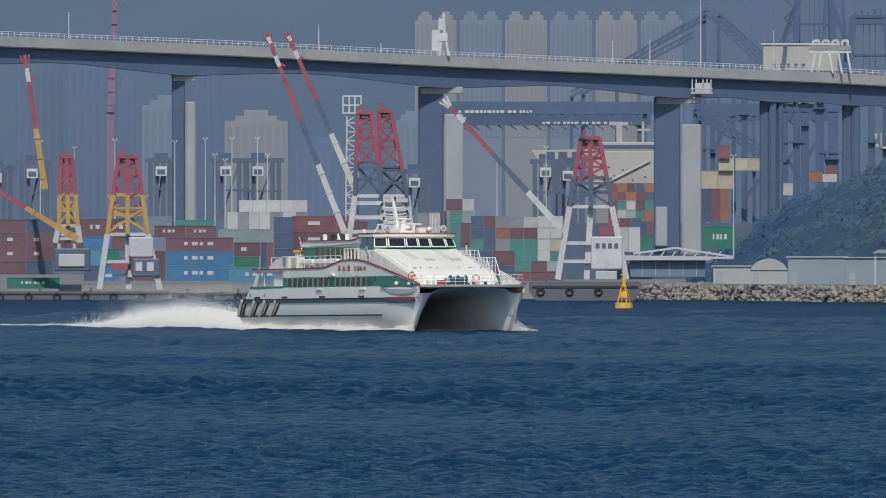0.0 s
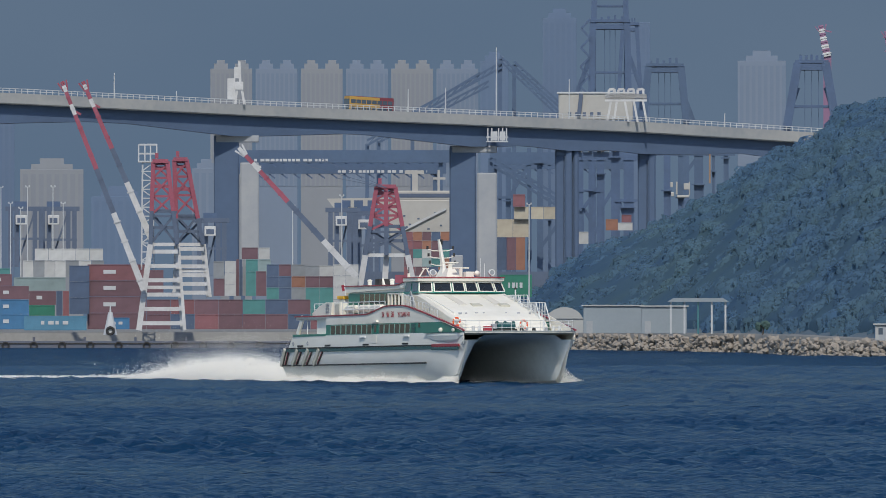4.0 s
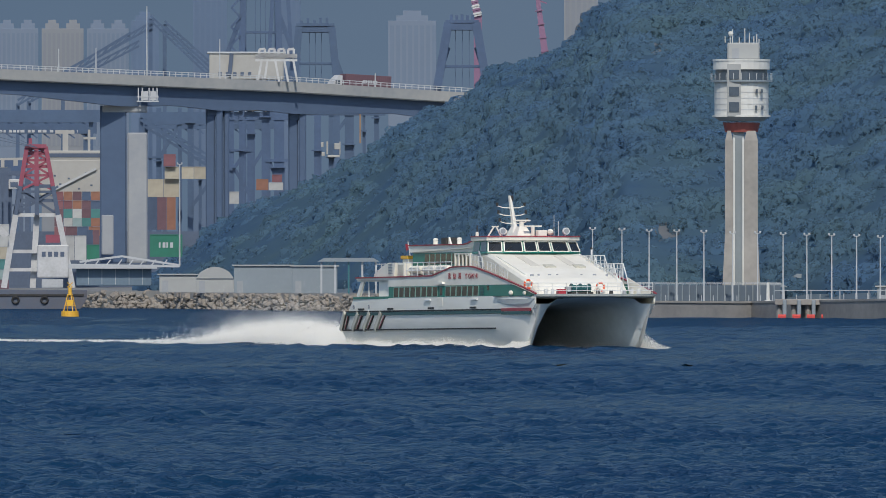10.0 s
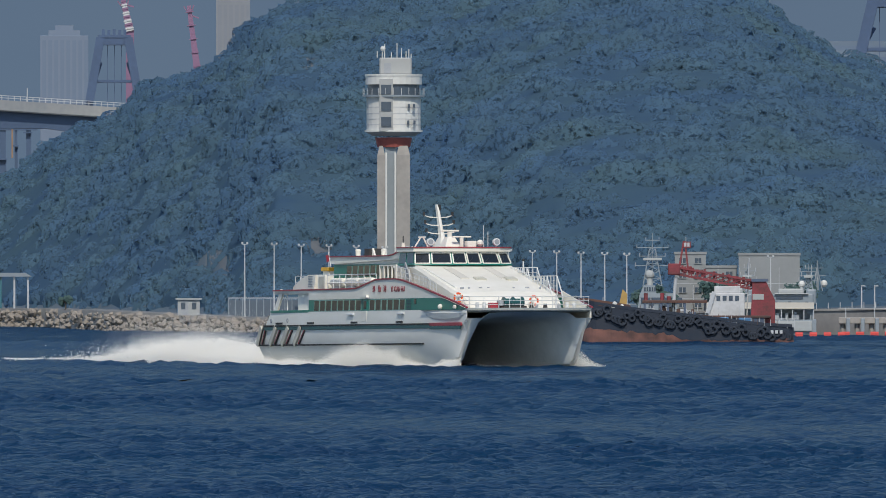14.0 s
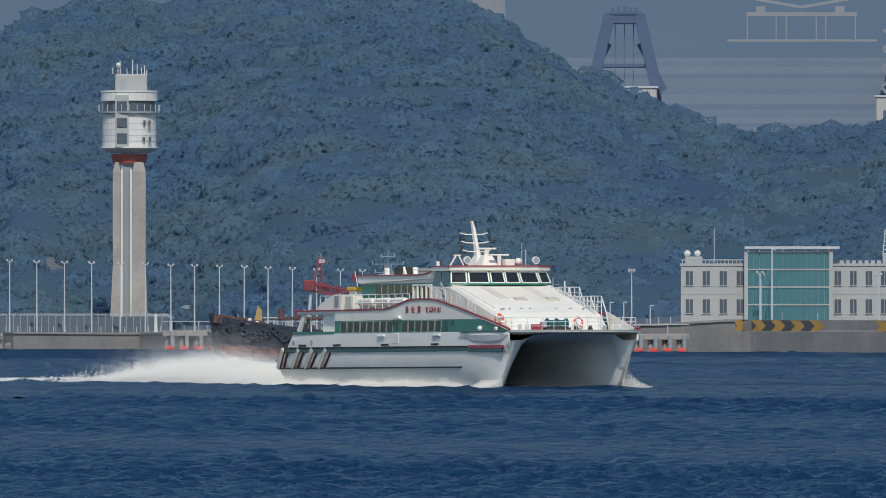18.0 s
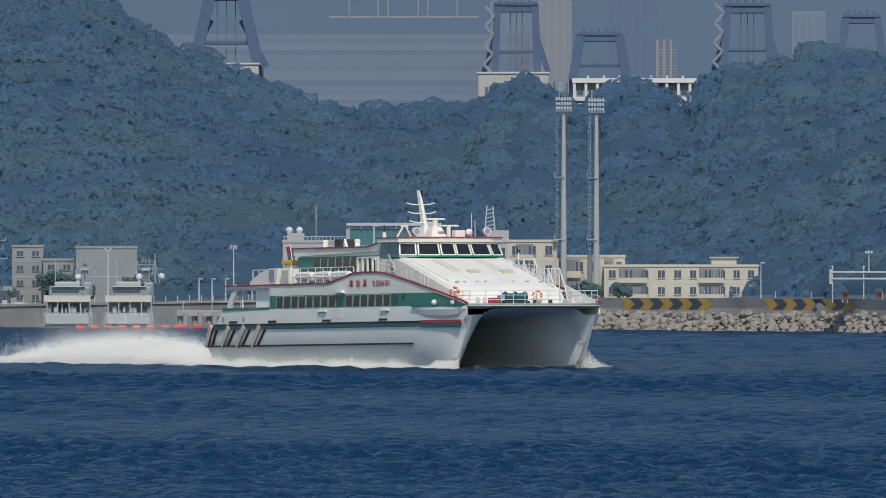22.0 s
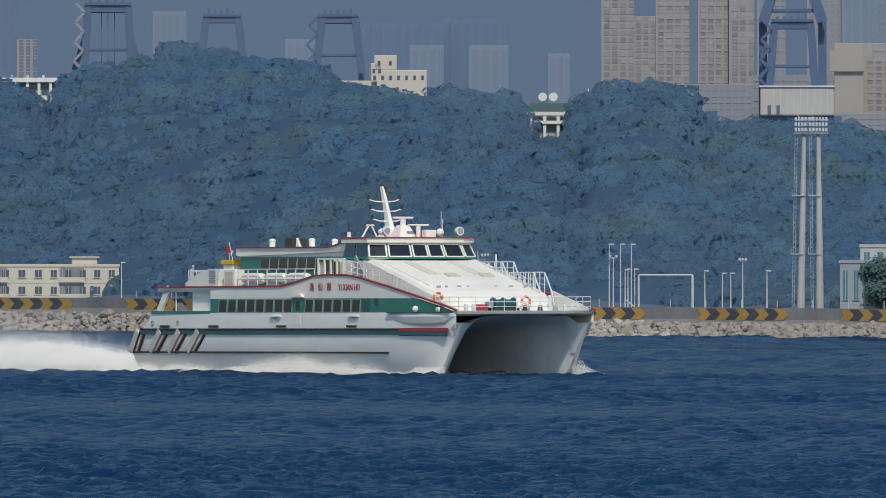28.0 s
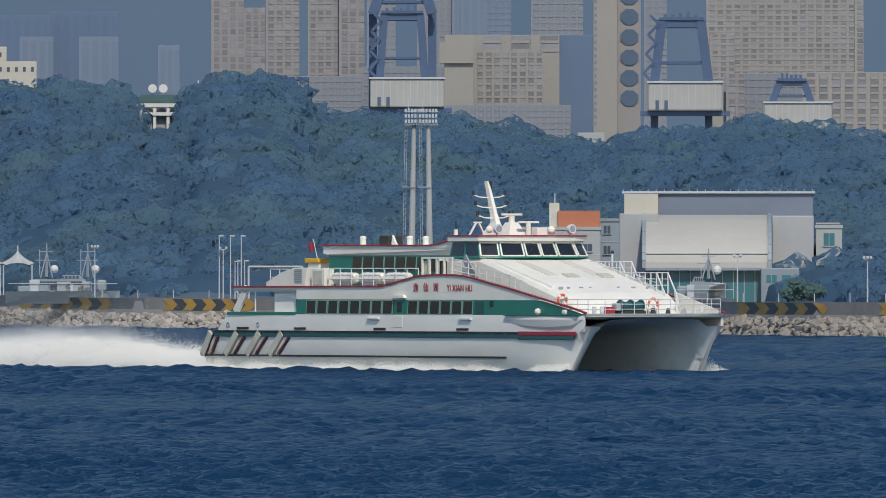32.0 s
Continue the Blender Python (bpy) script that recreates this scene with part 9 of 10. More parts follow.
def orange_block():
    um = 4825
    d = shore(um) + 36
    ob, p = office(4705, 4867, 47, d, OFF_WHITE, "white office block with strip windows", 3, 0)
    for a, b, c, e in ((4710, 4736, -1, 24), (4710, 4736, -29, -6), (4797, 4853, 9, 22), (4797, 4853, -31, -14), (4795, 4803, -58, -38)):
        pane = part("window", p.box(Shape(), a, b, c, e, -0.03, 0.1), GLASS_DARK, ob, "dark strip window")
        for i in range(1, max(2, int((b - a) / 8))):
            f = a + (b - a) * i / max(2, int((b - a) / 8))
            part("mullion", p.box(Shape(), f - 0.5, f + 0.5, c, e, -0.08, -0.035), SHIP_GREY, pane)
        part("sill", p.box(Shape(), a - 1, b + 1, c - 2, c - 0.1, -0.2, 0.05), OFF_WHITE, pane)
    part("orange_panel", p.box(Shape(), 4807, 4828, -5, 8, -0.05, 0.1), ORANGE_WALL, ob, "small orange wall panel")
    part("orange_block", p.box(Shape(), 4792, 4867, 47, 81, 1, 9), ORANGE_WALL, ob, "orange rooftop block")
    part("stair_tower", p.box(Shape(), 4777, 4795, 47, 95, 1.5, 6), BEIGE, ob)
    part("mast", Shape().tube((p.x(4787), 3, p.z(92)), (p.x(4787), 3, p.z(112)), 0.08, n=4), LATTICE, ob)
    office(4865, 4922, 62, d + 4, SHIP_GREY, "grey office wing with strip windows", 4, 2, win=(0.4, 0.4))
    ob, p = office(4637, 4707, 31, d + 1, OFF_WHITE, "low white office wing with a glazed corner", 2, 3, win=(0.35, 0.5), pane=GLASS_TEAL)
    office(4601, 4677, 3, d - 3, SHIP_GREY, "low grey glazed pavilion", 1, 4, win=(0.25, 0.6), pane=GLASS_TEAL)


orange_block()

HAZED_BLOCK = mat("hazed_block_beige", (0.23, 0.245, 0.25), 0.85, var=0.15, size=5)
# the two beige blocks behind the naval pier, their beige greyed with painted haze
for x0, x1, y0, y1, c, f in ((22, 77, 438, 520, 2, 4), (77, 132, 462, 520, 2, 3), (135, 243, 440, 500, 0, 2)):
    office(x0 + 1983.5, x1 + 1983.5, 469.8 - y0, shore(x0 + 1983) + 30, HAZED_BLOCK, "plain beige block behind the naval pier", f, c, win=(0.4, 0.35))


# ---- buildings on the crest and towers beyond ----
def pillars(ob, p, a, b, z0, z1, n, mat_, y=-0.4):
    for i in range(n + 1):
        c = a + (b - a) * i / n
        part("pillar", Shape().box(c - 0.22, c + 0.22, y, y + 0.5, z0, z1), mat_, ob)


def arcade():
    d = ridge(3130)[0] + 4
    p = Plot(3112, d, v=253)
    ob = thing("arcaded_house", p.m, "long white colonnaded house among trees on the crest", "house")
    X, Z = (lambda x: p.x(x + 2082)), (lambda y: p.z(453 - y))
    # wall behind the colonnade: its shade is painted as a greyer colour
    part("wall", Shape().box(X(918), X(1142), 0.6, 8, 0, Z(130)), mat("arcade_shade", (0.29, 0.30, 0.31), 0.8, var=0.15, size=4), ob)
    part("roof_slab", Shape().box(X(914), X(1146), -0.6, 8.4, Z(130), Z(122)), TOWER_WHITE, ob)
    part("floor_slab", Shape().box(X(914), X(1146), -0.5, 0.6, Z(162), Z(155)), TOWER_WHITE, ob)
    pillars(ob, p, X(918), X(1143), Z(156), Z(130), 11, TOWER_WHITE)
    pillars(ob, p, X(918), X(1143), 0, Z(162), 11, TOWER_WHITE)
    for i in range(11):
        c, w = X(918) + (X(1143) - X(918)) * (i + 0.5) / 11, (X(1143) - X(918)) / 11
        sh = Shape()
        for j in range(6):
            a0, a1 = math.pi * j / 6, math.pi * (j + 1) / 6
            sh.beam((c + w * 0.42 * math.cos(a0), -0.15, Z(176) + 0.42 * w * math.sin(a0)), (c + w * 0.42 * math.cos(a1), -0.15, Z(176) + 0.42 * w * math.sin(a1)), 0.35)
        part("arch", sh, TOWER_WHITE, ob)
        part("window", Shape().box(c - w * 0.25, c + w * 0.25, 0.52, 0.6, Z(152), Z(135)), GLASS_DARK, ob)
    for i in range(7):
        part("roof_unit", Shape().box(X(940 + i * 28), X(944 + i * 28), 2, 3, Z(122), Z(117)), LATTICE, ob)
    part("tank", Shape().tube((X(893), 2, Z(160)), (X(893), 2, Z(128)), 1.2, n=12), SHIP_GREY, ob, "grey water tank")


arcade()


def dish_house():
    d = ridge(4095)[0] - 10
    p = Plot(4102, d, v=222)
    ob = thing("villa", p.m, "white arched villa with satellite dishes on the crest", "house")
    X, Z = (lambda x: p.x(x + 3805)), (lambda y: p.z(454.2 - y))
    # the dim inside of the arches, painted as a grey wall
    part("wall", Shape().box(X(244), X(345), 0.6, 7, 0, Z(182)), mat("villa_shade", (0.30, 0.31, 0.31), 0.8, var=0.15, size=3), ob)
    part("roof", Shape().prism([(X(240), Z(182)), (X(348), Z(182)), (X(340), Z(168)), (X(250), Z(168))], -0.6, 7.5), mat("villa_green_roof", (0.06, 0.12, 0.12), 0.7, var=0.2, size=3), ob, "green roof")
    part("cornice", Shape().box(X(242), X(346), -0.5, 0.7, Z(190), Z(182)), TOWER_WHITE, ob)
    part("balcony", Shape().box(X(250), X(345), -0.6, 0.6, Z(205), Z(199)), TOWER_WHITE, ob)
    pillars(ob, p, X(250), X(345), 0, Z(190), 4, TOWER_WHITE)
    for i in range(4):
        c, w = X(250) + (X(345) - X(250)) * (i + 0.5) / 4, (X(345) - X(250)) / 4
        sh = Shape()
        for j in range(8):
            a0, a1 = math.pi * j / 8, math.pi * (j + 1) / 8
            sh.beam((c + w * 0.45 * math.cos(a0), -0.1, Z(197) + 0.3 * w * math.sin(a0)), (c + w * 0.45 * math.cos(a1), -0.1, Z(197) + 0.3 * w * math.sin(a1)), 0.25)
        part("arch", sh, TOWER_WHITE, ob)
    for x in (270, 289):
        c, z = X(x), Z(157)
        part("dish", Shape().loft([[(c + r * math.cos(a), -0.2 - o, z + r * math.sin(a)) for a in np.linspace(0, 2 * math.pi, 16, endpoint=False)] for r, o in ((0.62, 0.35), (0.45, 0.12), (0.1, 0.0))]), TOWER_WHITE, ob, "white satellite dish")
        part("dish_foot", Shape().tube((c, 0, Z(168)), (c, -0.1, z), 0.1, n=5), LATTICE, ob)
    part("aerial", Shape().tube((X(351), 2, Z(180)), (X(351), 2, Z(142)), 0.1, n=4), TOWER_WHITE, ob)


dish_house()


def crest_block(t_off, v_off, boxes, d, wall, label):
    """Plain blocks that stand together on the crest."""
    um = boxes[0][0] + t_off
    p = Plot(um, d, v=v_off - 200)
    ob = thing("hilltop_building", p.m, label, "building")
    for x0, x1, y0, y1 in boxes:
        w = part("block", p.box(Shape(), x0 + t_off, x1 + t_off, v_off - y1, v_off - y0, 0, 9, 0.1), wall, ob)
        n = max(2, int((x1 - x0) / 14))
        for i in range(n):
            a = x0 + (x1 - x0) * (i + 0.3) / n
            part("window", p.box(Shape(), a + t_off, a + 5 + t_off, v_off - y0 - 18, v_off - y0 - 10, -0.06, 0.1), GLASS_DARK, w)


crest_block(3115, 469, ((662, 702, 98, 124), (656, 755, 124, 182), (656, 676, 112, 124), (588, 668, 143, 176)), ridge(3800)[0] + 12, CREAM, "cream flat-roofed blocks on the wooded crest")
crest_block(3805, 454.2, ((1030, 1062, 255, 280), (1022, 1070, 235, 255)), ridge(4850)[0] + 8, OFF_WHITE, "small white building among trees on the crest")

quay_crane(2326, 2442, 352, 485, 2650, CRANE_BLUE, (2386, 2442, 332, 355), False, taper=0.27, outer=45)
quay_crane(2859, 2935, 339, 461, 2700, CRANE_HAZED, (2829, 2955, 297, 339), 2, "pale blue ship-to-shore crane with zigzag stairs", 0.06, outer=24)
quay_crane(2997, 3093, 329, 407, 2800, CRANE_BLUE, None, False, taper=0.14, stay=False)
quay_crane(3265, 3347, 344, 459, 2720, CRANE_HAZED, None, 2, "pale blue ship-to-shore crane with zigzag stairs", 0.06, outer=24)
quay_crane(3469, 3547, 349, 439, 2900, CRANE_HAZED, None, False, taper=0.14)
quay_crane(3673, 3755, 339, 439, 2900, CRANE_HAZED, None, True, taper=0.14)
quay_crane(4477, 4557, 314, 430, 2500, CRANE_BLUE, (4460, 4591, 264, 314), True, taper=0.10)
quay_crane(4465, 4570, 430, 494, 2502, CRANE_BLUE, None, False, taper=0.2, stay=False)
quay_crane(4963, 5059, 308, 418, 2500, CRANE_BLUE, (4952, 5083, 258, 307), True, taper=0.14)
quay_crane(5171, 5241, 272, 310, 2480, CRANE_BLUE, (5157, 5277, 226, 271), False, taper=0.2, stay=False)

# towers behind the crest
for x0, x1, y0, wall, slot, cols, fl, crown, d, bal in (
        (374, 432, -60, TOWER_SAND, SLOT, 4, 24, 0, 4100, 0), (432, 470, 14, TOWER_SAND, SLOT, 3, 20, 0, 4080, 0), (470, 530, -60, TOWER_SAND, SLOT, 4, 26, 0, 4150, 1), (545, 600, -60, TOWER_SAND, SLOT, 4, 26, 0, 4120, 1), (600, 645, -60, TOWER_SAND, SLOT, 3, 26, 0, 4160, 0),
        (650, 700, -60, HAZE_BEIGE, SLOT, 4, 26, 0, 4180, 1), (738, 800, -60, HAZE_BEIGE, HAZE_BLUE, 5, 28, 0, 4240, 1), (800, 860, -60, HAZE_GREY, HAZE_BLUE, 4, 28, 0, 4260, 0), (860, 905, -60, HAZE_GREY, HAZE_BLUE, 4, 28, 0, 4240, 1), (940, 1032, -60, HAZE_BEIGE, SLOT, 7, 26, 0, 4150, 1),
        (1140, 1180, -60, HAZE_BEIGE, SLOT, 3, 28, 0, 4100, 1), (1250, 1310, -60, TOWER_CREAM, SLOT, 4, 30, 0, 4050, 1), (1310, 1512, -60, TOWER_CREAM, SLOT, 14, 30, 0, 4080, 1), (1512, 1528, -60, TOWER_CREAM, SLOT, 1, 30, 0, 4080, 0)):
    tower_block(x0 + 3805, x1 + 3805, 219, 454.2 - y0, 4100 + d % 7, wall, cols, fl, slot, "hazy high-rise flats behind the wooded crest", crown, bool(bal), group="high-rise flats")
for x0, x1, y0, y1, wall, cols, fl, d in ((466, 640, 135, 235, HAZE_BEIGE, 14, 9, 3700), (640, 790, 118, 235, HAZE_BEIGE, 12, 10, 3720), (786, 1010, 186, 250, HAZE_BEIGE, 16, 6, 3600), (840, 960, 92, 186, TOWER_CREAM, 8, 8, 3620), (786, 990, 62, 92, TOWER_CREAM, 4, 2, 3640),
                                         (1256, 1300, 60, 140, TOWER_CREAM, 3, 8, 3700), (1280, 1420, 130, 240, HAZE_BEIGE, 10, 9, 3550), (1420, 1600, 128, 260, TOWER_CREAM, 8, 10, 3500), (1285, 1318, 130, 235, TOWER_SAND, 2, 9, 3540)):
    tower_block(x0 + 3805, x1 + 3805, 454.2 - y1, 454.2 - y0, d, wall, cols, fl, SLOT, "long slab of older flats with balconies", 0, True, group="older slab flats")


def slab(u0, u1, v0, v1, d, wall, label, depth=16.0):
    p = Plot((u0 + u1) / 2, d, v=v0)
    ob = thing("apartment_tower", p.m, label, "tower block", "high-rise flats")
    part("wall", Shape().box(p.x(u0), p.x(u1), 0, depth, min(0.0, 2.0 - p.base), p.z(v1), 0.1), wall, ob)
    return ob, p


ob, p = slab(4591, 4643, 254, 392, 3610, TOWER_CREAM, "cream stair tower of the older flats")
part("upper_box", p.box(Shape(), 4583, 4643, 342, 379, -1, 6), TOWER_CREAM, ob)
# this side's shade is put into its colour
slab(4765, 4853, 224, 392, 3645, HAZE_BLUE, "side of the older flats with blue-grey shade painted in")
ob, p = slab(4855, 4897, 224, 514, 3800, TOWER_CREAM, "cream tower with a column of round wells")
# the wells' inner shade, painted on plates instead of cut in
WELL_SHADE = mat("well_shade", (0.07, 0.105, 0.155), 0.9, var=0.1, size=5)
well, p3 = slab(4897, 4939, 224, 514, 3802, TOWER_SAND, "sand tower with a column of octagonal wells")
for i in range(7):
    c, z = p3.x(4919), p3.z(280 + i * 36)
    part("octagon_well", Shape().loft([[(c + 17 * p3.k * math.cos(a + 0.39), y, z + 15 * p3.k * math.sin(a + 0.39)) for a in np.linspace(0, 2 * math.pi, 8, endpoint=False)] for y in (-0.3, 0.4)]), WELL_SHADE, well, "octagonal well with its shade painted on")
for i in range(22):
    part("window", p.box(Shape(), 4857, 4861, 232 + i * 12, 238 + i * 12, -0.08, 0.1), SLOT_DEEP, ob)
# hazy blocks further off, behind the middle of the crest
for x0, x1, y0, y1, w, c, d in ((640, 780, 42, 200, HAZE_BLUE, 8, 4600), (780, 900, 35, 200, HAZE_BLUE, 7, 4620), (505, 560, 70, 180, HAZE_GREY, 4, 4500), (270, 330, 20, 160, HAZE_GREY, 5, 4650), (-60, 30, -20, 160, HAZE_BLUE, 6, 4600), (30, 66, 70, 150, TOWER_SAND, 3, 4550), (830, 900, 80, 200, HAZE_GREY, 4, 4480), (970, 1008, 95, 180, HAZE_GREY, 3, 4450), (725, 785, 80, 160, HAZE_GREY, 4, 4490)):
    tower_block(x0 + 3115, x1 + 3115, 469 - y1, 469 - y0, d, w, c, 14, HAZE_BLUE, "hazy blue-grey block far behind the crest", 0)
for x0, x1, y0, y1, w, c, d in ((1416, 1500, -60, 200, HAZE_GREY, 6, 4600), (1500, 1560, -60, 200, HAZE_BEIGE, 4, 4550), (680, 738, -40, 90, HAZE_BEIGE, 4, 4300)):
    tower_block(x0 + 1435.5, x1 + 1435.5, 526.7 - y1, 526.7 - y0, d, w, c, 12, HAZE_BLUE, "hazy blue-grey block far behind the hill", 0)
# the long banded embankment and the white-framed terminal beyond the hill, coloured as haze
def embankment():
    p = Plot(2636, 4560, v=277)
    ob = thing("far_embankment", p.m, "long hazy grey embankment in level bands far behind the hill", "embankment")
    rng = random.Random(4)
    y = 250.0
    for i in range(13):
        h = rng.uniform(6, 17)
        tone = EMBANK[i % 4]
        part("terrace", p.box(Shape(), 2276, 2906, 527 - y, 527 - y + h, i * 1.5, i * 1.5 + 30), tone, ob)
        y -= h


# band tones hold the haze in their colour
EMBANK = [mat("embankment_haze", c, 0.9, var=0.08, size=30, fine=0.1) for c in ((0.125, 0.165, 0.215), (0.105, 0.145, 0.210), (0.135, 0.175, 0.225), (0.115, 0.158, 0.220))]
embankment()
p = Plot(2696, 4480, v=437)
ob = thing("terminal_roof", p.m, "hazy white-framed terminal with a valley roof far behind the hill", "building")
for sgn in (-1, 1):
    part("roof", p.line(Shape(), 2698, 498, 2698 + sgn * 98, 515, 0.9, 0), HAZE_BEIGE, ob)
part("frame", p.box(Shape(), 2600, 2796, 482, 489, 0, 2), HAZE_BEIGE, ob)
part("terrace", p.box(Shape(), 2566, 2831, 437, 441, 0, 3), HAZE_BEIGE, ob)
for x in (1166, 1217, 1235, 1288, 1305, 1357):
    part("post", p.box(Shape(), x + 1435.5 - 1, x + 1435.5 + 1, 439, 489, -0.2, 0.3), HAZE_BEIGE, ob)
for x in (1190, 1330):
    part("roof_house", p.box(Shape(), x + 1435.5 - 8, x + 1435.5 + 8, 489, 500, 0, 1), HAZE_BEIGE, ob)


# ---- the coaster, the buoy, vehicles, trees ----
def coaster():
    p = Plot(2065, 1660, z=0)
    X, Z = (lambda x: p.x(x + 707.7)), (lambda y: p.z(476 - y))
    paint_red = mat("coaster_red", (0.235, 0.032, 0.044), 0.7, col2=(0.09, 0.03, 0.03), size=1.5)
    ob = thing("coaster", p.m, "old rusty black coaster with a red deck crane, under way", "ship")
    sheer = [(1163, 523), (1180, 528), (1215, 536), (1290, 545), (1340, 550), (1400, 558), (1450, 565), (1500, 570), (1553, 573)]
    rings_up, rings_low = [], []
    beam = [(1164, 0.15), (1178, 1.4), (1200, 2.4), (1260, 3.2), (1400, 3.3), (1500, 2.9), (1545, 2.2), (1553, 1.6)]
    for x in [1164, 1169, 1174] + [1178 + i * 5 for i in range(73)] + [1545, 1553]:
        w = along(x, beam)
        top = Z(along(x, sheer))
        mid = along(x, [(1164, 1.3), (1185, 1.75), (1230, 1.45), (1300, 1.1), (1340, 0.95), (1352, 0.3), (1420, 0.25), (1553, 0.4)]) + 0.28 * noise.noise((x / 13, 2, 0)) + 0.16 * noise.noise((x / 5, 7, 0))
        rake = along(x, [(1164, 1.2), (1178, 0.4), (1190, 0.0), (1553, 0.0)])
        xx = X(x)
        rings_up.append([(xx + rake * 0.4, 3.3 - w * 0.97, mid), (xx, 3.3 - w, top), (xx, 3.3 + w, top), (xx + rake * 0.4, 3.3 + w * 0.97, mid)])
        rings_low.append([(xx + rake, 3.3 - w * 0.8, -0.8), (xx + rake * 0.4, 3.3 - w * 0.97, mid - 0.01), (xx + rake * 0.4, 3.3 + w * 0.97, mid - 0.01), (xx + rake, 3.3 + w * 0.8, -0.8)])
    hull_black = mat("coaster_black", (0.016, 0.027, 0.046), 0.9, col2=(0.030, 0.036, 0.050), size=2.5, fine=1.5)
    boot = mat("coaster_boot", (0.26, 0.120, 0.095), 0.85, col2=(0.09, 0.055, 0.050), size=1.6, fine=1.2)
    hull = part("hull", Shape().loft(rings_up), hull_black, ob, "worn black topsides")
    part("bottom", Shape().loft(rings_low), boot, hull, "faded red lower hull")
    part("bulwark", Shape().loft([[(X(x), 3.3 - w - 0.05, Z(along(x, sheer))), (X(x), 3.3 - w + 0.1, Z(along(x, sheer))), (X(x), 3.3 - w + 0.1, Z(along(x, sheer)) + 0.35), (X(x), 3.3 - w - 0.05, Z(along(x, sheer)) + 0.35)] for x, w in ((1164, 0.2), (1200, 2.4), (1260, 3.2), (1400, 3.3), (1500, 2.9), (1550, 2.2))]), hull_black, hull, "worn black bulwark")
    TYRE = mat("coaster_tyre", (0.016, 0.025, 0.040), 0.95, col2=(0.028, 0.034, 0.046), size=1.0)
    rng = random.Random(12)
    for i in range(46):
        x = 1180 + i * 8.0 + rng.uniform(-3, 3)
        w = along(x, [(1164, 0.15), (1200, 2.4), (1260, 3.2), (1400, 3.3), (1500, 2.9), (1553, 1.6)])
        part("tyre_fender", Shape().ring((X(x), 3.3 - w - 0.16, Z(along(x, sheer)) - rng.uniform(0.2, 1.5)), rng.uniform(0.28, 0.44), 0.16, "y", 12, 6), TYRE, hull)
    for i in range(22):
        x = 1282 + i * 11.5
        part("bulwark_post", Shape().beam((X(x), 0.3, Z(along(x, sheer))), (X(x), 0.3, Z(along(x, sheer)) + 0.75), 0.06), LATTICE if i % 3 else RUST, hull)
    part("bulwark_rail", Shape().beam((X(1282), 0.3, Z(553) + 0.1), (X(1400), 0.3, Z(560) + 0.55), 0.06), RUST, hull)
    for i in range(16):
        x, y = rng.uniform(1272, 1398), rng.uniform(534, 552)
        part("deck_gear", Shape().box(X(x), X(x + rng.uniform(4, 12)), 1.4, 2.4, Z(y + 9), Z(y), 0.04), (CRANE_NAVY, RUST, DARK, GREY)[i % 4], ob)
    for x, y in ((1215, 520), (1228, 530), (1300, 520), (1375, 498)):
        part("deck_lamp", Shape().tube((X(x), 3.0, Z(548)), (X(x), 3.0, Z(y)), 0.05, n=5), LATTICE, ob)
    part("deck_load", Shape().prism(sorted_ring([(X(1172), Z(535)), (X(1272), Z(548)), (X(1262), Z(533)), (X(1238), Z(529)), (X(1185), Z(521)), (X(1172), Z(522))]), 1.5, 5), RUST, ob, "heap of rusty gear on the foredeck")
    part("side_house", Shape().box(X(1396), X(1500), 0.9, 5.2, Z(578), Z(556), 0.06), CRANE_NAVY, ob, "dark blue side casing")
    part("walk_deck", Shape().box(X(1390), X(1512), 0.7, 5.4, Z(556), Z(552), 0.03), RUST, ob, "rusty boat deck")
    for i in range(12):
        part("deck_post", Shape().beam((X(1392 + i * 10), 0.75, Z(576)), (X(1392 + i * 10), 0.75, Z(556)), 0.07), RUST if i % 2 else LATTICE, ob)
    house = part("deckhouse", Shape().box(X(1404), X(1466), 1.2, 5.4, Z(572), Z(512), 0.08), CRANE_WHITE, ob, "stained white deckhouse")
    part("upper_house", Shape().box(X(1412), X(1458), 1.6, 5.0, Z(512), Z(500), 0.05), CRANE_WHITE, house)
    for i in range(4):
        part("window", Shape().box(X(1416 + i * 11), X(1423 + i * 11), 1.14, 1.22, Z(526), Z(517)), GLASS_DARK, house)
        part("stanchion", Shape().box(X(1402 + i * 18), X(1403 + i * 18), 0.9, 1.0, Z(560), Z(535)), LATTICE, house)
    part("ladder", Shape().beam((X(1400), 1.0, Z(548)), (X(1412), 1.0, Z(510)), 0.15, 0.5), LATTICE, house)
    fun = part("funnel_house", Shape().prism(sorted_ring([(X(1476), Z(576)), (X(1520), Z(576)), (X(1520), Z(525)), (X(1504), Z(492)), (X(1480), Z(492))]), 1.4, 5.2), paint_red, ob, "dull red engine casing")
    part("window", Shape().box(X(1480), X(1500), 1.33, 1.42, Z(524), Z(514)), OFF_WHITE, fun)
    part("casing_top", Shape().box(X(1478), X(1508), 1.2, 5.4, Z(492), Z(487)), CRANE_NAVY, fun)
    # the deck crane: lattice boom, mast, king post
    boom = part("crane_boom", Shape().beam((X(1332), 2.4, Z(476)), (X(1478), 2.4, Z(505)), 0.25).beam((X(1332), 2.4, Z(464)), (X(1500), 2.4, Z(494)), 0.25).beam((X(1332), 4.2, Z(476)), (X(1478), 4.2, Z(505)), 0.25).beam((X(1332), 4.2, Z(464)), (X(1500), 4.2, Z(494)), 0.25), paint_red, ob, "red lattice crane boom")
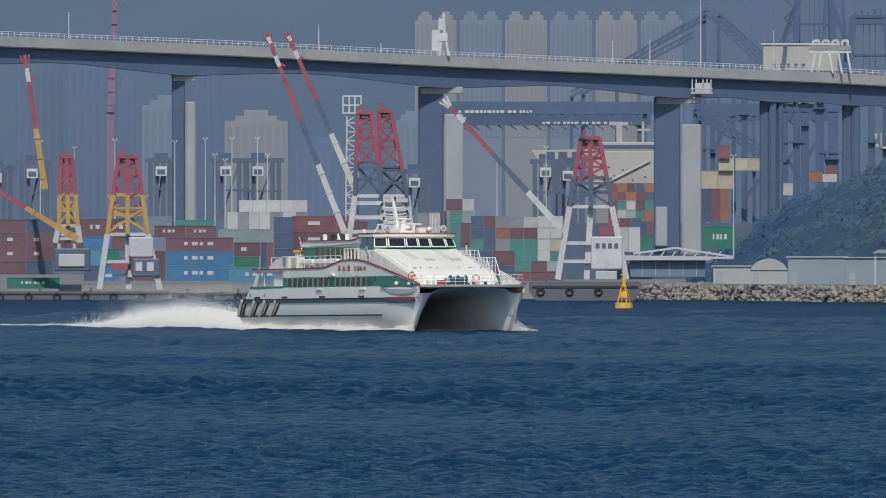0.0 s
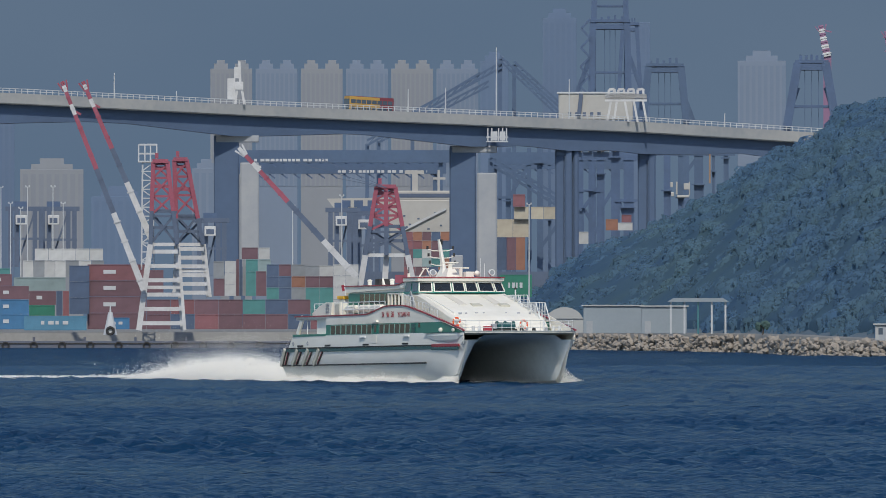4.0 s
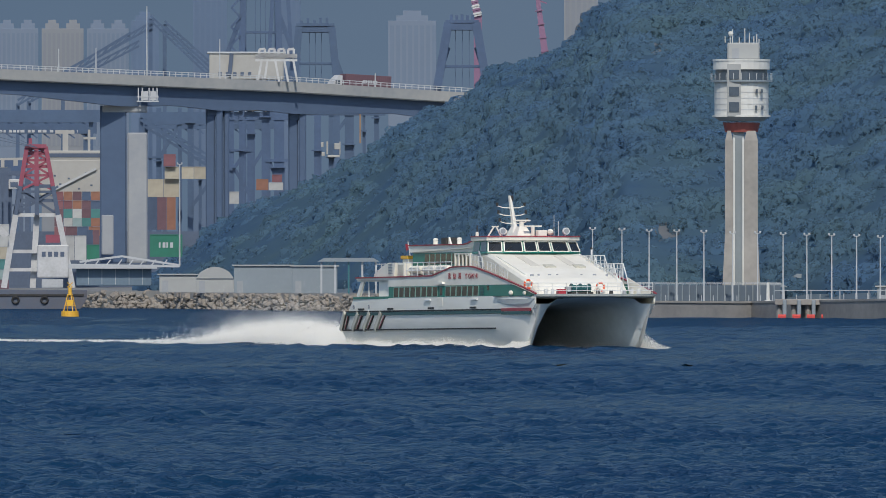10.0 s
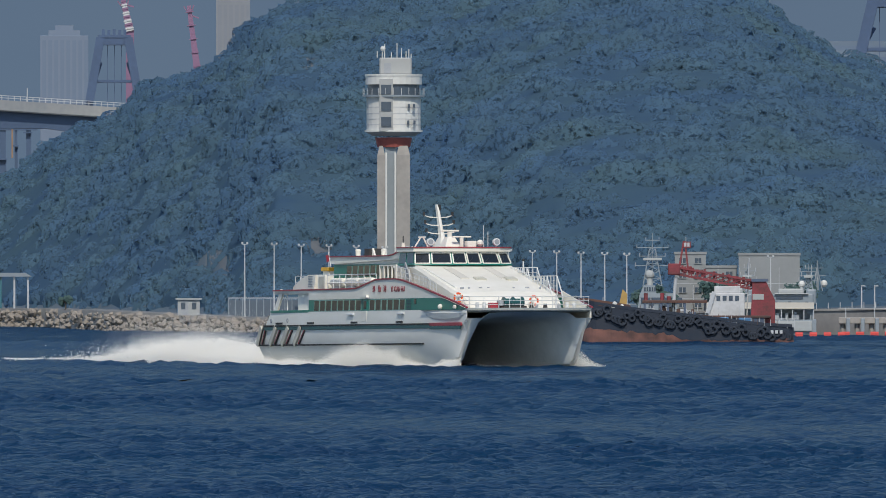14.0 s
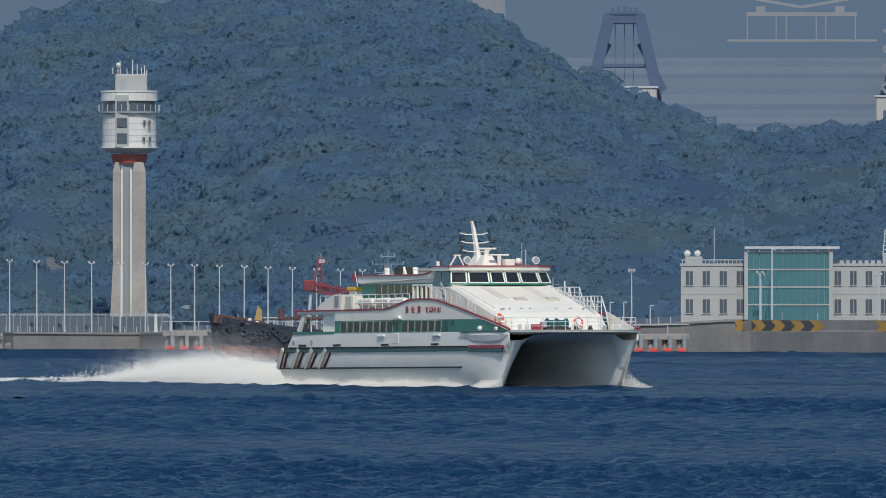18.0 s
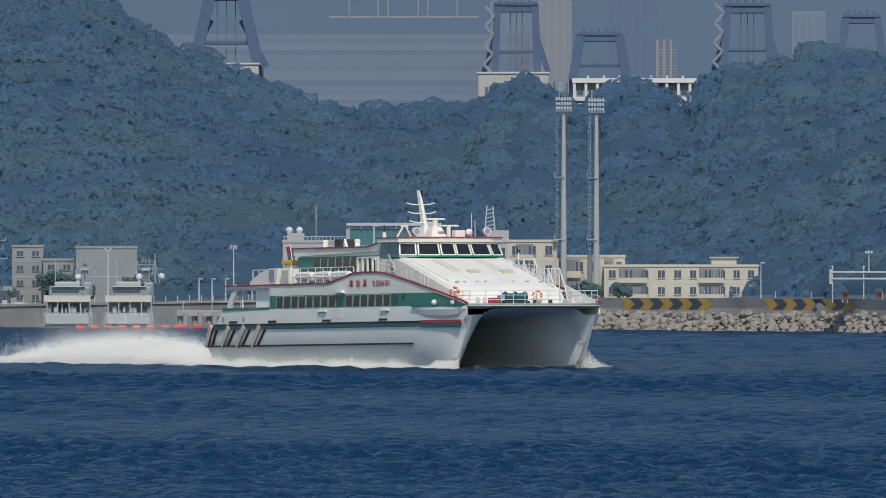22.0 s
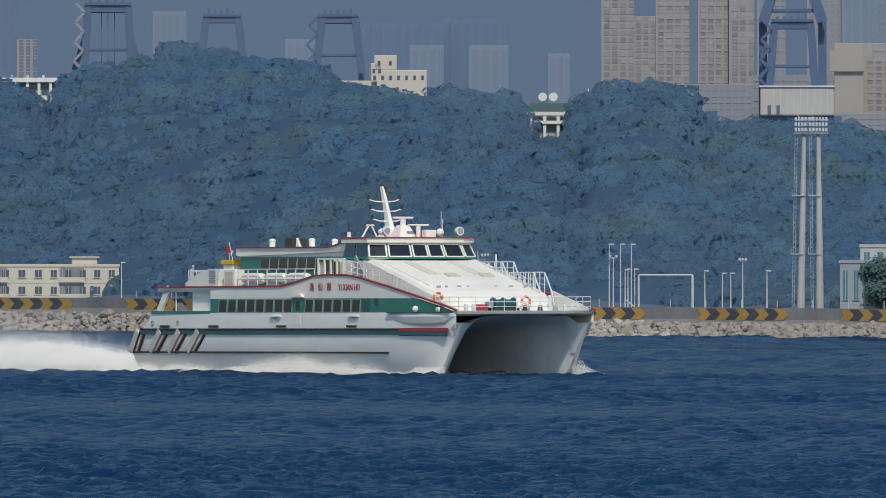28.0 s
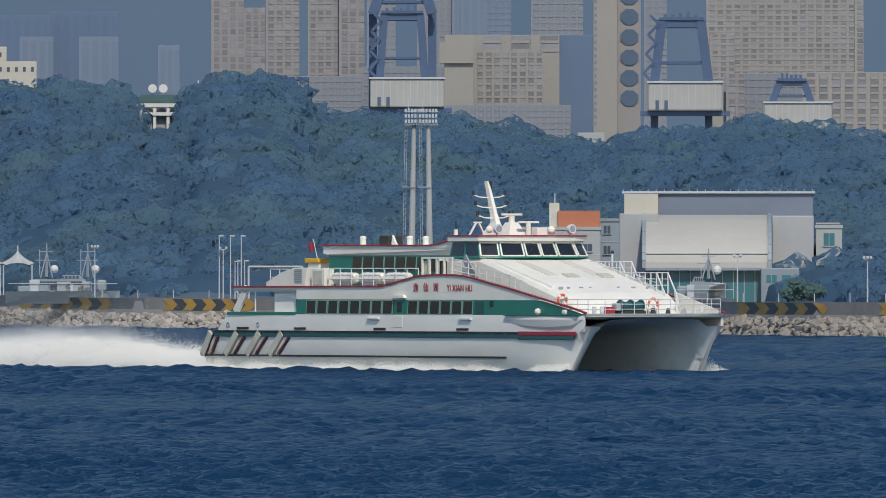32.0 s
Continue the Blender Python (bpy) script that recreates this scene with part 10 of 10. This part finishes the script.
    lace = Shape()
    for i in range(14):
        f, g = i / 14, (i + 1) / 14
        lace.beam((X(1332 + 146 * f), 2.4, Z(476 + 29 * f)), (X(1332 + 168 * g), 2.4, Z(464 + 30 * g)), 0.14)
        lace.beam((X(1332 + 146 * f), 4.2, Z(476 + 29 * f)), (X(1332 + 168 * g), 4.2, Z(464 + 30 * g)), 0.14)
        lace.beam((X(1332 + 146 * f), 2.4, Z(476 + 29 * f)), (X(1332 + 146 * f), 4.2, Z(476 + 29 * f)), 0.12)
        lace.beam((X(1332 + 168 * f), 2.4, Z(464 + 30 * f)), (X(1332 + 146 * g), 2.4, Z(476 + 29 * g)), 0.14)
        lace.beam((X(1332 + 168 * f), 2.4, Z(464 + 30 * f)), (X(1332 + 168 * g), 4.2, Z(464 + 30 * g)), 0.12)
    for i in range(26):
        f = rng.random()
        lace.box(X(1335 + 150 * f), X(1339 + 150 * f), 2.5, 3.6, Z(472 + 29 * f), Z(462 + 29 * f - 4 * rng.random()), 0.02)
    tagged(part("lacing", lace, paint_red, boom), kind="stuff")
    part("boom_head", Shape().box(X(1330), X(1352), 2.0, 4.6, Z(480), Z(460), 0.1), paint_red, boom)
    mast = part("mast", Shape().beam((X(1350), 2.8, Z(470)), (X(1358), 2.8, Z(420)), 0.22).beam((X(1366), 2.8, Z(470)), (X(1360), 2.8, Z(420)), 0.22), paint_red, ob, "thin red mast")
    part("sign_plate", Shape().box(X(1357), X(1371), 2.6, 2.75, Z(432), Z(421)), paint_red, mast)
    for o in (0, 5.5):
        part("letter_bar", Shape().box(X(1359 + o), X(1363 + o), 2.55, 2.62, Z(430), Z(423)), BAR, mast)
    part("aerial", Shape().tube((X(1362), 2.8, Z(421)), (X(1362), 2.8, Z(413)), 0.05, n=4), LATTICE, mast)
    part("king_post", Shape().tube((X(1338), 2.6, Z(560)), (X(1344), 2.6, Z(484)), 0.22, 0.2, n=8), BAR, ob, "white king post")
    part("king_post", Shape().tube((X(1470), 2.6, Z(556)), (X(1474), 2.6, Z(450)), 0.08, 0.06, n=6), BAR, ob)
    part("hatch_deck", Shape().box(X(1285), X(1400), 0.8, 5.8, Z(530), Z(525), 0.05), RUST, ob, "raised rusty deck")
    for x in (1287, 1316, 1328, 1358):
        part("post", Shape().box(X(x), X(x + 4), 0.9, 1.2, Z(560), Z(530)), CRANE_NAVY, ob)
    for x, y in ((1291, 512), (1320, 512), (1332, 518)):
        part("red_post", Shape().tube((X(x), 1.2, Z(526)), (X(x), 1.2, Z(y)), 0.25, n=8), paint_red, ob)
    part("tarpaulin", Shape().box(X(1402), X(1438), 0.3, 0.8, Z(566), Z(555), 0.1), PAINTS["blue"], ob, "blue tarpaulin bundle")
    part("tarpaulin", Shape().box(X(1455), X(1478), 0.3, 0.8, Z(567), Z(556), 0.1), PAINTS["blue"], ob)
    part("green_box", Shape().box(X(1264), X(1282), 0.8, 2, Z(554), Z(545), 0.05), PAINTS["green"], ob)
    part("grab", Shape().prism(sorted_ring([(X(1243), Z(535)), (X(1257), Z(535)), (X(1258), Z(514)), (X(1250), Z(505))]), 2.4, 3.4), CRANE_YELLOW, ob, "yellow deck grab")
    for x, y in ((1232, 538), (1244, 546), (1249, 536), (1236, 531)):
        part("float", Shape().ball((X(x), 1.2, Z(y)), 0.28, 8), TOWER_WHITE, ob)
    part("stern_rail", Shape().box(X(1526), X(1556), 1.0, 1.1, Z(559), Z(557)).box(X(1526), X(1556), 1.0, 1.1, Z(565), Z(564)).box(X(1527), X(1528), 1.0, 1.1, Z(575), Z(557)).box(X(1541), X(1542), 1.0, 1.1, Z(575), Z(557)).box(X(1554), X(1555), 1.0, 1.1, Z(575), Z(557)), LATTICE, ob)
    for i in range(3):
        part("letter_bar", Shape().box(X(1512 + i * 8), X(1517 + i * 8), 0.55, 0.62, Z(584), Z(578)), BAR, hull)
    return ob


ship = coaster()


def buoy():
    p = Plot(320, 2056, z=0)
    ob = thing("buoy", p.m, "yellow navigation buoy with a lattice tower", "buoy")
    part("float", Shape().tube((0, 0, -0.4), (0, 0, 0.75), 1.35, 1.25, n=16), YELLOW, ob)
    sh = Shape()
    for a in range(4):
        c, s = math.cos(a * math.pi / 2 + 0.4), math.sin(a * math.pi / 2 + 0.4)
        sh.tube((1.0 * c, 1.0 * s, 0.7), (0.35 * c, 0.35 * s, 3.2), 0.08, n=5)
    for z, r in ((1.5, 0.8), (2.3, 0.6), (3.1, 0.38)):
        sh.ring((0, 0, z), r, 0.06, "z", 10, 4)
    part("tower", sh, YELLOW, ob)
    part("lantern", Shape().tube((0, 0, 3.2), (0, 0, 4.2), 0.3, 0.25, n=8), YELLOW, ob)
    part("topmark", Shape().beam((-0.4, 0, 4.2), (0.4, 0, 4.9), 0.12).beam((0.4, 0, 4.2), (-0.4, 0, 4.9), 0.12), YELLOW, ob)
    part("counter_plate", Shape().box(-0.5, 0.5, -0.75, -0.62, 1.6, 2.3), YELLOW, ob)
    return ob


buoy()


def wheel_set(ob, xs, r=0.5):
    for x in xs:
        for y in (0.1, 2.2):
            w = part("wheel", Shape().tube((x, y, r), (x, y + 0.25, r), r, n=14), DARK, ob)
            part("rim", Shape().tube((x, y - 0.02, r), (x, y + 0.27, r), r * 0.55, n=10), LATTICE, w)


def road_pose(u):
    d = deck_d(u) + 2.0
    slope = 0.046
    return facing(u, d, up(along(u, DECK_TOP) - 12.8, deck_d(u))) @ pose(0, 0, 0, 0, 0, 31) @ pose(0, 0, 0, 0, math.degrees(slope), 0)


BUS_YELLOW = mat("bus_yellow", (0.40, 0.24, 0.05), 0.5, var=0.2, size=2)
BUS_RED = mat("bus_red", (0.16, 0.030, 0.042), 0.5, var=0.2, size=2)


def bus():
    ob = thing("bus", road_pose(400), "yellow and red double-decker bus crossing the viaduct", "bus")
    body = part("body", Shape().box(-5.4, 2.0, 0, 2.5, 0.35, 4.2, 0.15), BUS_YELLOW, ob, "yellow bus body")
    part("rear_body", Shape().box(2.01, 5.4, 0, 2.5, 0.35, 4.2, 0.15), BUS_RED, ob, "red rear panel")
    part("roof", Shape().box(-5.3, 5.3, 0.1, 2.4, 4.2, 4.3, 0.03), BUS_RED, ob)
    for z0, z1 in ((1.3, 2.1), (2.8, 3.6)):
        for i in range(8):
            part("window", Shape().box(-5.1 + i * 1.28, -4.0 + i * 1.28, -0.04, 0.05, z0, z1), GLASS_DARK, body)
    part("windscreen", Shape().box(-5.45, -5.38, 0.2, 2.3, 1.1, 3.7), GLASS_DARK, body)
    wheel_set(ob, (-3.4, 2.9, 3.9))
    return ob


def lorry():
    ob = thing("lorry", road_pose(960), "white articulated lorry with a dark red container on the viaduct", "lorry")
    cab = part("cab", Shape().prism(sorted_ring([(-7.3, 0.5), (-5.0, 0.5), (-5.0, 3.5), (-5.6, 3.6), (-7.0, 2.2), (-7.3, 1.6)]), 0, 2.4), CRANE_WHITE, ob, "white lorry cab")
    part("window", Shape().box(-6.7, -5.6, -0.05, 0.06, 1.7, 2.5), GLASS_DARK, cab)
    part("trailer", Shape().box(-6.0, 7.1, 0.4, 2.0, 0.7, 1.1), DARK, ob)
    box = part("container_box", Shape().box(-4.2, 7.1, 0, 2.44, 1.15, 3.95, 0.04), PAINTS["maroon"], ob, "dark red ribbed container")
    ribs = Shape()
    for i in range(22):
        ribs.box(-4.0 + i * 0.5, -3.75 + i * 0.5, -0.05, 0.0, 1.3, 3.8)
    part("ribbing", ribs, PAINTS["maroon"], box)
    for i in range(6):
        part("letter_bar", Shape().box(0.0 + i * 0.62, 0.48 + i * 0.62, -0.09, -0.05, 2.2, 2.8), BAR, box)
    wheel_set(ob, (-6.4, -4.6, 4.6, 5.8))
    return ob


yellow_bus, red_lorry = bus(), lorry()


def tree(u, d, height, seed, label="dark green broadleaf tree by the quay"):
    rng = random.Random(seed)
    p = Plot(u, d, z=land_z(u, d) - 0.1)
    ob = thing("tree", p.m, label, "tree", "quay trees")
    bark = TREE_BARK
    part("trunk", Shape().tube((0, 0, 0), (0.1, 0, height * 0.5), 0.16, 0.09, n=7), bark, ob)
    for i in range(4):
        a = i * 1.7 + rng.random()
        part("limb", Shape().tube((0.1, 0, height * (0.3 + 0.06 * i)), (0.28 * height * math.cos(a), 0.28 * height * math.sin(a), height * 0.66), 0.08, 0.03, n=5), bark, ob)
    vs, fs, ns = [], [], []
    count = 9 if height < 6 else 16
    lobes = [(rng.uniform(-0.3, 0.3) * height, rng.uniform(-0.2, 0.3) * height, rng.uniform(0.25 if height > 6 else 0.42, 0.85) * height, rng.uniform(0.15, 0.25) * height) for _ in range(count)]
    for i in range(900 if height < 6 else 5200):
        lx, ly, lz, lr = lobes[i % count]
        n = Vector((rng.gauss(0, 1), rng.gauss(-0.5, 1), rng.gauss(0.3, 1))).normalized()
        c = Vector((lx, ly, lz)) + n * lr * rng.uniform(0.35, 1.08)
        m = (n + Vector((0, -0.8, 0.7))).normalized()
        s = m.cross(Vector((rng.gauss(0, 1), rng.gauss(0, 1), rng.gauss(0, 1)))).normalized()
        t = m.cross(s)
        q = rng.uniform(0.12, 0.26)
        k = len(vs)
        vs += [tuple(c + s * q), tuple(c + t * q * 0.7), tuple(c - s * q), tuple(c - t * q * 0.7)]
        fs += [(k, k + 1, k + 2), (k, k + 2, k + 3)]
        # leaf normals lean up and to the sunny side, to brighten the crown
        ns += [tuple((n * 0.6 + Vector((0, -0.5, 0.55))).normalized())] * 4
    cr = new("crown", tri_mesh("crown", np.array(vs), np.array(fs), TREE_LEAF, np.array(ns)))
    cr.parent = ob


TREE_LEAF = mat("tree_leaves", (0.040, 0.078, 0.082), 0.8, col2=(0.070, 0.110, 0.095), size=0.8, fine=3.0, spec=0.1)
TREE_BARK = mat("tree_bark", (0.09, 0.075, 0.06), 0.9, var=0.3, size=0.5)
for x, y, h in ((375, 495, 2.6), (350, 500, 2.0), (392, 502, 2.2), (430, 500, 2.4), (445, 508, 1.8), (310, 498, 2.6), (285, 508, 2.0), (248, 515, 1.6)):
    tree(x + 2647.4, shore(x + 2647) + 15, h, int(x))
for x, h in ((1325, 6.2), (1345, 5.0), (1368, 3.0), (1490, 3.4), (1503, 2.8)):
    tree(x + 3346.7, shore(x + 3346) + 15, h, int(x))
for x, h in ((1408, 3.0), (1425, 2.6), (1440, 2.6), (1395, 1.8)):
    tree(x + 3805, shore(x + 3805) + 24, h, int(x) + 7)
for x, h in ((1188, 2.6), (1195, 2.2), (1560, 2.4)):
    tree(x - 632.5, shore(x - 632) + 6, h, int(x) + 3, "dark shrub growing on the breakwater")
for x, h in ((85, 4.6), (104, 5.2), (122, 4.4), (10, 3.6), (-14, 4.2), (-40, 3.4), (150, 3.0), (236, 3.8), (255, 4.2)):
    tree(x + 1983.5, shore(x + 1983) + 24, h, int(x) + 900, "dark green broadleaf tree behind the naval pier")


# ---- what moves ----
FERRY_ROWS = [
    (0, -135.14, 1391.40, 0.04, -60.37, 0.44), (0.5, -131.38, 1383.55, 0.11, -60.64, 0.58), (1, -127.59, 1375.77, 0.19, -60.91, 0.78), (1.5, -124.07, 1368.04, 0.19, -61.16, 0.94),
    (2, -120.21, 1360.34, 0.18, -61.40, 1.03), (2.5, -116.53, 1352.70, 0.09, -61.64, 0.91), (3, -112.70, 1345.10, 0.07, -61.87, 0.77), (3.5, -109.17, 1337.54, 0.07, -62.08, 0.70),
    (4, -105.38, 1330.04, 0.28, -62.29, 0.67), (4.5, -101.78, 1322.57, 0.47, -62.49, 0.63), (6.5, -86.82, 1293.09, 0.13, -63.20, 0.48), (7, -83.17, 1285.82, -0.10, -63.36, 0.57),
    (7.5, -79.64, 1278.59, -0.04, -63.50, 0.60), (8, -75.84, 1271.38, 0.10, -63.64, 0.60), (8.5, -72.22, 1264.20, 0.16, -63.77, 0.63), (9, -68.45, 1257.07, 0.31, -63.88, 0.64),
    (9.5, -64.98, 1249.96, 0.29, -63.99, 0.56), (10, -61.48, 1242.87, 0.18, -64.09, 0.52), (10.5, -58.14, 1235.82, 0.06, -64.19, 0.58), (11, -54.78, 1228.79, 0.03, -64.27, 0.51),
    (11.5, -51.59, 1221.79, 0.02, -64.34, 0.45), (12, -48.20, 1214.81, 0.04, -64.41, 0.43), (12.5, -45.02, 1207.87, 0.15, -64.46, 0.53), (13, -41.69, 1200.93, 0.31, -64.51, 0.57),
    (13.5, -38.63, 1194.02, 0.43, -64.55, 0.46), (15.5, -26.36, 1166.57, 0.15, -64.61, 0.55), (16, -22.93, 1159.75, 0.28, -64.60, 0.63), (16.5, -19.86, 1152.94, 0.35, -64.58, 0.65),
    (17, -16.56, 1146.14, 0.31, -64.56, 0.57), (17.5, -13.50, 1139.36, 0.19, -64.52, 0.46), (18, -10.20, 1132.59, 0.07, -64.48, 0.42), (18.5, -7.02, 1125.83, 0.02, -64.43, 0.58),
    (19, -3.53, 1119.07, 0.16, -64.37, 0.78), (19.5, -0.32, 1112.32, 0.25, -64.30, 0.86), (20, 3.07, 1105.58, 0.21, -64.22, 0.54), (20.5, 6.19, 1098.84, 0.06, -64.13, 0.27),
    (21, 9.61, 1092.10, 0.03, -64.03, 0.34), (21.5, 12.81, 1085.38, 0.20, -63.92, 0.57), (22, 16.38, 1078.65, 0.30, -63.81, 0.66), (22.5, 19.62, 1071.92, 0.32, -63.68, 0.61),
    (23, 23.03, 1065.18, 0.18, -63.55, 0.49), (23.5, 26.15, 1058.45, -0.03, -63.41, 0.40), (24, 29.59, 1051.71, -0.02, -63.26, 0.40), (24.5, 32.82, 1044.96, 0.08, -63.10, 0.46),
    (26.5, 46.42, 1017.92, -0.24, -62.37, 0.40), (27, 50.14, 1011.14, -0.24, -62.16, 0.55), (27.5, 53.53, 1004.34, 0.05, -61.95, 0.41), (28, 57.28, 997.53, 0.11, -61.72, 0.19),
    (28.5, 60.68, 990.70, -0.11, -61.49, 0.13), (29, 64.42, 983.87, -0.28, -61.25, 0.27), (29.5, 68.00, 977.02, -0.33, -61.00, 0.47), (30, 71.91, 970.14, -0.15, -60.74, 0.59),
    (30.5, 75.55, 963.25, -0.08, -60.47, 0.61), (31, 79.46, 956.33, -0.05, -60.19, 0.33), (31.5, 82.98, 949.41, -0.28, -59.91, 0.04), (32, 86.91, 942.45, -0.43, -59.61, -0.00),
]  # seconds, place, heave, heading, trim
BURST = [(0, -3), (2.5, -3), (7, -3), (11, -3), (12.3, -3), (13, -0.6), (14, -0.4), (15.2, -0.5), (16, -0.2), (16.8, -1.6), (17.5, -3), (18.2, -2), (19, -0.1), (19.8, -1.2), (20.5, -0.9), (21, -0.3), (21.8, -2), (22.6, -3), (23.2, -2),
         (23.8, -0.7), (24.5, -0.9), (25.4, -2), (26.5, -0.2), (27.4, -0.9), (28, -1.1), (28.8, -3), (29.4, -1), (30, -0.1), (30.7, -1.4), (31.4, -3), (32, -3)]


def motions():
    for drops in (stern_drops, side_drops, burst_drops):
        drops.scale = (FERRY_SIZE,) * 3
    rows = [(t, pose(x, y, z, 0, -trim, turn)) for t, x, y, z, turn, trim in FERRY_ROWS]
    walk(ferry, rows)
    flat = [(t, pose(x, y, 0, 0, 0, turn)) for t, x, y, z, turn, trim in FERRY_ROWS]
    walk(stern_drops, flat)
    walk(side_drops, flat)
    lift = []
    for t, x, y, z, turn, trim in FERRY_ROWS:
        lift.append((t, pose(x, y, along(t, BURST), 0, 0, turn)))
    walk(burst_drops, lift)
    walk(water, [(0, pose(0, 0, 0)), (32, pose(-14, -38, 0))])
    walk(ship, [(t, facing(2065 - 44.5 * (t - 13), 1660, 0.05 * math.sin(t * 1.3))) for t in range(0, 33, 1)])
    walk(yellow_bus, [(t, road_pose(max(-1500.0, 385 - 150 * (t - 3)))) for t in range(0, 33, 1)])
    walk(red_lorry, [(t, road_pose(max(-1500.0, min(2200.0, 970 - 133 * (t - 9))))) for t in range(0, 33, 1)])


motions()
